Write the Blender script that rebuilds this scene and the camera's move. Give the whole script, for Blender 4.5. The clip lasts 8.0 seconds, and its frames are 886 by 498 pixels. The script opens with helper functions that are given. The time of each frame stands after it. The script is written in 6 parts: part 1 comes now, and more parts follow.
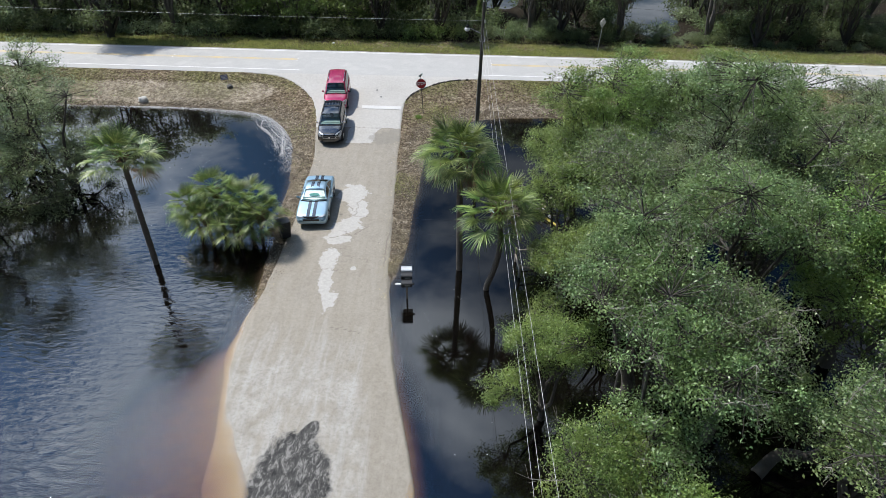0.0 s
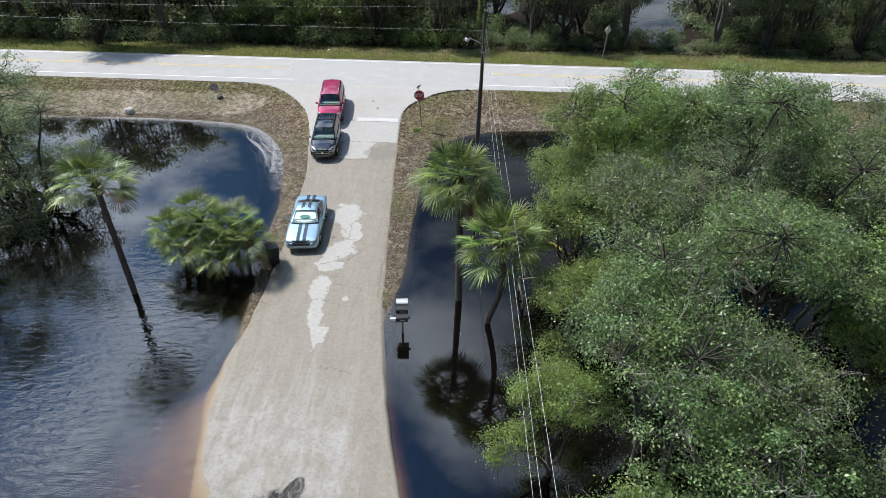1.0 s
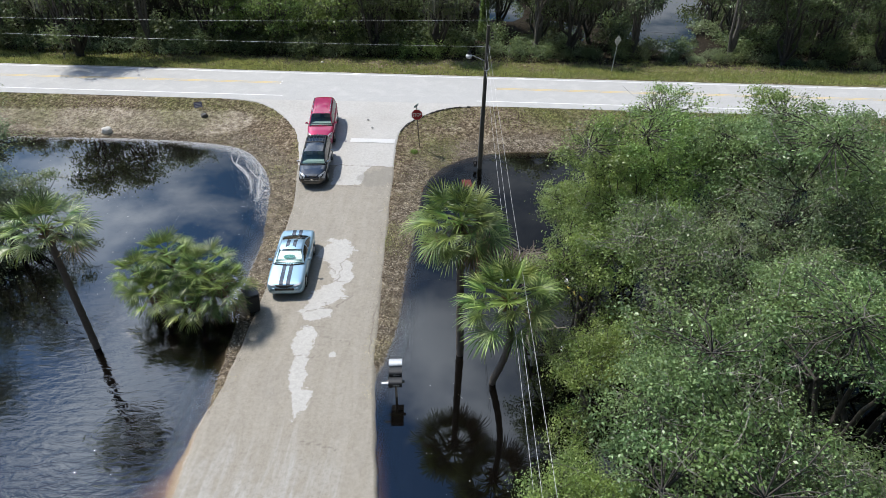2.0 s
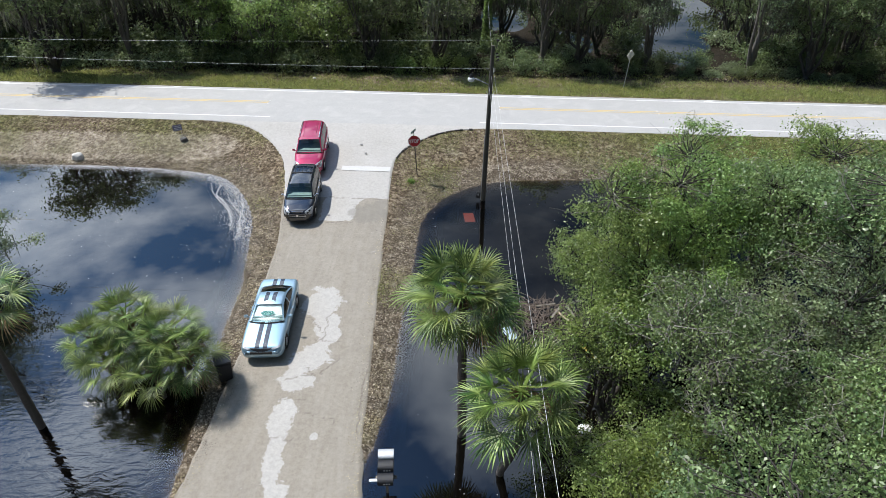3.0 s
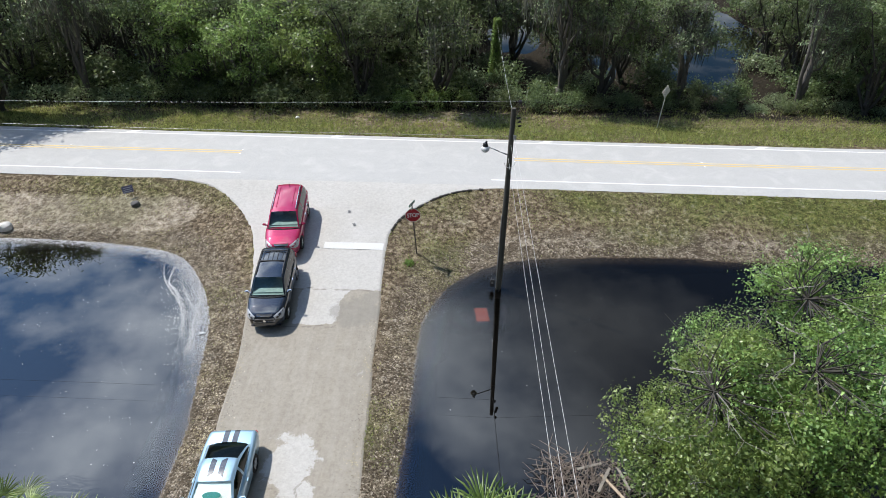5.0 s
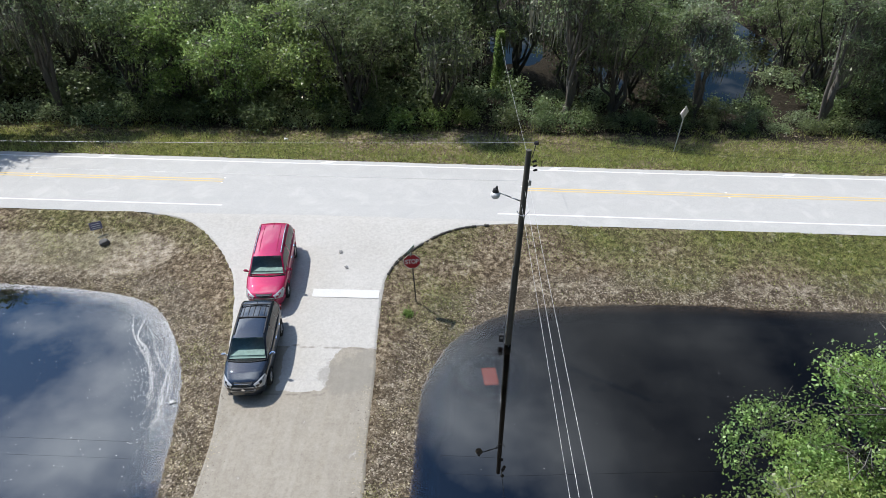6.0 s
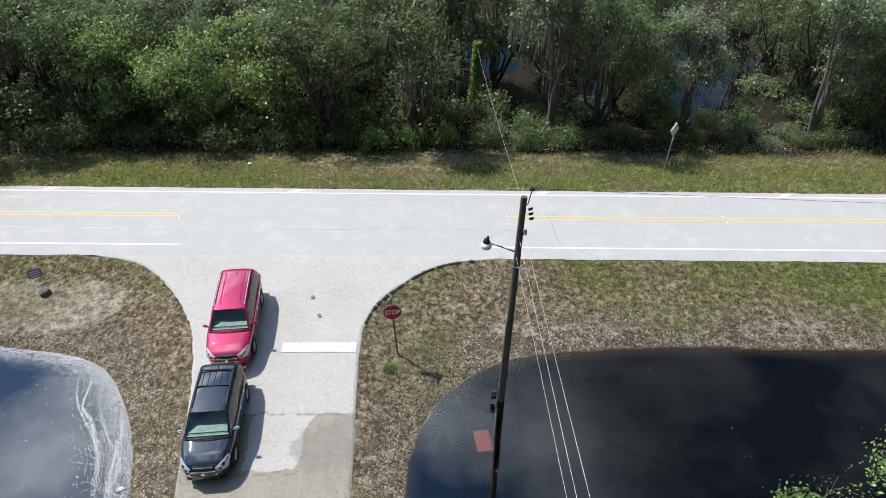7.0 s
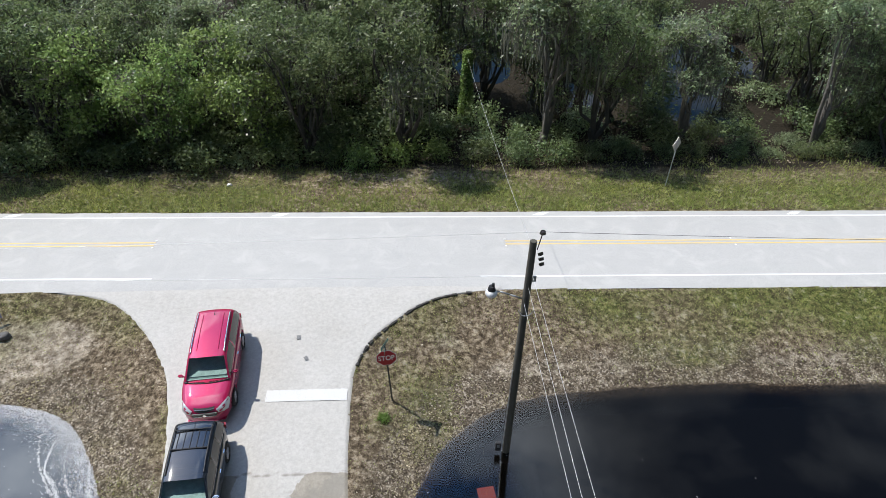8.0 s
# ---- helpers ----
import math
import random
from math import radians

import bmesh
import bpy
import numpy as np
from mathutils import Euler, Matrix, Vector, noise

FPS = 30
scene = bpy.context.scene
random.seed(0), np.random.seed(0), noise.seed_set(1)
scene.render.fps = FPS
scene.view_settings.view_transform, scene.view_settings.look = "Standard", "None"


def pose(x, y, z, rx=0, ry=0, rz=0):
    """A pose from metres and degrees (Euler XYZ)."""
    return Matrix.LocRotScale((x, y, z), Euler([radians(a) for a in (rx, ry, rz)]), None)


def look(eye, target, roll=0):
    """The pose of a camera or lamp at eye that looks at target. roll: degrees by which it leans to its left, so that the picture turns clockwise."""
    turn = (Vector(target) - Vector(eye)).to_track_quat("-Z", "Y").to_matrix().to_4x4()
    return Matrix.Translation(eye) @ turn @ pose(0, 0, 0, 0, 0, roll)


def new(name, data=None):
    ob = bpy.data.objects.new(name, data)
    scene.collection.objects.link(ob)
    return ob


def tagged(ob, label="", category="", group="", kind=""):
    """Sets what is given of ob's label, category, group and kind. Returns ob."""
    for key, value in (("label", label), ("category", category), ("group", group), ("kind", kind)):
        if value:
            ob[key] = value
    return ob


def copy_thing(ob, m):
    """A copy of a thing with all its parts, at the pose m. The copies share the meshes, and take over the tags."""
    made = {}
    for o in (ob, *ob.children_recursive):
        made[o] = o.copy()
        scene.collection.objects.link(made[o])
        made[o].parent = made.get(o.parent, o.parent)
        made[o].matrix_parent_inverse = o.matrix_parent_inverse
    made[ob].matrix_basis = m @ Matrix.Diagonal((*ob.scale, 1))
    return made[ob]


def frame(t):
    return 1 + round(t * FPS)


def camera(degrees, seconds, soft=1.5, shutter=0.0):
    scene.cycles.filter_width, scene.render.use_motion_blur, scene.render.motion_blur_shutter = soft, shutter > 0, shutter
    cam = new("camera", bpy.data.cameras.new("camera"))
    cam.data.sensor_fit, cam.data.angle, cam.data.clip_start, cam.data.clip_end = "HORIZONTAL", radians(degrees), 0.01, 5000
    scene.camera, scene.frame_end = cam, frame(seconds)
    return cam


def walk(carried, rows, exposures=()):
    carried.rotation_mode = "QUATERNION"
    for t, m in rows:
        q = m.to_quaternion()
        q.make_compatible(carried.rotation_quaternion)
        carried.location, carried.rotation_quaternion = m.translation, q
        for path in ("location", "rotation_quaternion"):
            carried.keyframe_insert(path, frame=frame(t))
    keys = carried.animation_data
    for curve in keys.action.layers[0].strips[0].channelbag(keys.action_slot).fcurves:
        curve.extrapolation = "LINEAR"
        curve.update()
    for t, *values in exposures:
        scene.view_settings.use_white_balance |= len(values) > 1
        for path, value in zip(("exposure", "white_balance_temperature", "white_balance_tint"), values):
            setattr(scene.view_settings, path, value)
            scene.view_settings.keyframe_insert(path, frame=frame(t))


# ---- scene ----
cam = camera(72.1, 8.0, 0.5)
PATH = [
    (0, (0.69, 0.683, 19.406), (0.66, 2.328, 18.269), 0.8),
    (0.5, (0.694, 1.736, 19.365), (0.664, 3.382, 18.229), 0.9),
    (1, (0.688, 3.229, 19.367), (0.659, 4.875, 18.231), 0.9),
    (1.5, (0.699, 5.114, 19.335), (0.668, 6.759, 18.199), 0.8),
    (3, (0.675, 11.626, 19.141), (0.636, 13.274, 18.009), 0.5),
    (3.5, (0.593, 13.891, 19.092), (0.553, 15.539, 17.961), 0.4),
    (4, (0.454, 16.205, 19.094), (0.413, 17.853, 17.962), 0.4),
    (4.5, (0.327, 18.476, 19.179), (0.285, 20.122, 18.044), 0.3),
    (6, (-0.267, 24.726, 19.234), (-0.294, 26.37, 18.094), 0.5),
    (6.5, (-0.499, 26.583, 19.287), (-0.493, 28.224, 18.144), 0.7),
    (7, (-0.681, 28.162, 19.366), (-0.623, 29.801, 18.221), 0.8),
    (7.5, (-0.834, 29.547, 19.424), (-0.747, 31.182, 18.276), 0.8),
    (8, (-1.035, 30.724, 19.439), (-0.93, 32.358, 18.291), 0.9),
]
walk(cam, [(t, look(eye, target, roll)) for t, eye, target, roll in PATH],
     exposures=((0, 0.05), (1.5, 0.06), (3.5, 0.14), (5, 0.17), (8, 0.17)))

CLOUD, SKY, WATER_IOR = 26.0, 0.088, 1.33
CLOUD_AT = (16.44, 9.78, 0.0)
GLOW_SKY, GLOW_CLOUD = (0.25, 2.0), (0.18, 1.7)

# ---- world, sun ----
SUN = Vector((-0.57, 0.33, 1.0)).normalized()
world = bpy.data.worlds.new("sky")
scene.world = world
world.use_nodes = True
wn, wl = world.node_tree.nodes, world.node_tree.links
wn.clear()
w_out = wn.new("ShaderNodeOutputWorld")
w_bg = wn.new("ShaderNodeBackground")
w_sky = wn.new("ShaderNodeTexSky")
w_sky.sky_type = "NISHITA"
w_sky.sun_disc = False
w_sky.sun_elevation = math.asin(SUN.z)
w_sky.sun_rotation = math.atan2(SUN.x, SUN.y)
w_sky.air_density, w_sky.dust_density, w_sky.ozone_density = 1.3, 0.3, 5.0
# fair-weather cumulus: fractal noise on a flat cloud deck
w_co = wn.new("ShaderNodeTexCoord")
w_sep = wn.new("ShaderNodeSeparateXYZ")
wl.new(w_co.outputs["Generated"], w_sep.inputs[0])
w_z = wn.new("ShaderNodeMath"); w_z.operation = "MAXIMUM"; w_z.inputs[1].default_value = 0.06
wl.new(w_sep.outputs["Z"], w_z.inputs[0])
w_div = wn.new("ShaderNodeVectorMath"); w_div.operation = "DIVIDE"
wl.new(w_co.outputs["Generated"], w_div.inputs[0])
w_cmb = wn.new("ShaderNodeCombineXYZ")
for k in range(3):
    wl.new(w_z.outputs[0], w_cmb.inputs[k])
wl.new(w_cmb.outputs[0], w_div.inputs[1])
w_off = wn.new("ShaderNodeVectorMath"); w_off.operation = "ADD"; w_off.inputs[1].default_value = CLOUD_AT
wl.new(w_div.outputs[0], w_off.inputs[0])
w_noise = wn.new("ShaderNodeTexNoise")
w_noise.inputs["Scale"].default_value = 1.5
w_noise.inputs["Detail"].default_value = 7.0
w_noise.inputs["Roughness"].default_value = 0.57
wl.new(w_off.outputs[0], w_noise.inputs["Vector"])
w_ramp = wn.new("ShaderNodeValToRGB")
w_ramp.color_ramp.elements[0].position = 0.48
w_ramp.color_ramp.elements[1].position = 0.66
w_ramp.color_ramp.elements[0].color = (0, 0, 0, 1)
w_ramp.color_ramp.elements[1].color = (1, 1, 1, 1)
wl.new(w_noise.outputs["Fac"], w_ramp.inputs[0])
w_mix = wn.new("ShaderNodeMix"); w_mix.data_type = "RGBA"
wl.new(w_ramp.outputs[0], w_mix.inputs[0])
w_hsv = wn.new("ShaderNodeHueSaturation")
w_hsv.inputs["Saturation"].default_value = 1.2
w_hsv.inputs["Value"].default_value = 1.35
wl.new(w_sky.outputs[0], w_hsv.inputs["Color"])
# the sky and its clouds are brightest round the sun and deep and dim away from it
w_dot = wn.new("ShaderNodeVectorMath"); w_dot.operation = "DOT_PRODUCT"; w_dot.inputs[1].default_value = SUN
wl.new(w_co.outputs["Generated"], w_dot.inputs[0])
for (low, high), into in ((GLOW_SKY, 6), (GLOW_CLOUD, 7)):
    w_glow = wn.new("ShaderNodeMapRange"); w_glow.interpolation_type = "SMOOTHSTEP"
    for key, value in (("From Min", 0.62), ("From Max", 1.0), ("To Min", low), ("To Max", high)):
        w_glow.inputs[key].default_value = value
    wl.new(w_dot.outputs["Value"], w_glow.inputs["Value"])
    w_mul = wn.new("ShaderNodeVectorMath"); w_mul.operation = "SCALE"
    wl.new(w_glow.outputs[0], w_mul.inputs["Scale"])
    if into == 6:
        wl.new(w_hsv.outputs[0], w_mul.inputs[0])
    else:
        w_mul.inputs[0].default_value = (CLOUD * 0.86, CLOUD * 0.97, CLOUD * 1.12)
    wl.new(w_mul.outputs[0], w_mix.inputs[into])
wl.new(w_mix.outputs[2], w_bg.inputs["Color"])
w_bg.inputs["Strength"].default_value = SKY
wl.new(w_bg.outputs[0], w_out.inputs["Surface"])

sun = new("sun", bpy.data.lights.new("sun", "SUN"))
sun.data.energy, sun.data.angle, sun.data.color = 4.9, radians(0.53), (1.0, 0.965, 0.90)
sun.rotation_mode = "QUATERNION"
sun.rotation_quaternion = SUN.to_track_quat("Z", "Y")
sun.location = SUN * 60


# ---- small tools ----
def part(name, bm, material, parent=None, label="", smooth=False):
    """Links a bmesh as one mesh object, under a thing or a part."""
    me = bpy.data.meshes.new(name)
    bm.to_mesh(me)
    bm.free()
    if smooth:
        me.polygons.foreach_set("use_smooth", np.ones(len(me.polygons), dtype=bool))
    for m in (material if isinstance(material, (list, tuple)) else [material]):
        me.materials.append(m)
    ob = new(name, me)
    ob.parent = parent
    if label:
        tagged(ob, label)
    return ob


def array_mesh(name, verts, faces, material, parent=None, label="", smooth=False, attrs=None):
    """A mesh from numpy arrays; faces all have the same number of corners."""
    verts, faces = np.asarray(verts, dtype=np.float32), np.asarray(faces, dtype=np.int32)
    me = bpy.data.meshes.new(name)
    me.vertices.add(len(verts))
    me.vertices.foreach_set("co", verts.ravel())
    n, k = faces.shape
    me.loops.add(n * k)
    me.loops.foreach_set("vertex_index", faces.ravel())
    me.polygons.add(n)
    me.polygons.foreach_set("loop_start", np.arange(n, dtype=np.int32) * k)
    if smooth:
        me.polygons.foreach_set("use_smooth", np.ones(n, dtype=bool))
    for key, values in (attrs or {}).items():
        at = me.attributes.new(key, "FLOAT", "POINT")
        at.data.foreach_set("value", np.asarray(values, dtype=np.float32))
    me.update(calc_edges=True)
    me.validate()
    for m in (material if isinstance(material, (list, tuple)) else [material]):
        me.materials.append(m)
    ob = new(name, me)
    ob.parent = parent
    if label:
        tagged(ob, label)
    return ob


def empty(name, m, label, category, group="", kind=""):
    ob = new(name)
    ob.empty_display_size = 0.3
    ob.matrix_basis = m
    return tagged(ob, label, category, group, kind)


def box(bm, cx, cy, cz, sx, sy, sz, m=None, bevel=0.0):
    r = bmesh.ops.create_cube(bm, size=1.0, matrix=(m or Matrix()) @ Matrix.LocRotScale((cx, cy, cz), None, (sx, sy, sz)))
    if bevel:
        es = list({e for v in r["verts"] for e in v.link_edges})
        bmesh.ops.bevel(bm, geom=es, offset=bevel, segments=2, affect="EDGES")
    return bm


def cyl(bm, p0, p1, r0, r1, seg=12):
    p0, p1 = Vector(p0), Vector(p1)
    d = p1 - p0
    q = d.to_track_quat("Z", "Y").to_matrix().to_4x4()
    bmesh.ops.create_cone(bm, cap_ends=True, segments=seg, radius1=r0, radius2=r1, depth=d.length,
                          matrix=Matrix.Translation((p0 + p1) / 2) @ q)
    return bm


def curve_points(points, n):
    """Catmull-Rom through a few plan points."""
    P = np.asarray(points, dtype=float)
    P = np.vstack([2 * P[0] - P[1], P, 2 * P[-1] - P[-2]])
    out = []
    for i in range(1, len(P) - 2):
        t = np.linspace(0, 1, n, endpoint=False)[:, None]
        a, b, c, d = P[i - 1], P[i], P[i + 1], P[i + 2]
        out.append(0.5 * (2 * b + (c - a) * t + (2 * a - 5 * b + 4 * c - d) * t ** 2 + (3 * b - a - 3 * c + d) * t ** 3))
    out.append(P[-2][None, :])
    return np.vstack(out)


def segment_distance(px, py, line):
    best = np.full(px.shape, 1e9)
    for (ax, ay), (bx, by) in zip(line[:-1], line[1:]):
        dx, dy = bx - ax, by - ay
        t = np.clip(((px - ax) * dx + (py - ay) * dy) / (dx * dx + dy * dy + 1e-12), 0, 1)
        best = np.minimum(best, np.hypot(px - ax - t * dx, py - ay - t * dy))
    return best


def inside(px, py, poly):
    hit = np.zeros(px.shape, dtype=bool)
    for (ax, ay), (bx, by) in zip(poly, np.roll(poly, -1, axis=0)):
        if ay != by:
            hit ^= ((ay > py) != (by > py)) & (px < (bx - ax) * (py - ay) / (by - ay) + ax)
    return hit


def wave_noise(x, y, scale, seed, octaves=3):
    """Smooth value noise on the plan, -1 to 1."""
    rng = np.random.RandomState(seed)
    out, amp, tot = np.zeros(np.shape(x)), 1.0, 0.0
    for o in range(octaves):
        tab = rng.uniform(-1, 1, (64, 64))
        u, v = np.asarray(x) * scale + 17.3 * o + 1000, np.asarray(y) * scale + 9.1 * o + 1000
        i, j = np.floor(u).astype(int), np.floor(v).astype(int)
        fu, fv = u - i, v - j
        fu, fv = fu * fu * (3 - 2 * fu), fv * fv * (3 - 2 * fv)
        g = lambda a, b: tab[a % 64, b % 64]
        out += amp * ((g(i, j) * (1 - fu) + g(i + 1, j) * fu) * (1 - fv) + (g(i, j + 1) * (1 - fu) + g(i + 1, j + 1) * fu) * fv)
        tot += amp
        amp *= 0.5
        scale *= 2.1
    return out / tot


# ---- materials ----
class Nodes:
    """A short hand for node materials."""

    def __init__(self, name):
        self.mat = bpy.data.materials.new(name)
        self.mat.use_nodes = True
        self.t = self.mat.node_tree
        self.t.nodes.clear()
        self.out = self.t.nodes.new("ShaderNodeOutputMaterial")

    def n(self, kind, **sockets):
        node = self.t.nodes.new(kind)
        for key, v in sockets.items():
            self.put(node, key.replace("_", " "), v)
        return node

    def put(self, node, key, v):
        s = node.inputs[key]
        if isinstance(v, bpy.types.NodeSocket):
            self.t.links.new(v, s)
        elif isinstance(v, (tuple, list)) and s.type == "RGBA":
            s.default_value = (*v[:3], 1)
        else:
            s.default_value = v

    def pos(self):
        return self.n("ShaderNodeNewGeometry").outputs["Position"]

    def obj(self):
        return self.n("ShaderNodeTexCoord").outputs["Object"]

    def noise(self, scale, detail=4.0, rough=0.55, vec=None, distort=0.0):
        return self.n("ShaderNodeTexNoise", Vector=vec or self.pos(), Scale=scale, Detail=detail, Roughness=rough, Distortion=distort).outputs["Fac"]

    def attr(self, key):
        a = self.n("ShaderNodeAttribute")
        a.attribute_name = key
        return a.outputs["Fac"]

    def ramp(self, fac, stops):
        r = self.n("ShaderNodeValToRGB")
        e = r.color_ramp.elements
        while len(e) < len(stops):
            e.new(0.5)
        for el, (p, c) in zip(e, stops):
            el.position = p
            el.color = (*c, 1) if isinstance(c, (tuple, list)) else (c, c, c, 1)
        self.t.links.new(fac, r.inputs[0])
        return r.outputs["Color"]

    def mix(self, fac, a, b, blend="MIX"):
        m = self.n("ShaderNodeMix")
        m.data_type, m.blend_type = "RGBA", blend
        for k, v in ((0, fac), (6, a), (7, b)):
            self.put(m, k, v)
        return m.outputs[2]

    def math(self, op, a, b=0.0, clamp=False):
        m = self.n("ShaderNodeMath")
        m.operation, m.use_clamp = op, clamp
        self.put(m, 0, a)
        self.put(m, 1, b)
        return m.outputs[0]

    def bump(self, height, strength=0.4, dist=0.02):
        return self.n("ShaderNodeBump", Height=height, Strength=strength, Distance=dist).outputs[0]

    def done(self, colour, rough=0.8, metal=0.0, normal=None, **more):
        p = self.n("ShaderNodeBsdfPrincipled", Base_Color=colour, Roughness=rough, Metallic=metal)
        if normal is not None:
            self.put(p, "Normal", normal)
        for key, v in more.items():
            self.put(p, key.replace("_", " "), v)
        self.t.links.new(p.outputs[0], self.out.inputs["Surface"])
        return self.mat


def simple(name, colour, rough=0.6, metal=0.0, grain=12.0, vary=0.25, bump=0.1, **more):
    """A plain material with a little grain and wear."""
    s = Nodes(name)
    f = s.noise(grain, 5.0, vec=s.obj())
    g = s.noise(grain * 0.13, 3.0, vec=s.obj())
    dark, light = tuple(c * (1 - vary) for c in colour), tuple(min(1, c * (1 + vary)) for c in colour)
    c = s.mix(f, dark, light)
    c = s.mix(s.math("MULTIPLY", g, 0.35), c, dark)
    return s.done(c, s.math("ADD", s.math("MULTIPLY", f, 0.15), rough - 0.07), metal, s.bump(f, bump, 0.01), **more)


def foliage(name, dark, mid, light, gloss=0.42, trans=0.34, peak=0.6, by=""):
    """Leaves: colour varies leaf by leaf and in drifts; thin, so light comes through."""
    s = Nodes(name)
    rnd = s.attr(by) if by else s.n("ShaderNodeNewGeometry").outputs["Random Per Island"]
    c = s.ramp(rnd, [(0.0, dark), (peak, mid), (1.0, light)])
    drift, spray = s.noise(0.5, 3.0), s.noise(1.7, 3.0)
    c = s.mix(s.ramp(drift, [(0.40, 0.0), (0.62, 0.45)]), c, tuple(v * f for v, f in zip(light, (0.75, 0.72, 0.45))))
    c = s.mix(s.ramp(spray, [(0.38, 0.55), (0.58, 0.0)]), c, dark)
    inf = s.n("ShaderNodeObjectInfo").outputs["Random"]
    hsv = s.n("ShaderNodeHueSaturation", Color=c, Saturation=0.95, Value=1.0)
    s.put(hsv, "Hue", s.math("ADD", s.math("MULTIPLY", inf, 0.035), 0.482))
    s.put(hsv, "Value", s.math("ADD", s.math("MULTIPLY", inf, 0.35), 0.85))
    c = hsv.outputs[0]
    p = s.n("ShaderNodeBsdfPrincipled", Base_Color=c, Roughness=gloss)
    s.put(p, "Specular IOR Level", 0.4)
    tr = s.n("ShaderNodeBsdfTranslucent", Color=s.mix(0.5, c, tuple(min(1, v * 1.6) for v in light)))
    m = s.n("ShaderNodeMixShader", Fac=trans)
    s.t.links.new(p.outputs[0], m.inputs[1])
    s.t.links.new(tr.outputs[0], m.inputs[2])
    s.t.links.new(m.outputs[0], s.out.inputs["Surface"])
    return s.mat


def make_ground():
    s = Nodes("verge_soil_grass")
    fine, mid, wide = s.noise(4.6, 8.0, 0.82), s.noise(1.3, 6.0, 0.65), s.noise(0.35, 4.0)
    leaf = s.n("ShaderNodeTexVoronoi", Vector=s.pos(), Scale=17.0, Randomness=1.0)
    cell = leaf.outputs["Color"]
    cellv = s.n("ShaderNodeSeparateColor", Color=cell).outputs[0]
    soil = s.ramp(fine, [(0.40, (0.040, 0.030, 0.020)), (0.5, (0.20, 0.152, 0.100)), (0.60, (0.50, 0.41, 0.30))])
    litter = s.mix(0.35, s.ramp(cellv, [(0.0, (0.022, 0.018, 0.014)), (0.45, (0.11, 0.092, 0.074)), (0.75, (0.29, 0.24, 0.18)), (1.0, (0.72, 0.64, 0.53))]), soil)
    straw = s.ramp(fine, [(0.38, (0.17, 0.133, 0.092)), (0.5, (0.44, 0.37, 0.285)), (0.62, (0.70, 0.62, 0.51))])
    grass = s.ramp(fine, [(0.40, (0.030, 0.046, 0.011)), (0.5, (0.118, 0.138, 0.038)), (0.60, (0.28, 0.26, 0.10))])
    brush = s.math("ADD", s.math("MULTIPLY", mid, 0.7), s.math("MULTIPLY", fine, 0.5))
    def mask(key, lo=0.28, hi=0.62):
        v = s.math("ADD", s.attr(key), s.math("SUBTRACT", brush, 0.6))
        return s.ramp(v, [(lo, 0.0), (hi, 1.0)])
    c = s.mix(mask("litter", 0.3, 0.6), soil, litter)
    c = s.mix(mask("straw"), c, straw)
    c = s.mix(mask("grass", 0.12, 0.95), c, grass)
    c = s.mix(s.math("MULTIPLY", s.ramp(mid, [(0.42, 1.0), (0.6, 0.0)]), 0.30), c, (0.065, 0.052, 0.036))
    clod = s.noise(2.6, 7.0, 0.75)
    c = s.mix(s.math("MULTIPLY", s.ramp(clod, [(0.40, 1.0), (0.52, 0.0)]), 0.45), c, (0.05, 0.038, 0.026))
    c = s.mix(s.math("MULTIPLY", s.ramp(clod, [(0.56, 0.0), (0.66, 1.0)]), 0.45), c, (0.60, 0.53, 0.43))
    # leaf mold under the far wood, painted near black in place of canopy shade
    c = s.mix(s.math("MULTIPLY", s.attr("mold_shade"), 0.95, True), c, s.ramp(fine, [(0.3, (0.010, 0.009, 0.007)), (0.7, (0.034, 0.029, 0.022))]))
    # below the waterline: tan sand, browning to black with depth to paint water's absorption
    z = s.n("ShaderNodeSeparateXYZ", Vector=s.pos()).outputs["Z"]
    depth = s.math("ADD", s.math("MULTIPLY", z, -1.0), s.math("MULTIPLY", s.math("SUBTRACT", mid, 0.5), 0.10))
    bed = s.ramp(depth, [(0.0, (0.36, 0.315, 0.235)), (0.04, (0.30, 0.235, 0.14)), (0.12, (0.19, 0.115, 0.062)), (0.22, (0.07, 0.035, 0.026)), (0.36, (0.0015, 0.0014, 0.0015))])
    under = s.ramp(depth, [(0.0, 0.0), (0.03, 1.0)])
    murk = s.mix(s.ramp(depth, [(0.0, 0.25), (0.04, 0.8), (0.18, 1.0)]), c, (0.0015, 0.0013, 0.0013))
    c = s.mix(under, c, s.mix(s.math("MULTIPLY", s.attr("deep_dark"), 0.985, True), bed, murk))
    h = s.math("ADD", fine, s.math("MULTIPLY", cellv, 0.5))
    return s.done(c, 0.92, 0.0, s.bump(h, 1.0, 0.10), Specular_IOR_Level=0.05)


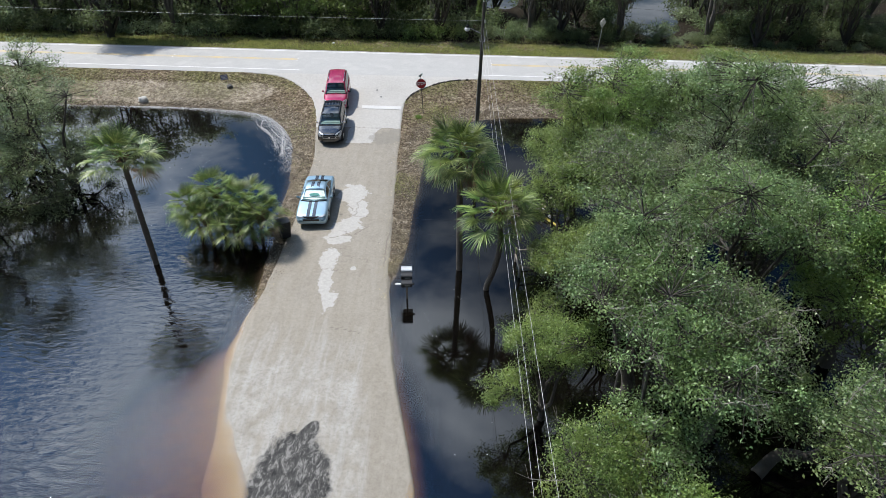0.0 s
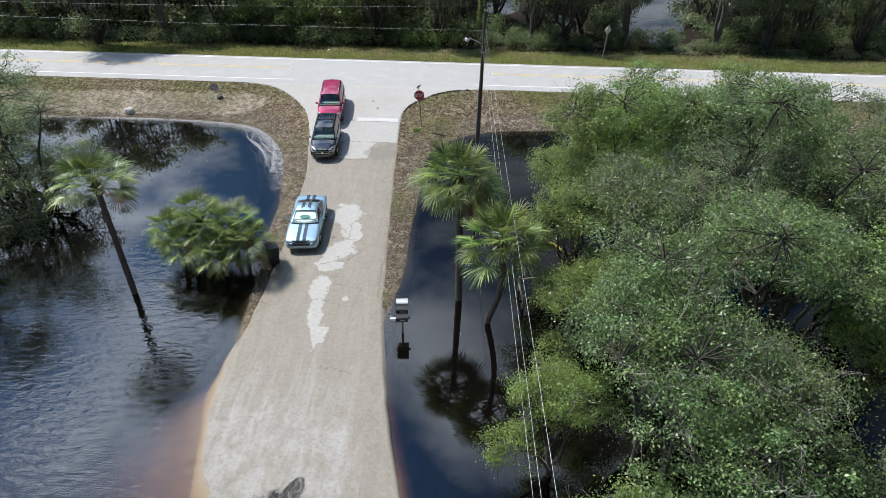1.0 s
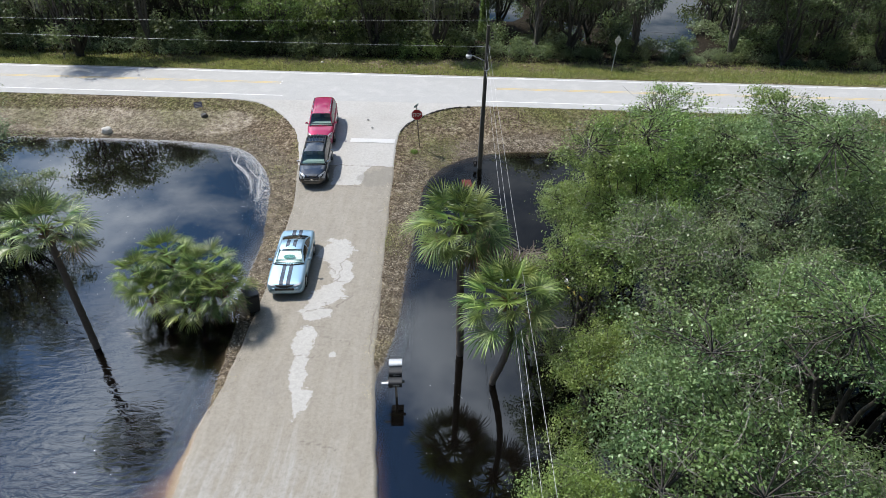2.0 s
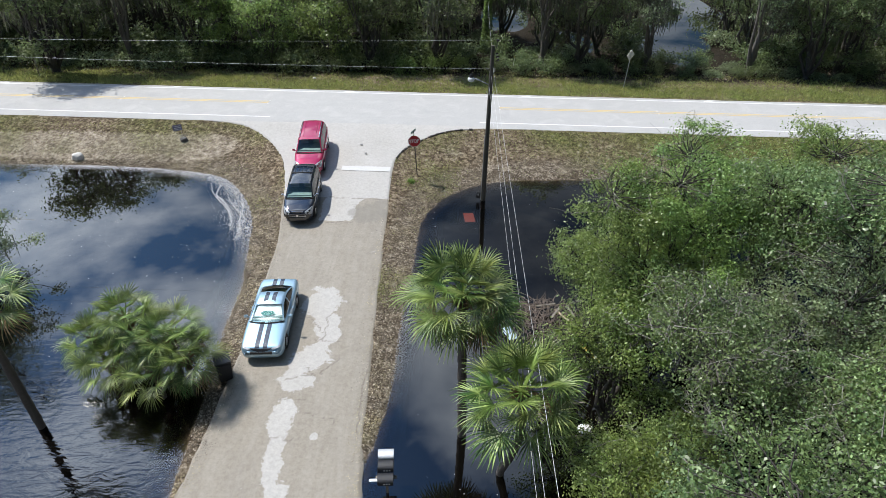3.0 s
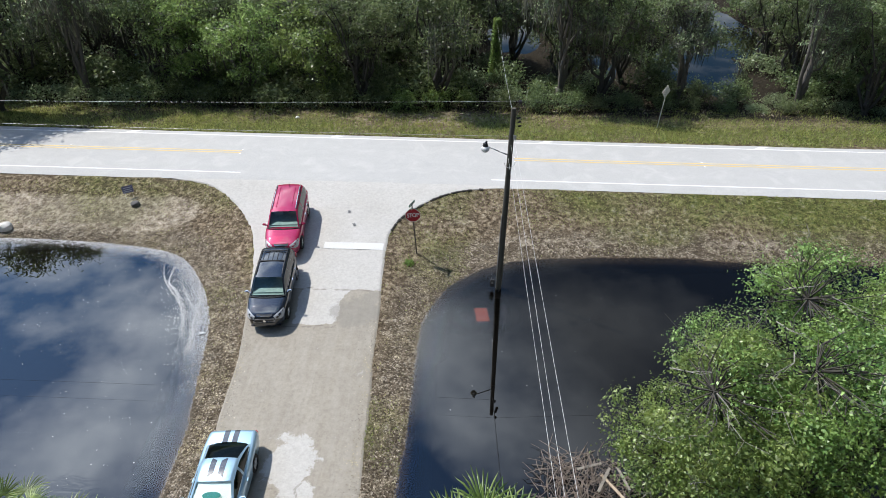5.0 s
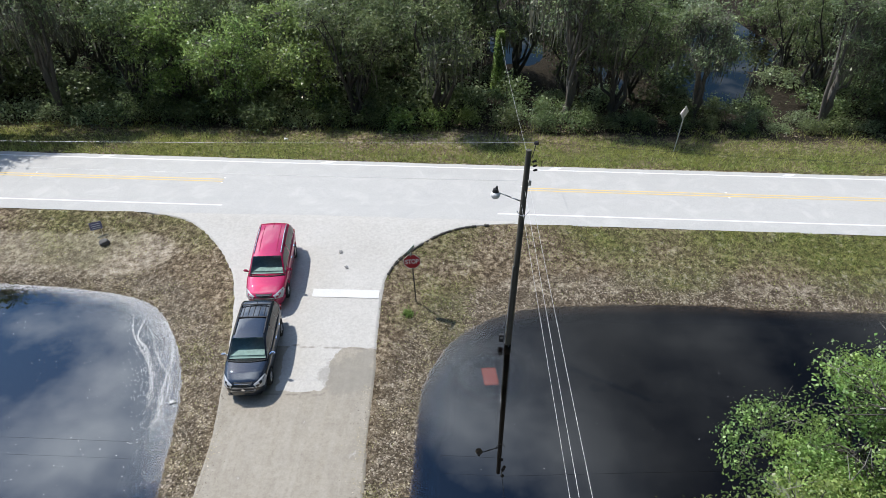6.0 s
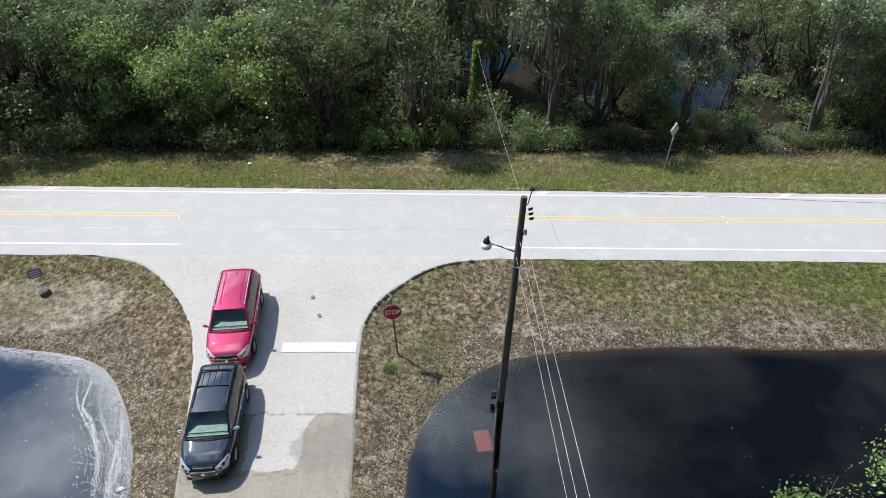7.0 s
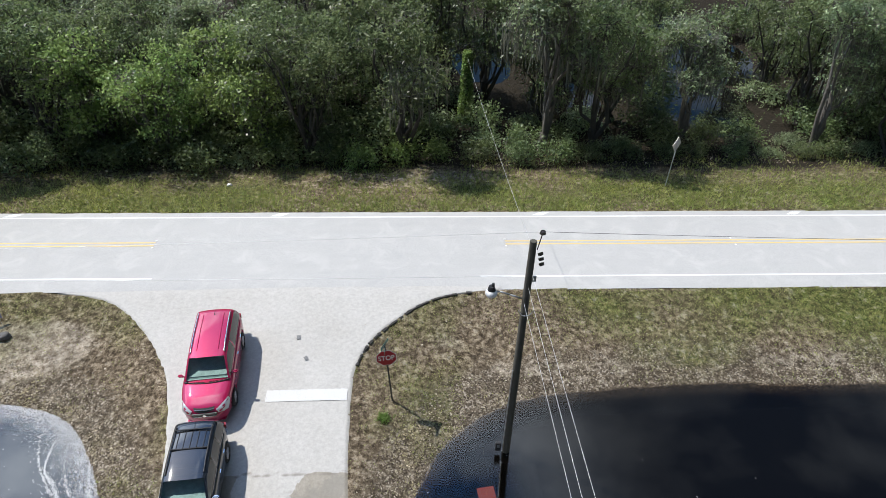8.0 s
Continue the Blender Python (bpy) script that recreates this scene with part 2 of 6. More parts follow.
def make_lane():
    """The lane: worn pale asphalt, dust and sand drifts, old patches, cracks."""
    s = Nodes("worn_lane_asphalt")
    fine, mid, wide = s.noise(6.0, 9.0, 0.86), s.noise(1.1, 7.0, 0.70, distort=0.4), s.noise(0.4, 4.0)
    grit = s.n("ShaderNodeTexVoronoi", Vector=s.pos(), Scale=34.0).outputs["Distance"]
    mp = s.n("ShaderNodeMapping", Vector=s.pos(), Scale=(2.6, 0.3, 1.0))
    ruts = s.noise(1.0, 7.0, 0.66, vec=mp.outputs[0], distort=0.9)
    base = s.ramp(fine, [(0.32, (0.205, 0.182, 0.148)), (0.5, (0.275, 0.247, 0.204)), (0.68, (0.335, 0.306, 0.260))])
    base = s.mix(s.math("MULTIPLY", s.ramp(ruts, [(0.42, 0.0), (0.62, 1.0)]), 0.22), base, (0.40, 0.37, 0.33))
    base = s.mix(s.math("MULTIPLY", s.ramp(mid, [(0.45, 0.0), (0.7, 1.0)]), 0.35), base, (0.19, 0.17, 0.145))
    pale = s.ramp(s.math("ADD", s.attr("pale"), s.math("MULTIPLY", s.math("SUBTRACT", mid, 0.5), 2.4)), [(0.43, 0.0), (0.56, 1.0)])
    pcol = s.ramp(fine, [(0.35, (0.38, 0.368, 0.35)), (0.65, (0.53, 0.515, 0.495))])
    c = s.mix(s.math("MULTIPLY", pale, s.math("ADD", s.math("MULTIPLY", wide, 0.5), 0.55, True)), base, pcol)
    sand = s.ramp(s.math("ADD", s.attr("sand"), s.math("MULTIPLY", s.math("SUBTRACT", ruts, 0.5), 0.8)), [(0.3, 0.0), (0.8, 1.0)])
    drift = s.mix(s.ramp(mid, [(0.36, 0.0), (0.62, 1.0)]), (0.25, 0.226, 0.185), (0.40, 0.38, 0.35))
    drift = s.mix(s.ramp(ruts, [(0.44, 0.0), (0.66, 0.55)]), drift, (0.40, 0.395, 0.385))
    drift = s.mix(s.ramp(fine, [(0.36, 0.6), (0.52, 0.0)]), drift, (0.17, 0.157, 0.137))
    c = s.mix(s.math("MULTIPLY", sand, 0.9), c, drift)
    wet = s.ramp(s.math("ADD", s.attr("wet"), s.math("MULTIPLY", s.math("SUBTRACT", mid, 0.5), 1.8)), [(0.35, 0.0), (0.6, 1.0)])
    c = s.mix(s.math("MULTIPLY", wet, 0.5), c, (0.20, 0.188, 0.165))
    dark = s.ramp(s.math("ADD", s.attr("dark"), s.math("MULTIPLY", s.math("SUBTRACT", mid, 0.5), 0.6)), [(0.42, 0.0), (0.52, 1.0)])
    mq = s.n("ShaderNodeMapping", Vector=s.pos(), Scale=(3.0, 1.6, 1.0))
    mq.inputs["Rotation"].default_value = (0, 0, radians(-28))
    scree = s.noise(1.5, 8.0, 0.75, vec=mq.outputs[0], distort=0.6)
    c = s.mix(dark, c, s.ramp(scree, [(0.36, (0.016, 0.016, 0.016)), (0.5, (0.06, 0.058, 0.055)), (0.62, (0.22, 0.212, 0.20))]))
    crack = s.ramp(s.math("SUBTRACT", s.attr("crack"), s.math("MULTIPLY", s.math("SUBTRACT", mid, 0.25), 0.9)), [(0.15, 0.0), (0.7, 1.0)])
    c = s.mix(s.math("MULTIPLY", crack, 0.6), c, (0.14, 0.122, 0.10))
    # lane edge under the floodwater: water's absorption painted as tan, then brown
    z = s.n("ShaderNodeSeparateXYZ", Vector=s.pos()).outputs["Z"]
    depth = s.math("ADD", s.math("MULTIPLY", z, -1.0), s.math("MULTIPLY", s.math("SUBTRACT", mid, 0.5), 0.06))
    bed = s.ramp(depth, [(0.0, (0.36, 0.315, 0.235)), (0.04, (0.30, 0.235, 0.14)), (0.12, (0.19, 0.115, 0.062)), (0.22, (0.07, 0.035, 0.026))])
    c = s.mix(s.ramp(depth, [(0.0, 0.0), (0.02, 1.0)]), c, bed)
    return s.done(c, 0.9, 0.0, s.bump(s.math("ADD", fine, s.math("MULTIPLY", grit, 0.4)), 0.5, 0.02))


def make_highway():
    s = Nodes("sun_bleached_asphalt")
    fine, mid, wide = s.noise(18.0, 8.0, 0.8), s.noise(0.7, 8.0, 0.7, distort=0.8), s.noise(0.2, 3.0)
    mp = s.n("ShaderNodeMapping", Vector=s.pos(), Scale=(0.12, 1.4, 1.0))
    lanes = s.noise(1.0, 4.0, 0.6, vec=mp.outputs[0])
    c = s.ramp(fine, [(0.3, (0.325, 0.32, 0.312)), (0.5, (0.40, 0.394, 0.384)), (0.7, (0.475, 0.467, 0.456))])
    c = s.mix(s.math("MULTIPLY", s.ramp(lanes, [(0.4, 0.0), (0.75, 1.0)]), 0.35), c, (0.345, 0.341, 0.334))
    c = s.mix(s.math("MULTIPLY", s.ramp(mid, [(0.5, 0.0), (0.7, 1.0)]), 0.5), c, (0.51, 0.50, 0.482))
    c = s.mix(s.math("MULTIPLY", s.ramp(mid, [(0.30, 1.0), (0.44, 0.0)]), 0.4), c, (0.32, 0.32, 0.32))
    return s.done(c, 0.88, 0.0, s.bump(fine, 0.35, 0.01))


def make_paint(name, colour, wear=0.5):
    s = Nodes(name)
    f, g = s.noise(22.0, 6.0, 0.7), s.noise(1.4, 4.0)
    w = s.ramp(s.math("ADD", f, s.math("MULTIPLY", g, 0.4)), [(0.74, 0.0), (0.92, 1.0)])
    return s.done(s.mix(s.math("MULTIPLY", w, wear), colour, (0.45, 0.45, 0.45)), 0.7, 0.0, s.bump(f, 0.2, 0.004))


def make_water():
    """Dark flood water: mirror by Fresnel, otherwise the bed shows through the tannin tint."""
    s = Nodes("flood_water")
    sep = s.n("ShaderNodeSeparateXYZ", Vector=s.pos())
    calm = s.math("MULTIPLY", s.math("ADD", sep.outputs["X"], 6.5), -0.22)          # ripples only on the open water west of the lane
    south = s.math("MULTIPLY", s.math("SUBTRACT", 34.0, sep.outputs["Y"]), 0.05)
    breeze = s.ramp(s.math("MINIMUM", calm, s.math("ADD", south, s.math("SUBTRACT", s.noise(0.12, 2.0), 0.5))), [(0.05, 0.0), (0.7, 1.0)])
    mp = s.n("ShaderNodeMapping", Vector=s.pos(), Scale=(1.0, 2.6, 1.0))
    mp.inputs["Rotation"].default_value = (0, 0, radians(-18))
    small = s.noise(1.3, 3.0, 0.5, vec=mp.outputs[0], distort=0.8)
    h = s.math("MULTIPLY", small, breeze)
    nrm = s.bump(h, 0.4, 0.06)
    fr = s.n("ShaderNodeFresnel", IOR=WATER_IOR, Normal=nrm)
    fac = s.math("ADD", s.math("MULTIPLY", fr.outputs[0], 1.7), 0.03, True)
    tr = s.n("ShaderNodeBsdfTransparent", Color=(0.95, 0.90, 0.82))
    gl = s.n("ShaderNodeBsdfGlossy", Color=(1, 1, 1), Roughness=0.003, Normal=nrm)
    m = s.n("ShaderNodeMixShader", Fac=fac)
    s.t.links.new(tr.outputs[0], m.inputs[1])
    s.t.links.new(gl.outputs[0], m.inputs[2])
    tint = s.n("ShaderNodeCombineColor", Red=fac, Green=fac, Blue=fac)
    deep = s.n("ShaderNodeBsdfGlossy", Color=tint.outputs[0], Roughness=0.003, Normal=nrm)
    silt = s.n("ShaderNodeBsdfDiffuse", Color=(0.0028, 0.0024, 0.0020))
    murky = s.n("ShaderNodeAddShader")
    s.t.links.new(deep.outputs[0], murky.inputs[0])
    s.t.links.new(silt.outputs[0], murky.inputs[1])
    both = s.n("ShaderNodeMixShader", Fac=s.ramp(s.attr("shallow"), [(0.02, 0.0), (0.98, 1.0)]))
    s.t.links.new(murky.outputs[0], both.inputs[1])
    s.t.links.new(m.outputs[0], both.inputs[2])
    s.t.links.new(both.outputs[0], s.out.inputs["Surface"])
    return s.mat


def make_bark(name, dark, light, ring=0.0):
    s = Nodes(name)
    mp = s.n("ShaderNodeMapping", Vector=s.obj(), Scale=(1.0, 1.0, 6.0 if ring else 0.25))
    f = s.noise(3.5 if ring else 14.0, 5.0, 0.65, vec=mp.outputs[0])
    g = s.noise(1.2, 3.0, vec=s.obj())
    c = s.mix(f, dark, light)
    c = s.mix(s.math("MULTIPLY", g, 0.4), c, tuple(v * 0.7 for v in light))
    return s.done(c, 0.9, 0.0, s.bump(f, 0.8, 0.03))


def make_carpaint(name, colour, flake=0.35):
    s = Nodes(name)
    f = s.noise(2.0, 3.0, vec=s.obj())
    dust = s.noise(9.0, 5.0, vec=s.obj())
    c = s.mix(s.math("MULTIPLY", f, 0.25), colour, tuple(v * 0.8 for v in colour))
    c = s.mix(s.math("MULTIPLY", s.ramp(dust, [(0.55, 0.0), (0.85, 1.0)]), 0.04), c, (0.4, 0.38, 0.34))
    return s.done(c, s.math("ADD", s.math("MULTIPLY", dust, 0.1), 0.38), flake, None, Specular_IOR_Level=0.1, Coat_Weight=1.0, Coat_Roughness=0.04, Coat_IOR=1.8)


def make_glass(name, tint):
    s = Nodes(name)
    fr = s.n("ShaderNodeFresnel", IOR=1.52)
    tr = s.n("ShaderNodeBsdfTransparent", Color=tint)
    gl = s.n("ShaderNodeBsdfGlossy", Color=(1, 1, 1), Roughness=0.01)
    m = s.n("ShaderNodeMixShader", Fac=fr.outputs[0])
    s.t.links.new(tr.outputs[0], m.inputs[1])
    s.t.links.new(gl.outputs[0], m.inputs[2])
    s.t.links.new(m.outputs[0], s.out.inputs["Surface"])
    return s.mat


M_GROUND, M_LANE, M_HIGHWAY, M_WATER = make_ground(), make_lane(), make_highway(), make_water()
M_WHITE, M_YELLOW = make_paint("white_road_paint", (0.72, 0.72, 0.72), 0.8), make_paint("yellow_road_paint", (0.64, 0.47, 0.17), 0.85)
M_FADED = make_paint("faded_road_paint", (0.55, 0.545, 0.535), 1.0)
M_BARK = make_bark("grey_bark", (0.05, 0.044, 0.037), (0.18, 0.165, 0.145))
M_BARK_DARK = make_bark("dark_oak_bark", (0.022, 0.019, 0.016), (0.085, 0.077, 0.066))
M_TWIG = make_bark("pale_bare_wood", (0.13, 0.12, 0.10), (0.36, 0.345, 0.30))
M_PALMBARK = make_bark("palm_trunk", (0.032, 0.027, 0.023), (0.125, 0.108, 0.092), 1.0)
M_LEAF = foliage("oak_leaves", (0.008, 0.021, 0.008), (0.098, 0.180, 0.058), (0.40, 0.53, 0.25), 0.36)
M_LEAF_BRIGHT = foliage("bright_leaves", (0.012, 0.032, 0.008), (0.132, 0.245, 0.052), (0.44, 0.58, 0.20), 0.38)
M_LEAF_GREY = foliage("grey_green_leaves", (0.012, 0.024, 0.012), (0.135, 0.20, 0.095), (0.46, 0.56, 0.32), 0.4)
M_LEAF_FAR = foliage("far_wood_leaves", (0.007, 0.016, 0.007), (0.072, 0.118, 0.044), (0.29, 0.37, 0.17), 0.45)
M_PALM = foliage("palm_fronds", (0.010, 0.030, 0.006), (0.070, 0.155, 0.028), (0.40, 0.50, 0.15), 0.36, 0.14, 0.6, "tone")
M_PALM_DEAD = foliage("dead_fronds", (0.09, 0.055, 0.025), (0.20, 0.13, 0.065), (0.34, 0.25, 0.14), 0.7, 0.2, 0.6, "tone")
M_MOSS = foliage("hanging_moss", (0.06, 0.065, 0.05), (0.13, 0.135, 0.105), (0.22, 0.22, 0.18), 0.9, 0.3)
M_GRASS = foliage("grass_blades", (0.07, 0.115, 0.018), (0.23, 0.32, 0.062), (0.50, 0.49, 0.19), 0.6, 0.35)
M_LITTER = foliage("dry_leaves", (0.022, 0.017, 0.012), (0.165, 0.125, 0.082), (0.78, 0.68, 0.53), 0.8, 0.1, 0.72)
M_FOAM = simple("floating_scum", (0.52, 0.52, 0.52), 0.8, 0, 30, 0.3)
M_WOOD = simple("weathered_wood", (0.23, 0.20, 0.165), 0.85, 0, 9, 0.4, 0.4)
M_POLE = make_bark("creosote_pole", (0.035, 0.033, 0.026), (0.115, 0.108, 0.088))
M_POST = simple("painted_steel_post", (0.11, 0.10, 0.09), 0.6, 0.0, 20, 0.2)
M_STEEL = simple("galvanised_steel", (0.48, 0.49, 0.50), 0.45, 0.8, 20, 0.2)
M_WIRE = simple("aluminium_wire", (0.62, 0.62, 0.62), 0.5, 0.6, 20, 0.1)
M_CABLE = simple("black_cable", (0.03, 0.03, 0.03), 0.6, 0, 20, 0.2)
M_BLACK = simple("black_plastic", (0.018, 0.018, 0.02), 0.5, 0, 20, 0.3)
M_RUBBER = simple("tyre_rubber", (0.02, 0.02, 0.02), 0.85, 0, 40, 0.3)
M_RIM = simple("alloy_rim", (0.55, 0.55, 0.57), 0.3, 0.9, 20, 0.15)
M_CHROME = simple("chrome", (0.8, 0.8, 0.81), 0.12, 1.0, 10, 0.05, 0.0)
M_LAMPGLASS = simple("lamp_lens", (0.45, 0.46, 0.48), 0.3, 0.2, 8, 0.2, 0.05, Coat_Weight=1.0)
M_TAIL = simple("tail_lamp_red", (0.35, 0.012, 0.012), 0.2, 0, 8, 0.2, 0.05, Coat_Weight=1.0)
M_INNER = simple("cabin_trim", (0.27, 0.36, 0.36), 0.8, 0, 6, 0.5)
M_SEAT = simple("seat_cloth", (0.34, 0.38, 0.37), 0.8, 0, 12, 0.25)
M_GLASS = make_glass("car_glass", (0.80, 0.93, 0.91))
M_PRIVACY = make_glass("dark_car_glass", (0.10, 0.11, 0.115))
M_BLUE, M_REDCAR, M_BLACKCAR = make_carpaint("pale_blue_metallic", (0.30, 0.45, 0.56), 0.6), make_carpaint("red_metallic", (0.36, 0.005, 0.055), 0.2), make_carpaint("dark_blue_black", (0.005, 0.007, 0.012), 0.0)
M_STRIPE = simple("black_stripe", (0.05, 0.055, 0.065), 0.25, 0, 10, 0.1, 0.0, Coat_Weight=1.0)
M_SHADE = simple("silver_sunshade", (0.86, 0.95, 0.94), 0.5, 0.0, 5, 0.2, 0.3)
M_TEAL = simple("teal_print", (0.02, 0.22, 0.20), 0.5, 0, 6, 0.2)
M_SIGNRED = simple("sign_red", (0.40, 0.012, 0.022), 0.4, 0, 10, 0.12)
M_SIGNWHITE = simple("sign_white", (0.78, 0.78, 0.77), 0.4, 0, 10, 0.1)
M_SIGNGREEN = simple("sign_green", (0.16, 0.30, 0.24), 0.4, 0, 10, 0.12)
M_SIGNBACK = simple("bare_aluminium", (0.60, 0.61, 0.62), 0.4, 0.5, 14, 0.15)
M_ORANGE = simple("orange_red_board", (0.15, 0.018, 0.006), 0.6, 0, 6, 0.25)
M_STONE = simple("pale_limestone", (0.62, 0.60, 0.56), 0.9, 0, 5, 0.25, 0.5)
M_CERAMIC = simple("dark_insulator", (0.03, 0.025, 0.025), 0.25, 0, 8, 0.2, 0.0)
M_PURPLE = simple("yard_sign_print", (0.22, 0.20, 0.30), 0.6, 0, 8, 0.2)


# ---- plan: shores, pavement, heights ----
LEFT_SHORE = curve_points([(-200, 48.9), (-60, 48.8), (-31, 48.7), (-23, 48.65), (-18.3, 48.25), (-14.9, 47.3), (-12.7, 44.8), (-11.4, 42.0), (-10.7, 38.8), (-10.1, 35.5),
                           (-9.9, 32.2), (-9.4, 28.4), (-9.15, 25), (-8.75, 21.8), (-8.55, 18.9), (-8.3, 15.5), (-8.2, 12), (-8.6, 8), (-9.6, 3), (-9.7, -4), (-9.8, -14), (-9.9, -30)], 6)
RIGHT_SHORE = curve_points([(200, 46.5), (60, 47.2), (19, 47.75), (12.7, 48.05), (6.5, 47.9), (3.5, 47.5), (1.5, 46.6), (0, 45.3), (-0.8, 43.9), (-1.4, 42), (-1.5, 38),
                            (-1.75, 33), (-1.8, 29.5), (-2.1, 27.0), (-2.55, 24.5), (-2.25, 21.5), (-1.75, 18.2), (-1.15, 16.2), (-0.65, 13.3), (-0.2, 10), (0.0, 5), (0.2, -4), (0.2, -14), (0.2, -30)], 6)
LEFT_POND = np.vstack([LEFT_SHORE, [(-200, -30)]])
RIGHT_POND = np.vstack([RIGHT_SHORE, [(200, -30)]])
LANE_LEFT = curve_points([(-9.0, -30), (-8.9, -14), (-8.7, -4), (-8.3, 4), (-7.85, 11), (-8.1, 15.2), (-8.5, 19.5), (-8.7, 24.0), (-8.65, 30), (-8.9, 36), (-9.25, 40), (-9.75, 43.1), (-10.35, 46.4), (-11.2, 48.9),
                          (-12.6, 50.9), (-14.1, 52.4), (-15.6, 53.15), (-17.6, 53.55)], 10)
LANE_RIGHT = curve_points([(0.5, -30), (0.5, -14), (0.45, -4), (0.2, 4), (-0.1, 10), (-0.55, 14.0), (-1.5, 18.2), (-2.1, 21.5), (-2.6, 25.4), (-2.85, 29.6), (-3.15, 35), (-3.4, 41.4), (-3.55, 45), (-3.6, 47.5), (-3.4, 48.9),
                           (-2.9, 50.0), (-2.0, 51.0), (-0.75, 52.1), (0.8, 52.75), (3.2, 53.0)], 10)
SLOPE = -0.027                                      # the highway's line on the plan: y = offset + SLOPE * x
NEAR_EDGE, NEAR_LINE, CENTRE, FAR_LINE, FAR_EDGE = 53.07, 54.03, 56.87, 59.50, 60.08
LANE_Y, LANE_Z = [-40, -8, 5, 13, 20, 26, 40, 43, 47.2, 51, 53, 54.5, 57, 60.1], [-0.5, -0.30, -0.05, 0.07, 0.11, 0.14, 0.24, 0.40, 0.82, 1.26, 1.41, 1.43, 1.48, 1.42]


POOLS = ((23.8, 80.5, 4.2, 8.0), (29.5, 96, 4.6, 13), (12.3, 80, 3.2, 4.8), (6.3, 91, 3.0, 6.5), (-31.4, 82, 2.8, 5), (-41, 104, 4, 8))


def lane_height(y):
    return np.interp(y, LANE_Y, LANE_Z)


def lane_x(y):
    return np.interp(y, LANE_LEFT[:, 1], LANE_LEFT[:, 0]), np.interp(y, LANE_RIGHT[:, 1], LANE_RIGHT[:, 0])


def lane_cross(x, y):
    """The lane's surface: a slight crown, edges that dip a little."""
    a, b = lane_x(y)
    u = np.clip((x - a) / (b - a), 0, 1)
    fade = np.clip((50 - y) / 4, 0, 1)
    low = np.clip((19.5 - y) / 7, 0, 1) * np.clip(0.42 - u, 0, 1) * 0.55 + np.clip((18 - y) / 6, 0, 1) * np.clip(u - 0.72, 0, 1) * 0.45
    return lane_height(y) + fade * (0.05 - 0.2 * (u - 0.5) ** 2) - low


def highway_height(v):
    return 1.42 + 0.06 * (1 - np.abs(np.clip((v - 56.6) / 3.5, -1, 1)))


def ground_height(x, y):
    x, y = np.asarray(x, float), np.asarray(y, float)
    v = y - SLOPE * x
    a, b = lane_x(y)
    in_lane = (x > a) & (x < b) & (y < 53.6)
    in_high = (v > NEAR_EDGE) & (v < FAR_EDGE)
    d_lane = np.minimum(segment_distance(x, y, LANE_LEFT), segment_distance(x, y, LANE_RIGHT))
    d_high = np.minimum(np.abs(v - NEAR_EDGE), np.abs(v - FAR_EDGE))
    dp = np.minimum(d_lane, d_high)
    zp = np.where(d_lane < d_high, lane_height(np.minimum(y, 53.2)) - 0.03, 1.39)
    pool = np.full(x.shape, 1e9)
    for cx, cy, rx, ry in POOLS:
        pool = np.minimum(pool, (np.hypot((x - cx) / rx, (y - cy) / ry) - 1) * min(rx, ry) + 0.5 * wave_noise(x, y, 0.5, 5))
    ds_far = pool
    ds = np.minimum(np.minimum(segment_distance(x, y, LEFT_SHORE), segment_distance(x, y, RIGHT_SHORE)), np.abs(ds_far))
    wet = inside(x, y, LEFT_POND) | inside(x, y, RIGHT_POND) | (ds_far < 0)
    f = ds / (dp + ds + 1e-6)
    lump = wave_noise(x, y, 0.7, 3) * 0.05
    f = np.where(y > FAR_EDGE, np.clip(1 - (v - FAR_EDGE) / 11, 0.12, 1) * np.clip(np.abs(ds_far) / 1.5, 0, 1), f)
    dry = np.maximum(zp, 0.05) * f ** 0.9 + lump * np.clip(np.minimum(dp, ds) * 1.5, 0, 1) + 0.015
    gentle = np.where((x < -4) & (y < 26), 0.14 / np.clip((22.0 - y) * 0.42, 0.4, 3.6), 0.33)
    gentle = np.where((x > -4) & (y < 40) & (x < 3), 0.45 - 0.27 * np.clip((13 - y) / 4, 0, 1), np.where(x > -4, 0.3, gentle))
    bed = -np.minimum(ds * gentle, 1.1) - 0.012 - np.where(x < -4, 0.16 * np.clip((19.5 - y) / 7, 0, 1), 0.10 * np.clip((13 - y) / 5, 0, 1)) * (np.abs(x + 4) < 14)
    z = np.where(wet, bed, dry)
    z = np.where(in_high, np.where((v > NEAR_EDGE + 0.5) & (v < FAR_EDGE - 0.5), 1.25, 1.36), z)
    z = np.where(in_lane, np.minimum(lane_cross(x, y) - 0.07, z if np.ndim(z) == 0 else np.where(wet, z, 9)), z)
    sunk = (y < 18.5) & (np.abs(x + 4.5) < 5.5) & ~in_lane          # the lane runs under water here
    z = np.where(sunk, np.minimum(z, -0.012 - 0.16 * np.clip((18.5 - y) / 6, 0, 1)), z)
    return z, ds, dp, wet


def axis(fine0, fine1, step, far):
    mid = np.arange(fine0, fine1 + step / 2, step)
    grow, s = [], step
    p = 0.0
    while p < far:
        s *= 1.22
        p += s
        grow.append(p)
    grow = np.array(grow)
    return np.concatenate([(fine0 - grow)[::-1], mid, fine1 + grow])


def grid_faces(nx, ny):
    i, j = np.meshgrid(np.arange(nx - 1), np.arange(ny - 1), indexing="ij")
    a = (i * ny + j).ravel()
    return np.stack([a, a + ny, a + ny + 1, a + 1], axis=1)


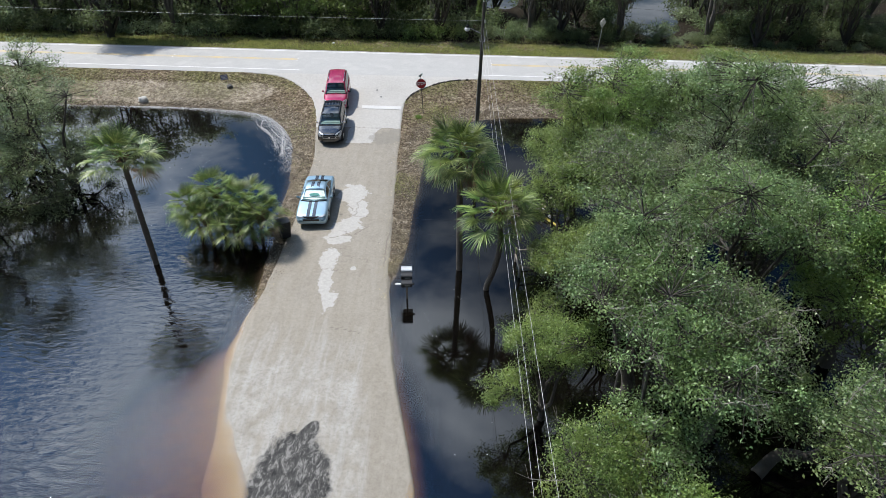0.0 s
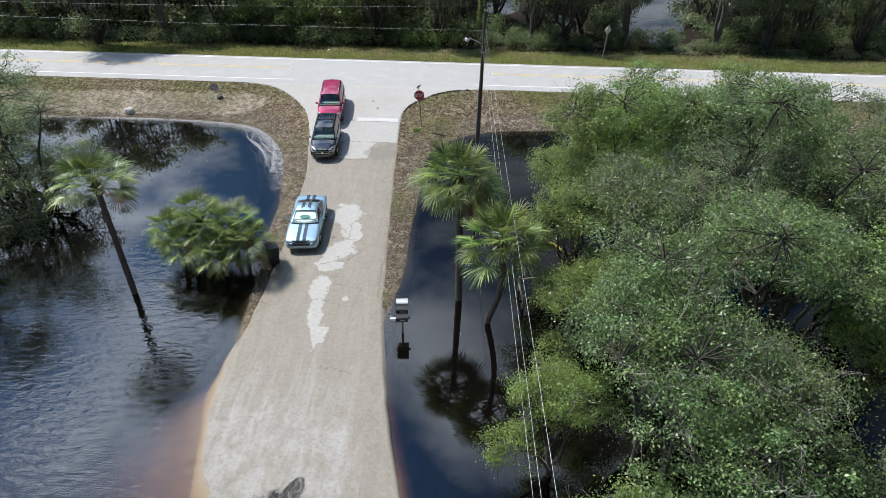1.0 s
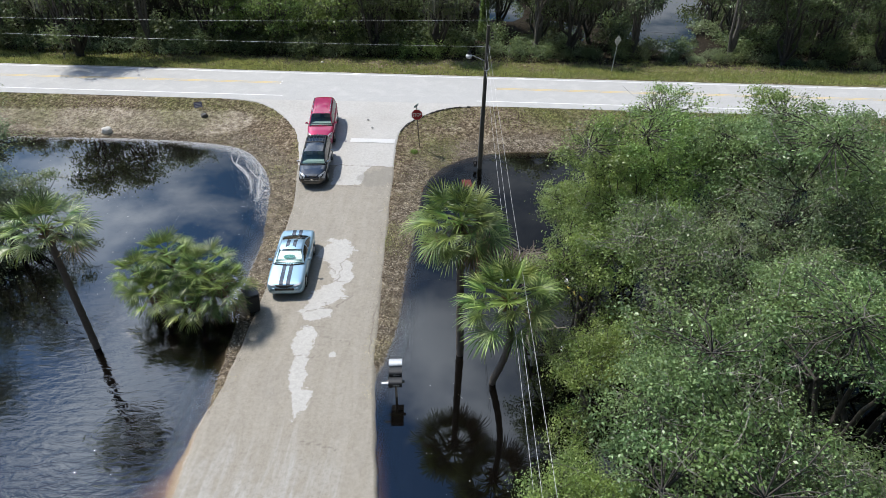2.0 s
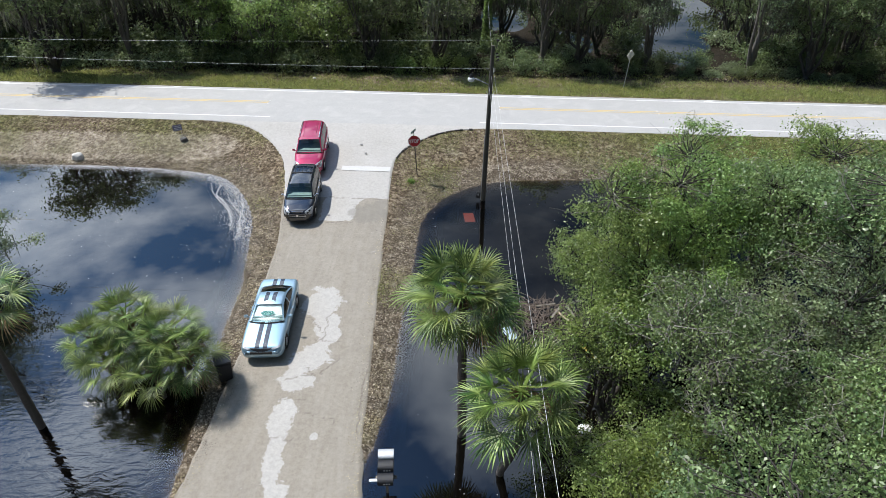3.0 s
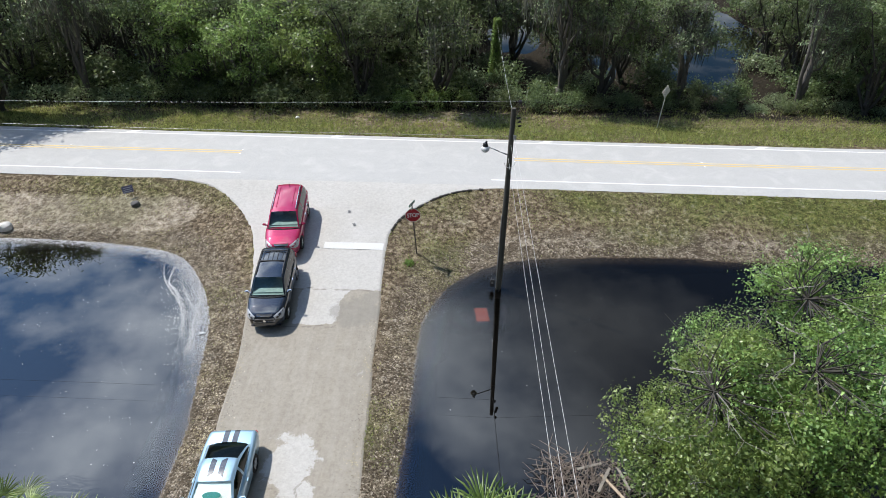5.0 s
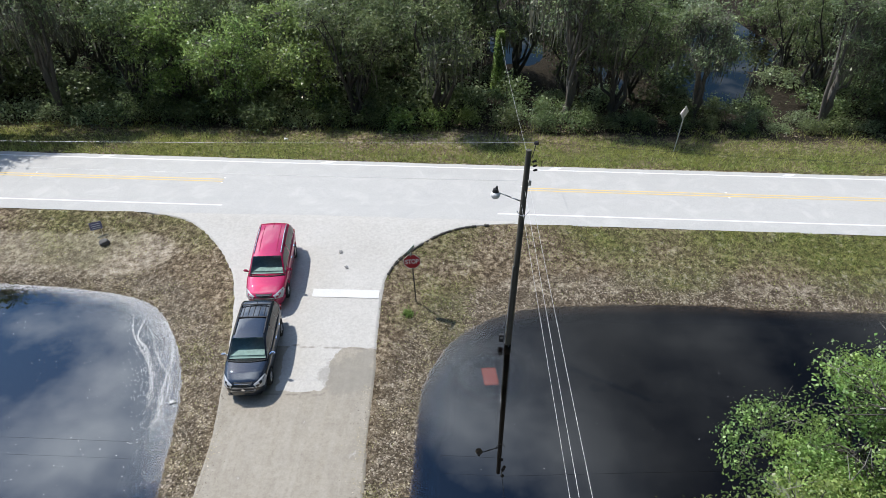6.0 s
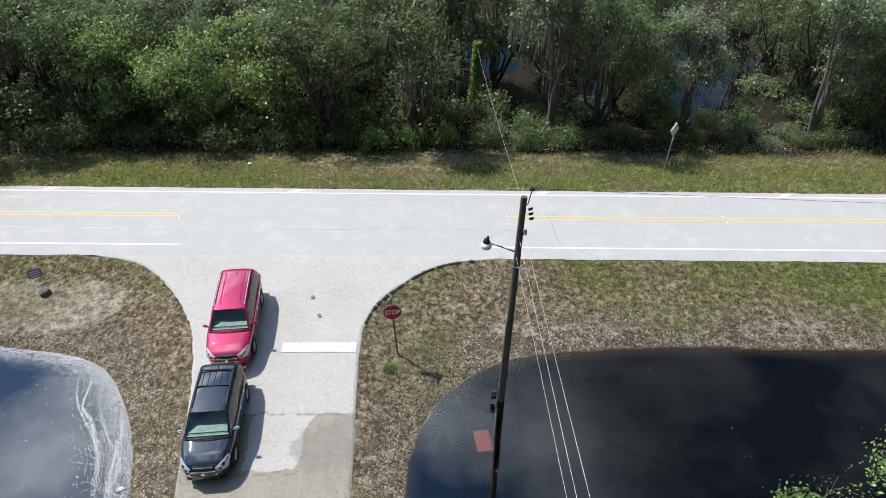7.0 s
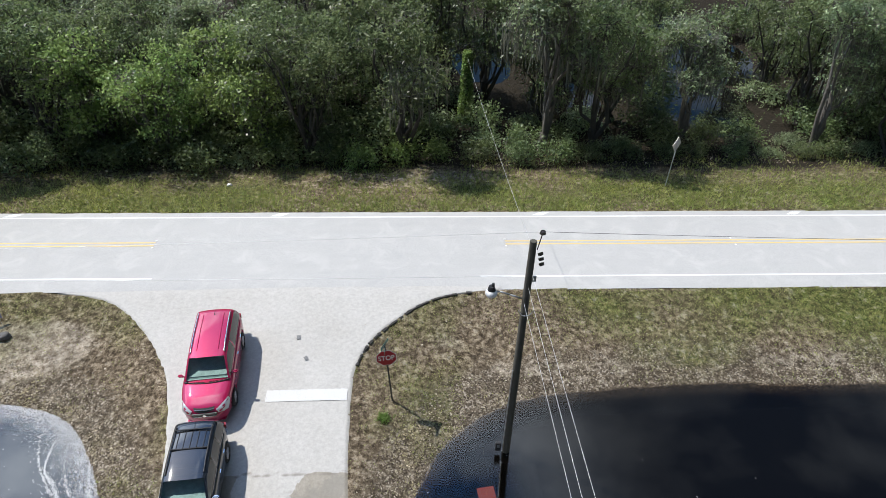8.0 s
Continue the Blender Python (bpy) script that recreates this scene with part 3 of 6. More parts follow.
def build_ground():
    gx, gy = axis(-34, 32, 0.33, 1500), axis(10, 76, 0.33, 1500)
    X, Y = [g.ravel() for g in np.meshgrid(gx, gy, indexing="ij")]
    Z, ds, dp, wet = ground_height(X, Y)
    far = np.hypot(X, Y - 40)
    Z = np.where(far > 170, 0.4, Z)
    v = Y - SLOPE * X
    n1, n2 = wave_noise(X, Y, 0.25, 11), wave_noise(X, Y, 0.9, 12)
    far_hw = ((v > FAR_EDGE) & (v < 68.5)) * np.clip((68.5 - v) / 3, 0, 1)
    right = np.clip((X - 2) / 14, 0, 1)
    near_hw = np.clip(1.05 - (NEAR_EDGE - v) / 4.4, 0, 1) * (v < NEAR_EDGE)
    grass = np.where(v < NEAR_EDGE, near_hw * (0.26 + 0.55 * right - 0.10 * (X < -11)) + 0.16 * n1, (0.78 - 0.35 * np.clip((v - 63.2) / 2.0, 0, 1)) * far_hw + 0.5 * n1 * far_hw - 0.25 * far_hw * np.exp(-((X + 2) / 9) ** 2))
    grass += 0.38 * np.exp(-((X + 13.2) / 1.5) ** 2 - ((Y - 51.2) / 1.3) ** 2) + 0.35 * np.exp(-((X + 10.6) / 0.5) ** 2 - ((Y - 46.2) / 1.2) ** 2) + 0.30 * np.exp(-((X + 9.9) / 0.7) ** 2 - ((Y - 38) / 2.5) ** 2)
    grass += (0.55 * n1 + 0.08) * (dp < 4) * (Y > 26) + 0.06 * (X > 2) * (v < NEAR_EDGE)
    straw = 1.6 * np.exp(-((Y - 50.6) / 1.3) ** 2) * np.clip((-14.0 - X) / 3, 0, 1) + 0.55 * np.exp(-((X - 0.3) / 0.9) ** 2 - ((Y - 50.2) / 0.8) ** 2) + 0.15 * n2 - 0.22 * n1 * (Y > 26)
    straw += 0.35 * np.exp(-((Y - 48.9) / 0.45) ** 2) * (X > 2) + far_hw * np.clip(0.6 * n1 + 0.55 * np.exp(-((X + 1) / 6) ** 2) * np.clip((v - 62.0) / 2.0, 0, 1), 0, 1)
    litter = (np.clip(1.15 - ds / 2.6, 0, 1) * (v < 60) + 0.3 * (v > 67.5) + 0.25 * n1) * np.clip((Y - 23.5) / 3.5, 0, 1)
    straw = straw + 0.7 * np.clip((25 - Y) / 2.5, 0, 1)
    # where the bed is painted near black for light lost in the water
    deep_dark = np.clip((Y - 20.5) / 2.5, 0, 1) + np.clip((X + 1) / 2, 0, 1) * (Y > 16)
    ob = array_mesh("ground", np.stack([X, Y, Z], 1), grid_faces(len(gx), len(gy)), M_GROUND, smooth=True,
                    attrs={"grass": grass, "straw": straw, "litter": litter, "deep_dark": np.clip(deep_dark, 0, 1), "mold_shade": np.clip((v - 66.0 - n1) / 1.6, 0, 1)})
    tagged(ob, "low sandy verges with grass, straw and dry leaf litter, sloping under floodwater", "ground", kind="structure")


def build_water():
    gx, gy = axis(-20, 8, 0.5, 170), axis(5, 50, 0.5, 130)
    X, Y = [g.ravel() for g in np.meshgrid(gx, gy, indexing="ij")]
    Z = ground_height(X, Y)[0]
    shallow = np.clip((Z + 0.42) / 0.2, 0, 1) * (Y < 52)
    shallow = np.maximum(shallow, np.clip((21 - Y) / 3, 0, 1) * np.clip((X + 14) / 4, 0, 1) * np.clip((2.3 - X) / 1.5, 0, 1) * np.clip((Z + 0.75) / 0.3, 0, 1))
    shallow = np.maximum(shallow, np.clip(2.0 - np.hypot(X - 1.5, Y - 43.15), 0, 1))
    ob = array_mesh("water", np.stack([X, Y, 0 * X], 1), grid_faces(len(gx), len(gy)), M_WATER, attrs={"shallow": shallow})
    tagged(ob, "dark tannin-stained floodwater mirroring sky and trees", "water", kind="structure")


def blob(X, Y, cx, cy, rx, ry, turn=0.0):
    c, s = math.cos(radians(turn)), math.sin(radians(turn))
    u, w = (X - cx) * c + (Y - cy) * s, -(X - cx) * s + (Y - cy) * c
    return np.clip(1.35 - np.sqrt((u / rx) ** 2 + (w / ry) ** 2) * 0.85, 0, 1)


def build_lane():
    ys = np.concatenate([np.arange(-30, 8, 2.0), np.arange(8, 48, 0.11), np.arange(48, 53.45, 0.09), [53.5]])
    us = np.linspace(0, 1, 84)
    rows = []
    for y in ys:
        a, b = lane_x(y)
        edge = 0.05 * float(wave_noise(np.array([3.0]), np.array([y]), 1.3, 21)[0])
        rows.append(np.stack([a + edge + (b - a - 2 * edge) * us, np.full_like(us, y)], 1))
    P = np.array(rows)
    # at the mouth, follow the highway's edge
    top = NEAR_EDGE + 0.35 + SLOPE * P[:, :, 0]
    P[:, :, 1] = np.where(P[:, :, 1] > 53.0, np.minimum(P[:, :, 1], top), P[:, :, 1])
    wide = 0.10 + 0.75 * np.clip((25 - P[:, :1, 1]) / 5, 0, 1)
    drop = 0.10 + 0.14 * np.clip((25 - P[:, :1, 1]) / 5, 0, 1)
    left, right_ = P[:, :1].copy(), P[:, -1:].copy()
    left[:, :, 0] -= wide
    right_[:, :, 0] += 0.12 + 0.4 * np.clip((13 - P[:, -1:, 1]) / 4, 0, 1)
    P = np.concatenate([left, P, right_], 1)
    us = np.concatenate([[0], us, [1]])
    sink = np.zeros(P.shape[:2])
    sink[:, :1] = sink[:, -1:] = drop
    X, Y = P[:, :, 0].ravel(), P[:, :, 1].ravel()
    Z = lane_cross(X, Y) - sink.ravel() + 0.012 * wave_noise(X, Y, 0.8, 22)
    Z = np.where(Y > 52.4, np.minimum(Z, highway_height(Y - SLOPE * X) - 0.006), Z)
    n = wave_noise(X, Y, 1.1, 23)
    pale = np.zeros_like(X)
    for b in ((-5.65, 34.4, 0.85, 1.2, 0), (-5.2, 32.6, 0.62, 1.2, 10), (-5.5, 30.6, 0.75, 1.0, -20), (-5.85, 29.2, 0.75, 0.6, -15), (-5.95, 27.3, 0.5, 0.95, 5), (-5.75, 25.2, 0.34, 1.3, 4), (-5.3, 23.7, 0.3, 0.9, -8), (-4.5, 26.5, 0.22, 0.2, 0)):
        pale = np.maximum(pale, blob(X, Y, *b))
    # the newer pale slab at the mouth, with a ragged lower edge
    mouth = np.clip((Y - 41.55 - 0.25 * n) * 4, 0, 1) * np.where(Y < 44, np.clip((X + 7.5) * 3, 0, 1) * np.clip((-5.15 - X) * 2.5 + 1.6 * np.clip(Y - 43.2, 0, 2), 0, 1), 1)
    pale = np.maximum(pale, mouth)
    wetm = np.maximum(blob(X, Y, -4.4, 42.6, 1.1, 1.0), blob(X, Y, -3.9, 43.4, 0.5, 0.5)) * (Y < 44)
    sand = np.clip((24.5 - Y) / 6, 0, 1) * (0.75 + 0.35 * n) * np.clip((-2.5 - X + (20 - Y) * 0.15), 0, 1)
    dark = np.maximum(blob(X, Y, -5.0, 11.6, 1.7, 4.15), blob(X, Y, -4.75, 15.7, 0.32, 0.75, -20))
    crack = np.zeros_like(X)
    rng = np.random.RandomState(7)
    for (x0, y0), (x1, y1) in (((-6.1, 33.2), (-5.2, 32.2)), ((-5.2, 33.4), (-5.15, 31.6)), ((-5.6, 31.7), (-4.3, 31.6)), ((-6.3, 29.3), (-5.0, 29.6)), ((-5.6, 30.1), (-5.1, 29.5)), ((-5.0, 29.6), (-4.2, 30.6)),
                               ((-5.0, 27.6), (-3.8, 27.2)), ((-6.3, 28.2), (-5.2, 28.3)), ((-6.2, 26.4), (-5.3, 26.3)), ((-7.5, 44.0), (-3.5, 44.05)), ((-8.9, 41.6), (-6.6, 41.4)), ((-6.6, 41.4), (-5.3, 41.5)), ((-5.0, 21.9), (-3.6, 21.6)), ((-3.0, 30.0), (-2.95, 26.5))):
        t = np.linspace(0, 1, 9)
        lx, ly = x0 + (x1 - x0) * t + rng.uniform(-0.1, 0.1, 9), y0 + (y1 - y0) * t + rng.uniform(-0.1, 0.1, 9)
        crack = np.maximum(crack, np.clip(1.1 - segment_distance(X, Y, np.stack([lx, ly], 1)) / 0.075, 0, 1))
    crack = np.maximum(crack, np.clip(1.0 - np.abs(Y - 44.03 - 0.03 * n) / 0.07, 0, 1) * (X > -7.6) * 0.8)
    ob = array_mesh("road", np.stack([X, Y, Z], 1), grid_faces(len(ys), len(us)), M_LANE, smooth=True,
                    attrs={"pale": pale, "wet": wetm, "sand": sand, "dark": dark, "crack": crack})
    tagged(ob, "narrow dusty asphalt lane with pale patches, cracks and sand drifts", "road", kind="structure")
    # stop bar
    bm = bmesh.new()
    for k in range(12):
        x0, x1 = -6.85 + k * 0.265, -6.85 + (k + 1) * 0.265
        q = [(x0, 47.06), (x1, 47.05), (x1, 47.58), (x0, 47.6)]
        bm.faces.new([bm.verts.new((x, y, float(lane_cross(np.array(x), np.array(y))) + 0.022)) for x, y in q])
    part("stop_bar", bm, M_FADED, ob, "worn white painted stop bar")
    # crumbled dark kerb edge at the mouth
    bm = bmesh.new()
    pts = LANE_RIGHT[(LANE_RIGHT[:, 1] > 48.7) & (LANE_RIGHT[:, 1] < 52.9)]
    for (ax, ay), (bx, by) in zip(pts[:-1], pts[1:]):
        if random.random() < 0.85:
            z = float(lane_height((ay + by) / 2))
            h = random.uniform(0.03, 0.09)
            cyl(bm, (ax + 0.06, ay - 0.06, z - 0.02), (bx + 0.06, by - 0.06, z - 0.02), h, h * 0.8, 6)
    part("broken_edge", bm, simple("broken_asphalt_edge", (0.07, 0.065, 0.06), 0.95, 0, 9, 0.5, 0.6), ob, "broken dark asphalt lip")


def strip(bm, x0, x1, v0, v1, lift, step=3.0):
    n = max(1, int((x1 - x0) / step))
    for k in range(n):
        a, b = x0 + (x1 - x0) * k / n, x0 + (x1 - x0) * (k + 1) / n
        bm.faces.new([bm.verts.new((x, v + SLOPE * x, float(highway_height(np.array(v))) + lift)) for x, v in ((a, v0), (b, v0), (b, v1), (a, v1))])


def build_highway():
    xs = np.concatenate([np.arange(-400, -60, 12.0), np.arange(-60, 60, 1.0), np.arange(60, 401, 12.0)])
    vs = np.linspace(NEAR_EDGE, FAR_EDGE, 22)
    X, V = [g.ravel() for g in np.meshgrid(xs, vs, indexing="ij")]
    ragged = 0.05 * wave_noise(X, V, 0.9, 31)
    V2 = V + np.where(V < NEAR_EDGE + 0.01, ragged, 0) + np.where(V > FAR_EDGE - 0.01, ragged, 0)
    Z = highway_height(V) - np.where((V < NEAR_EDGE + 0.01) | (V > FAR_EDGE - 0.01), 0.03, 0)
    ob = array_mesh("road_highway", np.stack([X, V2 + SLOPE * X, Z], 1), grid_faces(len(xs), len(vs)), M_HIGHWAY, smooth=True)
    tagged(ob, "sun-bleached two-lane asphalt highway on a low embankment", "road", kind="structure")
    for x0, x1 in ((-300, -13.4), (2.3, 300)):
        bm = bmesh.new()
        strip(bm, x0, x1, NEAR_LINE - 0.055, NEAR_LINE + 0.055, 0.004)
        part("edge_line", bm, M_WHITE, ob)
    bm = bmesh.new()
    strip(bm, -300, 300, FAR_LINE - 0.055, FAR_LINE + 0.055, 0.004)
    part("edge_line", bm, M_WHITE, ob)
    for x0, x1 in ((-300, -14.2), (3.9, 300)):
        for dv in (-0.14, 0.14):
            bm = bmesh.new()
            strip(bm, x0, x1, CENTRE + dv - 0.05, CENTRE + dv + 0.05, 0.004)
            part("centre_line", bm, M_YELLOW, ob)
    for k in range(-4, 7):
        x = -8.25 + 14.55 * k
        bm = bmesh.new()
        q = [(x - 0.55, FAR_LINE + 0.12), (x + 0.05, FAR_LINE + 0.12), (x + 0.5, FAR_LINE + 0.42), (x - 0.1, FAR_LINE + 0.42)]
        bm.faces.new([bm.verts.new((a, v + SLOPE * a, float(highway_height(np.array(v))) + 0.004)) for a, v in q])
        part("shoulder_mark", bm, M_WHITE, ob)
    for x in (-14.2, 3.9, 16.0, -26.0, 28.0):
        for dv in (-0.3, 0.3):
            bm = bmesh.new()
            box(bm, x, CENTRE + dv + SLOPE * x, float(highway_height(np.array(CENTRE))) + 0.006, 0.1, 0.1, 0.025, None, 0.006)
            part("reflector", bm, M_SIGNWHITE, ob)


build_ground()
build_water()
build_highway()
build_lane()


def ground_z(x, y):
    return float(ground_height(np.array([x]), np.array([y]))[0][0])


# ---- trees ----
def tubes(segs, sides=5):
    """Tapered tubes: rows of x0 y0 z0 x1 y1 z1 r0 r1."""
    S = np.asarray(segs, dtype=float)
    p0, p1, r0, r1 = S[:, 0:3], S[:, 3:6], S[:, 6], S[:, 7]
    d = p1 - p0
    d /= np.linalg.norm(d, axis=1)[:, None] + 1e-9
    ref = np.where(np.abs(d[:, 2:3]) < 0.9, [[0, 0, 1.0]], [[1.0, 0, 0]])
    a = np.cross(d, ref)
    a /= np.linalg.norm(a, axis=1)[:, None]
    b = np.cross(d, a)
    th = np.arange(sides) * 2 * math.pi / sides
    c, s = np.cos(th)[None, :, None], np.sin(th)[None, :, None]
    ring = a[:, None, :] * c + b[:, None, :] * s
    v0 = p0[:, None, :] + ring * r0[:, None, None]
    v1 = p1[:, None, :] + ring * r1[:, None, None]
    V = np.concatenate([v0, v1], 1).reshape(-1, 3)
    k = np.arange(sides)
    q = np.stack([k, (k + 1) % sides, (k + 1) % sides + sides, k + sides], 1)
    F = (np.arange(len(S))[:, None, None] * 2 * sides + q[None]).reshape(-1, 4)
    return V, F


def weld(ob, dist=0.0015):
    bm = bmesh.new()
    bm.from_mesh(ob.data)
    bmesh.ops.remove_doubles(bm, verts=bm.verts, dist=dist)
    bm.to_mesh(ob.data)
    bm.free()
    return ob


def leaf_quads(C, rng, size, aspect=0.5, up=0.5, out=None):
    """A small pointed blade at every centre, turned at random but leaning to the light."""
    n = len(C)
    nrm = rng.normal(size=(n, 3))
    nrm[:, 2] += up * 2
    if out is not None:
        nrm += out
    nrm /= np.linalg.norm(nrm, axis=1)[:, None]
    t = np.cross(nrm, rng.normal(size=(n, 3)))
    t /= np.linalg.norm(t, axis=1)[:, None]
    b = np.cross(nrm, t)
    L = (size * rng.uniform(0.6, 1.35, n))[:, None]
    fold = nrm * L * 0.12
    V = np.stack([C - t * L * 0.5, C + b * L * aspect * 0.5 + fold, C + t * L * 0.5, C - b * L * aspect * 0.5 + fold], 1).reshape(-1, 3)
    F = np.arange(n * 4).reshape(n, 4)
    return V, F


def tree(seed, height, spread, base, tips, leaves, size, leaf_mat, label, bare=40, moss=0, cluster=0.42, flat=0.7, name="broadleaf_tree", twig_mat=None, lean=(0, 0), bark=None, lowest=0.30):
    """A trunk that forks into limbs, twigs to every leaf cluster, bare twigs between; crown from height base upward."""
    rng = np.random.RandomState(seed)
    th = empty(name, pose(0, 0, 0), label, "tree")
    cz, rz = (base + height) / 2, (height - base) / 2
    # lumps: the crown is several overlapping domes of different height
    k = rng.randint(5, 8) + (6 if lowest < 0.2 else 0)
    ang = rng.uniform(0, 2 * math.pi, k)
    rad = spread * rng.uniform(0.25, 0.62, k)
    lump = np.stack([np.cos(ang) * rad, np.sin(ang) * rad, base + (height - base) * rng.uniform(lowest, 0.86, k)], 1)
    lump = np.vstack([lump, [[0, 0, base + (height - base) * 0.72]]])
    lr = spread * rng.uniform(0.34, 0.55, k + 1)
    T = []
    while len(T) < tips:
        i = rng.randint(0, k + 1)
        d = rng.normal(size=3)
        d /= np.linalg.norm(d)
        if d[2] < -0.55:
            continue
        p = lump[i] + d * lr[i] * rng.uniform(0.2, 1.0) ** 0.5 * np.array([1, 1, flat])
        if base * 0.75 < p[2] < height * 1.02:
            T.append(p)
    T = np.array(T)
    segs, nodes = [], []
    top = np.array([lean[0], lean[1], base * 0.75])
    r = 0.028 * height
    mid = top * 0.5 + np.array([rng.uniform(-0.15, 0.15), rng.uniform(-0.15, 0.15), 0])
    for a, b, ra, rb in ((np.array([0, 0, -0.9]), mid, r * 1.25, r), (mid, top, r, r * 0.85)):
        segs.append([*a, *b, ra, rb])
    for c in lump:
        a, ra = top + np.array([0, 0, rng.uniform(-0.4, 0.3)]), r * 0.62
        for s in range(5):
            f = (s + 1) / 5
            b = top + (c - top) * f + np.array([0, 0, 0.16 * height * f * (1 - f)]) + rng.normal(size=3) * 0.16 * spread * 0.4
            rb = ra * 0.74
            segs.append([*a, *b, ra, rb])
            nodes.append((b, rb))
            a, ra = b, rb
    N = np.array([n[0] for n in nodes])
    extra = []
    for p in T:
        i = int(np.argmin(np.linalg.norm(N - p, axis=1) + rng.uniform(0, 0.4, len(N))))
        a = N[i]
        m = a + (p - a) * 0.55 + rng.normal(size=3) * 0.14
        segs.append([*a, *m, min(nodes[i][1] * 0.6, 0.035), 0.014])
        segs.append([*m, *p, 0.02, 0.008])
        extra.append(m)
    V, F = tubes(segs)
    array_mesh("trunk", V, F, bark or M_BARK, th, smooth=True)
    # bare grey twigs that stick out through the leaves
    if bare:
        tw = []
        for _ in range(bare):
            p = T[rng.randint(len(T))]
            d = rng.normal(size=3) * 0.55 + (p - np.array([0, 0, cz])) * 0.25 / max(spread, 1)
            d[2] = abs(d[2]) * 0.55
            q0, rr = p - d * 0.4, 0.022
            for s in range(3):
                q1 = q0 + d * 0.34 + rng.normal(size=3) * 0.11
                tw.append([*q0, *q1, rr, rr * 0.65])
                for _k in range(2):
                    q2 = q1 + d * 0.2 + rng.normal(size=3) * 0.2
                    tw.append([*q1, *q2, rr * 0.5, 0.005])
                q0, rr = q1, rr * 0.65
        V, F = tubes(tw, 3)
        tagged(array_mesh("twig_tangle", V, F, twig_mat or M_TWIG, th, "pale grey bare twigs"), kind="stuff")
    full = rng.gamma(1.3, 1.0, len(T)) + 0.12                # some sprays are dense, some nearly bare
    pick = rng.choice(len(T), leaves, p=full / full.sum())
    C = T[pick]
    off = rng.normal(size=(leaves, 3)) * (cluster * rng.uniform(0.55, 1.35, len(T)))[pick][:, None] * np.array([1, 1, 0.55])
    C = C + off
    V, F = leaf_quads(C, rng, size, 0.55 if size < 0.25 else 0.38, 0.45, off / cluster * 0.9)
    tagged(array_mesh("crown", V, F, leaf_mat, th), kind="stuff")
    if moss:
        low = T[np.argsort(T[:, 2])[: max(10, len(T) // 2)]]
        C = low[rng.randint(0, len(low), moss)] + rng.normal(size=(moss, 3)) * 0.25
        L = rng.uniform(0.4, 1.5, moss)
        a = rng.uniform(0, math.pi, moss)
        w = np.stack([np.cos(a), np.sin(a), 0 * a], 1) * rng.uniform(0.02, 0.06, moss)[:, None]
        e = np.stack([rng.normal(size=moss) * 0.08, rng.normal(size=moss) * 0.08, -L], 1)
        V = np.stack([C - w, C + w, C + w * 0.3 + e, C - w * 0.3 + e], 1).reshape(-1, 3)
        tagged(array_mesh("hanging_moss", V, np.arange(moss * 4).reshape(moss, 4), M_MOSS, th, "grey hanging moss"), kind="stuff")
    return th


def bush(seed, radius, height, leaves, size, mat, label, name="bush"):
    rng = np.random.RandomState(seed)
    th = empty(name, pose(0, 0, 0), label, "bush")
    k = 26
    a, rr = rng.uniform(0, 2 * math.pi, k), radius * rng.uniform(0.1, 0.9, k) ** 0.7
    T = np.stack([np.cos(a) * rr, np.sin(a) * rr, height * (1 - 0.55 * (rr / radius) ** 2) * rng.uniform(0.45, 1.0, k)], 1)
    segs = []
    for p in T:
        m = p * np.array([0.45, 0.45, 0.6]) + rng.normal(size=3) * 0.08
        segs += [[rng.normal() * 0.08, rng.normal() * 0.08, -0.4, *m, 0.03, 0.018], [*m, *p, 0.018, 0.007]]
    V, F = tubes(segs, 4)
    tagged(array_mesh("stem_tangle", V, F, M_BARK_DARK, th), kind="stuff")
    C = T[rng.randint(0, k, leaves)] + rng.normal(size=(leaves, 3)) * np.array([radius * 0.22, radius * 0.22, height * 0.17])
    C[:, 2] = np.maximum(C[:, 2], 0.05)
    V, F = leaf_quads(C, rng, size, 0.55, 0.5)
    tagged(array_mesh("leaves", V, F, mat, th), kind="stuff")
    return th


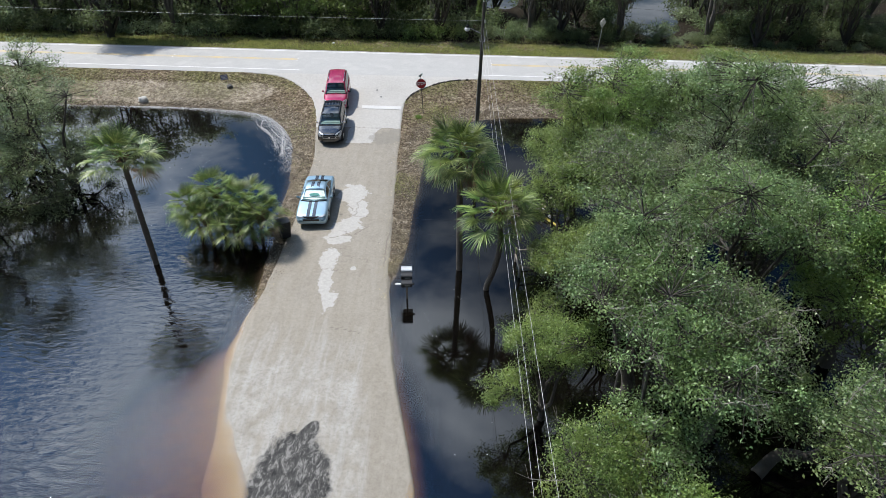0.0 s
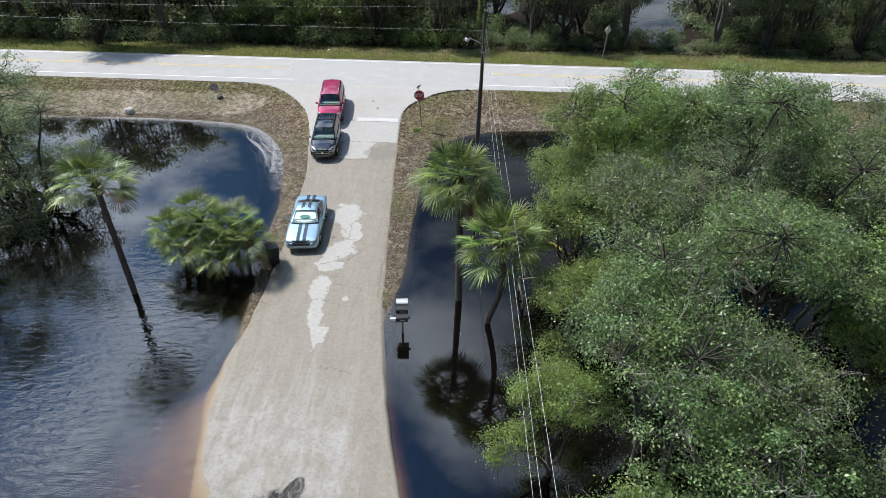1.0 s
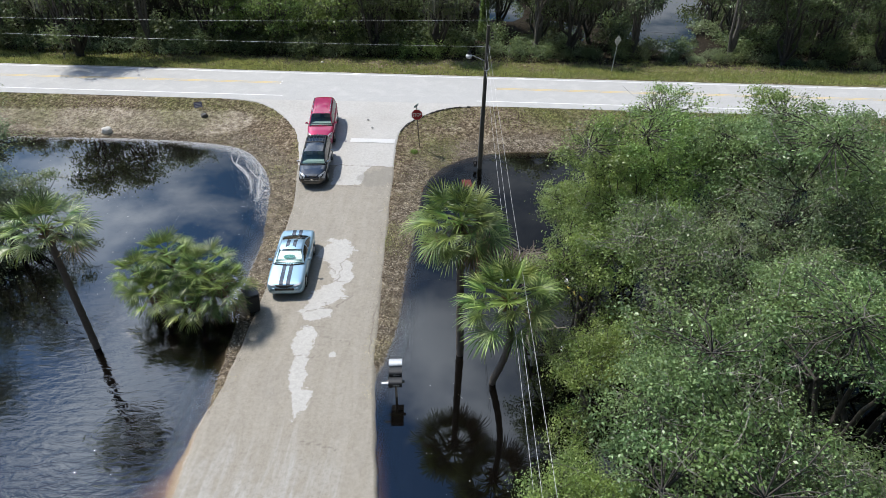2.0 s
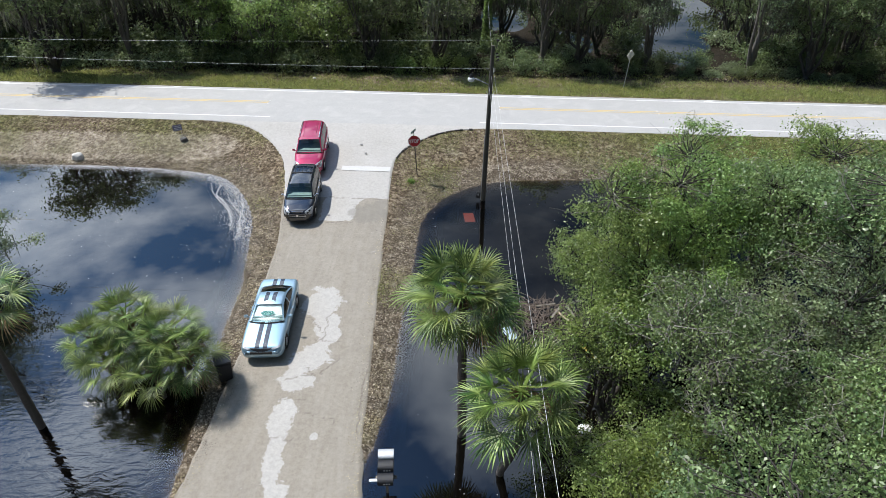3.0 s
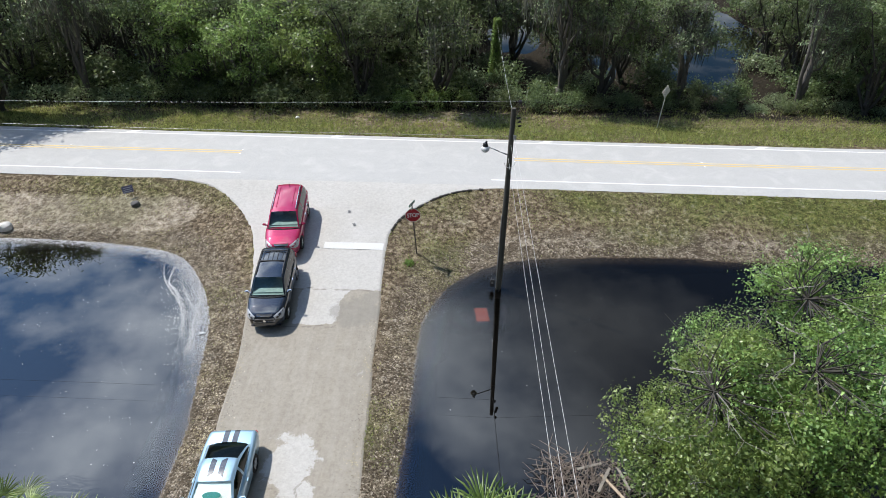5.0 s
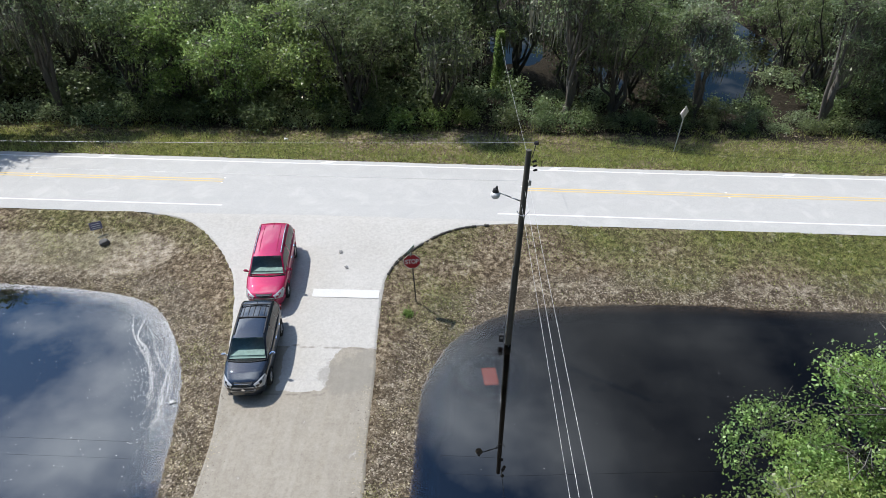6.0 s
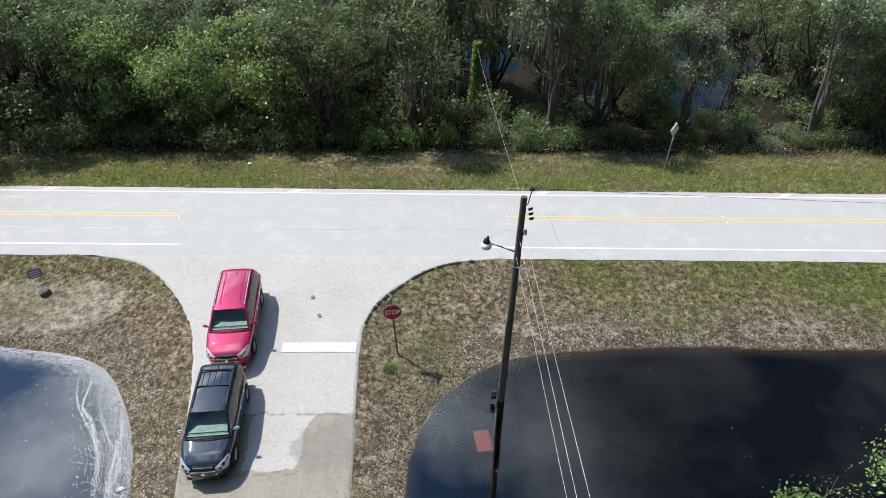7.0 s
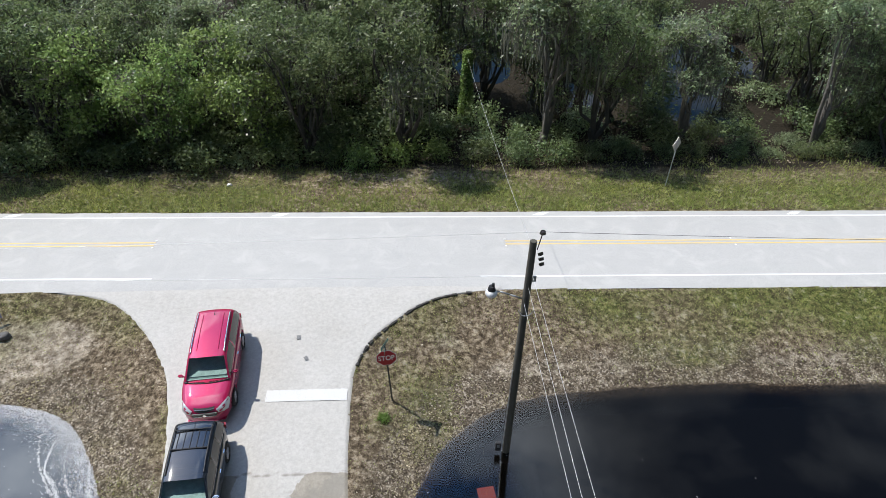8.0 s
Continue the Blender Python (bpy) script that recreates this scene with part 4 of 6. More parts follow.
# ---- palms ----
def fan(rng, V, F, tones, origin, direction, petiole, radius, n, droop):
    """One costapalmate frond: a stalk, and a pleated fan of narrow blades with hanging tips."""
    d = np.asarray(direction, float)
    d /= np.linalg.norm(d)
    side = np.cross(d, [0, 0, 1.0])
    side /= np.linalg.norm(side) + 1e-9
    up = np.cross(side, d)
    hub = origin + d * petiole + np.array([0, 0, -droop * petiole * 0.25])
    tone = [0.6]

    def quad(a, b, c, e):
        i = len(V)
        V.extend([a, b, c, e])
        tones.extend([tone[0]] * 4)
        F.append((i, i + 1, i + 2, i + 3))
    w = side * 0.022
    mid = origin + d * petiole * 0.5 + up * 0.05 * petiole
    hubw = side * 0.0001
    quad(origin - w, origin + w, mid + w, mid - w)
    quad(mid - w, mid + w, hub + hubw, hub)
    twist = rng.uniform(-0.5, 0.5)
    side2 = side * math.cos(twist) + up * math.sin(twist)
    up2 = np.cross(side2, d)
    step = 4.3 / n
    for k in range(n):
        f = (k + 0.5) / n * 2 - 1
        a = f * 2.15
        tone[0] = rng.uniform(0.05, 1.0)
        L = radius * (1.0 - 0.22 * abs(f) ** 1.5) * rng.uniform(0.9, 1.06)
        lift = up2 * (0.42 * abs(f) - 0.08)
        def ray(ang):
            v = d * math.cos(ang) + side2 * math.sin(ang) + lift
            return v / np.linalg.norm(v)
        bl, bc, br = ray(a - step * 0.42), ray(a + rng.uniform(-0.05, 0.05)), ray(a + step * 0.42)
        wd = np.cross(bc, up2)
        wd /= np.linalg.norm(wd) + 1e-9
        fold = np.cross(wd, bc) * L * 0.028            # each blade is folded along its rib
        hang = np.array([0, 0, -droop * L])
        r1, r2, r3 = 0.30 * L, 0.70 * L, 1.02 * L
        l1, m1, e1 = hub + bl * r1, hub + bc * r1 + fold, hub + br * r1
        w2 = wd * L * 0.024
        c2 = hub + bc * r2 + hang * 0.10
        l2, m2, e2 = c2 - w2, c2 + fold * 0.8, c2 + w2
        if np.dot(l1 - e1, l2 - e2) < 0:
            l2, e2 = e2, l2
        tip = hub + bc * r3 + hang * rng.uniform(0.22, 0.6)
        eps = wd * 0.0001
        root = hub
        quad(root, root + eps, m1, l1)
        quad(root, root + eps, e1, m1)
        quad(l1, m1, m2, l2)
        quad(m1, e1, e2, m2)
        quad(l2, m2, tip, tip + eps)
        quad(m2, e2, tip, tip + eps)


FRONDS = {}


def palm(name, label, seed, base, head, fronds, petiole, radius, dead, trunk_r, low=-0.5, blades=34, bend=0.0, group=""):
    rng = np.random.RandomState(seed)
    base, head = np.array(base, float), np.array(head, float)
    th = empty(name, pose(*base), label, "palm tree", group)
    H = head - base
    P = []
    n = 16
    for k in range(n + 1):
        f = k / n
        p = H * f + np.array([bend * math.sin(math.pi * f) * 0.5, 0, 0])
        if k == 0:
            p = p + np.array([0, 0, -1.0]) - np.array([H[0], H[1], 0]) * 0.1
        P.append(p)
    segs = []
    for k in range(n):
        r = trunk_r * (1.12 - 0.22 * k / n + 0.07 * ((k % 2) - 0.5))
        segs.append([*P[k], *(P[k + 1] + (P[k + 1] - P[k]) * 0.04), r * 1.05, r * 0.97])
    V, F = tubes(segs, 10)
    array_mesh("trunk", V, F, M_PALMBARK, th, smooth=True)
    bm = bmesh.new()
    for k in range(26):                                # old leaf bases below the crown
        a = k * 2.4
        z = H[2] - 0.75 + 0.028 * k
        d = Vector((math.cos(a), math.sin(a), 0.9))
        o = Vector(H) * ((z) / H[2])
        cyl(bm, o + d * trunk_r * 0.6, o + d * (trunk_r * 0.6 + 0.26), 0.055, 0.02, 5)
    tagged(part("leaf_bases", bm, M_PALM_DEAD, th, "brown split leaf bases"), kind="stuff")
    def frond_mesh(key, el, pet, rad, n, droop, mat):
        if key not in FRONDS:
            V, F, tones = [], [], []
            fan(np.random.RandomState(sum(map(ord, str(key)))), V, F, tones, np.zeros(3), np.array([0, math.cos(el), math.sin(el)]), pet, rad, n, droop)
            ob = weld(array_mesh("frond", V, F, mat, attrs={"tone": tones}), 0.004)
            FRONDS[key] = ob.data
            bpy.data.objects.remove(ob)
        return FRONDS[key]

    def put(me, az, at, s):
        ob = new("frond", me)
        ob.parent = th
        ob.matrix_basis = pose(*at, 0, 0, math.degrees(az)) @ Matrix.Scale(s, 4)
        return ob

    for k in range(fronds):
        az = k * 2.39996 + rng.uniform(-0.2, 0.2)
        f = (k + 0.5) / fronds
        sl = max(-0.95, min(0.98, low + (0.97 - low) * f + rng.uniform(-0.08, 0.08)))
        bin_ = round(sl * 5) / 5
        el = math.asin(max(-0.95, min(0.97, bin_)))
        me = frond_mesh((name, bin_, k % 3), el, 1.20 - 0.3 * abs(bin_), 0.86, blades, 0.62 - 0.4 * max(0, bin_), M_PALM)
        put(me, az, H + np.array([0, 0, 0.05]), radius * rng.uniform(0.85, 1.12))
    for k in range(dead):
        az = (rng.uniform(-0.9, 0.9) if k % 3 else rng.uniform(0, 6.28)) - math.pi / 2
        me = frond_mesh(("dead", k % 4), -0.75 + 0.15 * (k % 4), 0.95, 0.8, 20, 0.9, M_PALM_DEAD)
        tagged(put(me, az, H + np.array([0, 0, -0.1]), radius), "brown dead hanging frond")
    return th


palm("cabbage_palm", "tall cabbage palm leaning over the pond, standing in floodwater", 1, (-15.17, 26.72, 0), (-15.15, 26.6, 6.35), 28, 0.75, 1.02, 3, 0.14, -0.35, 24)
palm("cabbage_palm", "dense-crowned cabbage palm with a brown dead skirt, in floodwater", 2, (1.1, 26.9, 0), (0.95, 27.15, 6.75), 50, 0.85, 1.10, 10, 0.16, -0.75, 26)
palm("cabbage_palm", "cabbage palm with a crooked trunk rising from floodwater", 3, (2.42, 25.25, 0), (2.75, 24.2, 5.35), 38, 0.85, 1.10, 3, 0.135, -0.55, 26, 0.7)
for k, (x, y, z, n, s) in enumerate(((-13.9, 29.5, 2.1, 20, 0.9), (-12.7, 30.2, 2.7, 20, 0.95), (-11.7, 29.4, 2.4, 18, 0.95), (-10.6, 29.4, 2.45, 20, 1.0), (-9.8, 28.7, 2.0, 18, 0.9), (-12.9, 28.7, 1.6, 16, 0.9), (-11.0, 28.3, 1.5, 16, 0.9))):
    palm("palmetto", "low bushy palmetto with bright fan leaves in floodwater", 20 + k, (x * 0.9 - 1.13, y * 0.9 + 2.9, 0), (x, y, z), n + 6, 0.62 * s, 0.92 * s, 2, 0.09, -0.75, 22, 0.0, "palmetto clump")

# ---- right-hand wood ----
WOOD = [
    tree(101, 10.6, 4.3, 2.0, 330, 34000, 0.098, M_LEAF, "leafy swamp oak with grey twigs, standing in floodwater", 70, cluster=0.27, bark=M_BARK_DARK),
    tree(102, 9.6, 3.9, 1.8, 310, 32000, 0.098, M_LEAF_BRIGHT, "bright green leafy tree standing in floodwater", 30, cluster=0.27, bark=M_BARK_DARK),
    tree(103, 11.2, 4.4, 2.4, 320, 27000, 0.095, M_LEAF_GREY, "thin grey-green oak with many bare twigs, in floodwater", 160, cluster=0.27, bark=M_BARK_DARK),
    tree(104, 7.2, 3.4, 0.9, 280, 28000, 0.092, M_LEAF_BRIGHT, "low bright green waterside tree", 30, cluster=0.25, bark=M_BARK_DARK),
    tree(106, 10.2, 4.2, 1.6, 340, 36000, 0.097, M_LEAF, "broad leafy tree standing in floodwater", 90, cluster=0.27, bark=M_BARK_DARK),
]
BARE = tree(105, 9.4, 3.6, 3.2, 260, 15000, 0.10, M_LEAF, "thin grey branching tree with sparse leaves in floodwater", 120, name="bare_tree", twig_mat=M_TWIG)


def stand(ob, x, y, turn, s=1.0, z=0.0, group=""):
    m = pose(x, y, z, 0, 0, turn)
    if not ob.get("used"):
        ob["used"] = 1
        ob.matrix_basis = m @ Matrix.Scale(s, 4)
        c = ob
    else:
        c = copy_thing(ob, m)
        c.matrix_basis = m @ Matrix.Scale(s, 4)
    if group:
        c["group"] = group
    return c


rng = random.Random(4)
PLACES = [(7.6, 31.6, 1, 1.0), (10.4, 30.6, 1, 1.04), (14.0, 29.0, 0, 1.1), (18.0, 31.0, 4, 0.95), (22.5, 30.0, 2, 0.95),
          (6.6, 27.6, 3, 1.05), (12.7, 25.9, 2, 0.95), (15.6, 25.0, 4, 1.0), (20.0, 26.0, 0, 1.0),
          (5.9, 22.4, 3, 0.85), (8.0, 18.4, 4, 0.98), (12.4, 19.8, 0, 0.98), (17.2, 20.4, 1, 1.0),
          (4.4, 17.0, 3, 0.8), (6.9, 13.6, 4, 0.92), (13.9, 12.9, 4, 0.9), (16.6, 16.4, 1, 0.95),
          (5.4, 11.6, 3, 0.85), (7.2, 9.2, 3, 0.85), (12.8, 9.4, 0, 0.85), (10.7, 35.6, 1, 1.0), (14.0, 34.2, 1, 1.0)]
for x, y, k, s in PLACES:
    stand(WOOD[k], x, y, rng.uniform(0, 360), s, -0.05, "flooded wood beside the lane")
for x, y, s in ((9.2, 24.2, 0.95), (10.6, 16.2, 0.85), (13.2, 22.8, 0.9)):
    stand(BARE, x, y, rng.uniform(0, 360), s, -0.05, "flooded wood beside the lane")
SHORE_OAK = tree(107, 9.6, 4.2, 0.5, 330, 30000, 0.105, M_LEAF_GREY, "broad grey-green oak leaning over the pond", 60, 60, cluster=0.30, bark=M_BARK_DARK, lowest=0.05)
for x, y, s in ((-24.3, 34.3, 0.96), (-27.6, 29.6, 1.05), (-28.6, 37.0, 1.0), (-31.5, 32.5, 0.95)):
    stand(SHORE_OAK, x, y, rng.uniform(0, 360), s * 1.12, -1.9, "oaks beyond the pond")

# ---- wood beyond the highway ----
FAR = [
    tree(201, 11.5, 4.3, 0.7, 170, 6200, 0.26, M_LEAF_FAR, "dark live oak hung with grey moss", 80, 400, 0.44, bark=M_BARK_DARK),
    tree(202, 12.5, 3.9, 0.9, 170, 6200, 0.25, M_LEAF_GREY, "grey-green oak with bare twigs and hanging moss", 130, 600, 0.44),
    tree(203, 10.0, 4.0, 0.5, 190, 7200, 0.25, M_LEAF_FAR, "full leafy tree at the flooded wood's edge", 50, 100, 0.44, bark=M_BARK_DARK, lowest=0.12),
    tree(204, 11.0, 4.1, 1.4, 160, 4600, 0.24, M_LEAF_GREY, "sparse mossy oak with crooked pale limbs", 190, 800, 0.44),
    tree(205, 9.6, 3.9, 0.4, 190, 7200, 0.24, M_LEAF_BRIGHT, "yellow-green leafy tree at the flooded wood's edge", 60, 60, 0.44, lowest=0.10),
]
THICKET = [bush(301, 1.7, 2.2, 1300, 0.22, M_LEAF_FAR, "dense dark green thicket at the wood's edge"), bush(302, 1.4, 1.9, 1300, 0.20, M_LEAF_BRIGHT, "bright green bush at the wood's edge"),
           bush(303, 1.5, 1.3, 1000, 0.20, M_LEAF_GREY, "tangle of grey-green vines and dead stems")]
rng = random.Random(9)
y = 69.6
row = 0
while y < 104:
    step = 4.9 + row * 0.45
    x = -52 + rng.uniform(0, 3)
    while x < 54:
        px, py = x + rng.uniform(-1.3, 1.3), y + rng.uniform(-1.3, 1.3)
        pool = any(math.hypot((px - a) / (b + 0.6), (py - c) / (d + 0.6)) < 1 for a, c, b, d in POOLS)
        if not pool and not (abs(px - 3.4) < 3.4 and py < 78) and not (row < 2 and 19.8 < px < 26.5) and not (row == 0 and rng.random() < (0.45 if 13 < px < 25 else 0.06)) and not (row > 2 and abs(px) > 46) and not (row > 4 and rng.random() < 0.4):
            if row < 2 and -22 < px < -3:
                k = 4 if row == 0 and rng.random() < 0.3 else 2
            else:
                k = rng.choice((2, 2, 1) if px > 24 and row < 3 else (0, 0, 1, 2, 3, 3) if px > 0 else (0, 0, 1, 2, 2, 3))
            stand(FAR[k], px, py, rng.uniform(0, 360), rng.uniform(0.85, 1.15), ground_z(px, py), "wood beyond the highway")
        x += step
    y += 4.6 + row * 0.5
    row += 1
for row, (y0, big) in enumerate(((68.3, 1.0), (70.6, 1.3), (73.6, 1.6), (78.5, 1.9), (88.0, 2.2), (98.0, 2.4))):
    x = -56.0
    while x < 58:
        k = rng.choice((0, 0, 0, 2, 2)) if not (row == 0 and -4 < x < 1.5) else 1
        py = y0 + rng.uniform(-0.6, 0.9) - (1.0 if x < -3 and row == 0 else 0.0)
        low = 0.7 if x > 2 else 1.0
        if all(math.hypot((x - a) / (b + 0.5), (py - c) / (d + 0.5)) > 1 for a, c, b, d in POOLS):
            stand(THICKET[k], x, py, rng.uniform(0, 360), rng.uniform(0.75, 1.15) * big * low, max(-0.25, ground_z(x, py)) - 0.05, "thicket at the wood's edge")
        x += rng.uniform(2.0, 3.1) * big
stand(FAR[2], -35.5, 64.8, 40, 1.4, ground_z(-35.5, 64.8), "wood beyond the highway")


# ---- cars ----
def loft_body(L, stations, wheels, wheel_r):
    S = np.array(stations, float)
    ys = np.linspace(S[0, 0], S[-1, 0], 110)
    C = [np.interp(ys, S[:, 0], S[:, k]) for k in range(5)]
    for k in range(1, 5):                                # soften the corners between stations
        c = C[k].copy()
        for _ in range(3):
            c[1:-1] = (c[:-2] + 2 * c[1:-1] + c[2:]) / 4
        C[k] = c
    V, n = [], 0
    for y, w, zb, zc, zl in zip(ys, *C[1:]):
        half = [(0, zc), (0.3 * w, zc - 0.004), (0.55 * w, zc - 0.014), (0.78 * w, zc - 0.3 * (zc - zb) - 0.01), (0.9 * w, zb + 0.012), (0.955 * w, zb - 0.03), (0.985 * w, zb - 0.11),
                (1.0 * w, zb - 0.24 * (zb - zl)), (1.0 * w, zb - 0.45 * (zb - zl)), (0.985 * w, zb - 0.62 * (zb - zl)), (0.985 * w, zb - 0.78 * (zb - zl)), (0.97 * w, zl + 0.06), (0.9 * w, zl), (0.5 * w, zl - 0.01), (0, zl - 0.01)]
        ring = half + [(-x, z) for x, z in half[-2:0:-1]]
        n = len(ring)
        for x, z in ring:
            for wy in wheels:                           # wheel wells
                if abs(x) > 0.62 * w and math.hypot(y - wy, z - wheel_r) < wheel_r + 0.055:
                    x = math.copysign(min(abs(x), 0.70 * w), x)
                    break
            V.append((x, y, z))
    F = []
    for r in range(len(ys) - 1):
        for k in range(n):
            F.append((r * n + k, r * n + (k + 1) % n, (r + 1) * n + (k + 1) % n, (r + 1) * n + k))
    m = len(ys) - 1
    half_n = n // 2
    for base, flip in ((0, False), (m * n, True)):      # close the ends with quads
        for k in range(half_n):
            q = (base + k, base + (n - k) % n, base + (n - k - 1) % n, base + k + 1)
            if len(set(q)) == 4:
                F.append(q[::-1] if flip else q)
    top = lambda y: float(np.interp(y, ys, C[3]))
    return V, F, top


def wheel(parent, x, y, r, side):
    bm = bmesh.new()
    prof = [(r * 0.62, -0.10), (r * 0.9, -0.11), (r * 0.985, -0.085), (r, -0.04), (r, 0.04), (r * 0.985, 0.085), (r * 0.9, 0.11), (r * 0.62, 0.10)]
    vs = [[bm.verts.new((x + a, y + math.cos(t) * rr, r + math.sin(t) * rr)) for rr, a in prof] for t in [2 * math.pi * k / 24 for k in range(24)]]
    for k in range(24):
        for j in range(len(prof) - 1):
            bm.faces.new((vs[k][j], vs[(k + 1) % 24][j], vs[(k + 1) % 24][j + 1], vs[k][j + 1]))
    bmesh.ops.recalc_face_normals(bm, faces=bm.faces)
    w = part("wheel", bm, M_RUBBER, parent, smooth=True)
    bm = bmesh.new()
    cyl(bm, (x + side * 0.02, y, r), (x + side * 0.06, y, r), r * 0.64, r * 0.62, 20)
    for k in range(5):
        a = 2 * math.pi * k / 5 + 0.3
        cyl(bm, (x + side * 0.085, y, r), (x + side * 0.075, y + math.cos(a) * r * 0.58, r + math.sin(a) * r * 0.58), 0.045, 0.03, 6)
    part("rim", bm, M_RIM, w)


def ruled(bm, a0, a1, b0, b1, n, bulge=0.0, axis_v=Vector((0, -1, 0))):
    """A pane between a lower edge a0-a1 and an upper edge b0-b1, bowed outward."""
    a0, a1, b0, b1 = map(Vector, (a0, a1, b0, b1))
    rows = []
    for j in range(5):
        f = j / 4
        p, q = a0.lerp(b0, f), a1.lerp(b1, f)
        rows.append([bm.verts.new(p.lerp(q, k / n) + axis_v * bulge * (1 - (2 * k / n - 1) ** 2) * (1 - 0.3 * f)) for k in range(n + 1)])
    for j in range(4):
        for k in range(n):
            bm.faces.new((rows[j][k], rows[j][k + 1], rows[j + 1][k + 1], rows[j + 1][k]))


def car(name, label, m, L, stations, cab, wheels, wr, paint, suv, stripes=False, rails=None, crossbars=False, mirror=None, shade=False, tall=False):
    th = empty(name, m, label, "car")
    V, F, top = loft_body(L, stations, wheels, wr)
    body = array_mesh("body", V, F, paint, th, smooth=True)
    W = max(s[1] for s in stations)
    for y in wheels:
        for s in (-1, 1):
            wheel(th, s * (W - 0.12), y, wr, s)
    yw, yf, yr, yb, belt, roof, w0, w1 = cab
    # cabin floor, dash and seats
    bm = bmesh.new()
    ruled(bm, (-w0 * 0.95, yw + 0.04, belt + 0.065), (w0 * 0.95, yw + 0.04, belt + 0.065), (-w0 * 0.95, yb - 0.06, belt + 0.075), (w0 * 0.95, yb - 0.06, belt + 0.075), 6)
    box(bm, 0, yw + 0.32, belt + 0.07, w0 * 1.7, 0.4, 0.1, None, 0.04)
    part("interior", bm, M_INNER, th, "dim trim inside the cabin")
    for s in (-1, 1):
        for ry in ((yf + 0.35,) if not suv else (yf + 0.45, yf + 1.35)):
            bm = bmesh.new()
            box(bm, s * 0.38, ry, belt + (0.2 if suv else 0.13), 0.46, 0.14, 0.36 if suv else 0.2, Matrix.Identity(4), 0.05)
            box(bm, s * 0.38, ry + 0.03, belt + (0.44 if suv else 0.27), 0.24, 0.09, 0.16 if suv else 0.1, None, 0.035)
            part("seat", bm, M_SEAT, th, "grey cloth seat back")
    # greenhouse: one rounded shell, cut into roof, pillars and panes
    zt = roof - 0.10
    mids = [yf + (yr - yf) * 0.55] if not suv else [yf + (yr - yf) * 0.34, yf + (yr - yf) * 0.72]
    ys = list(np.linspace(yw, yf, 8)) + list(np.linspace(yf, yr, 15))[1:] + list(np.linspace(yr, yb, 7))[1:]
    for y in mids:                                       # sections at both sides of every pillar
        ys[min(range(8, 21), key=lambda k: abs(ys[k] - y + 0.05))] = y - 0.05
        ys[min(range(8, 21), key=lambda k: abs(ys[k] - y - 0.05))] = y + 0.05
    ys = sorted(ys)

    def roof_z(y):
        if y < yf:
            f = (y - yw) / (yf - yw)
            return belt + 0.03 + (roof - 0.055 - belt - 0.03) * (f * 1.12 - 0.12 * f * f)
        if y > yr:
            f = (y - yr) / (yb - yr)
            return roof - 0.06 - (roof - 0.06 - belt - 0.05) * (0.35 * f + 0.65 * f * f if suv else 0.75 * f + 0.25 * f * f)
        return roof - 0.055 * (2 * (y - yf) / (yr - yf) - 1) ** 2

    def section(y):
        zt_ = roof_z(y)
        h = max(0.0, min(1.0, (zt_ - belt) / (roof - 0.06 - belt)))
        wb = w0 * (1 - 0.05 * max(0, (y - yr) / (yb - yr)) - 0.03 * max(0, (yf - y) / (yf - yw)))
        wt = wb + (w1 - w0) * h
        front, rear = max(0, 1 - (y - yw) / (yf - yw + 0.5)), max(0, (y - yr + 0.4) / (yb - yr + 0.4))
        out = []
        for x, z in ((wb, belt - 0.02), (wb + (wt - wb) * 0.08, belt + 0.06 * h), (wb + (wt - wb) * 0.42 + 0.012, belt + (zt_ - belt) * 0.5), (wb + (wt - wb) * 0.80, belt + (zt_ - belt) * 0.86),
                     (wt * 0.975, zt_ - 0.028 * h), (wt * 0.93, zt_ - 0.008), (wt * 0.84, zt_ + 0.006), (wt * 0.6, zt_ + 0.022), (wt * 0.3, zt_ + 0.030), (0, zt_ + 0.033)):
            u = 1 - (x / wb) ** 2
            out.append((x, y - 0.16 * front * u + 0.10 * rear * u, z))
        return out

    rings = [section(y) for y in ys]
    rings = [r + [(-x, y, z) for x, y, z in r[-2::-1]] for r in rings]
    n = len(rings[0])
    regions = {}
    for j in range(len(ys) - 1):
        yc = (ys[j] + ys[j + 1]) / 2
        for k in range(n - 1):
            strip_k = min(k, n - 2 - k)                  # 0 at the belt, 8 at the roof's middle
            side = 1 if k < n // 2 else -1
            key = ("roof", 0)
            if strip_k in (1, 2) and yw + 0.14 < yc < yb - 0.12 and not any(abs(yc - y) < 0.051 for y in mids):
                key = ("side_window", side * (1 + sum(yc > y for y in mids)))
            elif strip_k >= 5 and yw + 0.02 < yc < yf - 0.02:
                key = ("windshield", 0)
            elif strip_k >= 5 and yc > yr + (0.10 if suv else 0.04) and yc < yb - 0.05:
                key = ("rear_window", 0)
            regions.setdefault(key, []).append((j, k))
    for (nm, _), cells in sorted(regions.items()):
        bm = bmesh.new()
        used = {}
        inset = 0.0 if nm == "roof" else 0.006
        for j, k in cells:
            q = []
            for jj, kk in ((j, k), (j, k + 1), (j + 1, k + 1), (j + 1, k)):
                if (jj, kk) not in used:
                    x, y, z = rings[jj][kk]
                    used[jj, kk] = bm.verts.new((x * (1 - inset), y, z - inset))
                q.append(used[jj, kk])
            bm.faces.new(q)
        bmesh.ops.recalc_face_normals(bm, faces=bm.faces)
        mat, lab = {"roof": (paint, "painted roof and pillars"), "windshield": (M_GLASS, "clear windshield"), "rear_window": (M_PRIVACY, "dark rear window"), "side_window": (M_PRIVACY, "")}[nm]
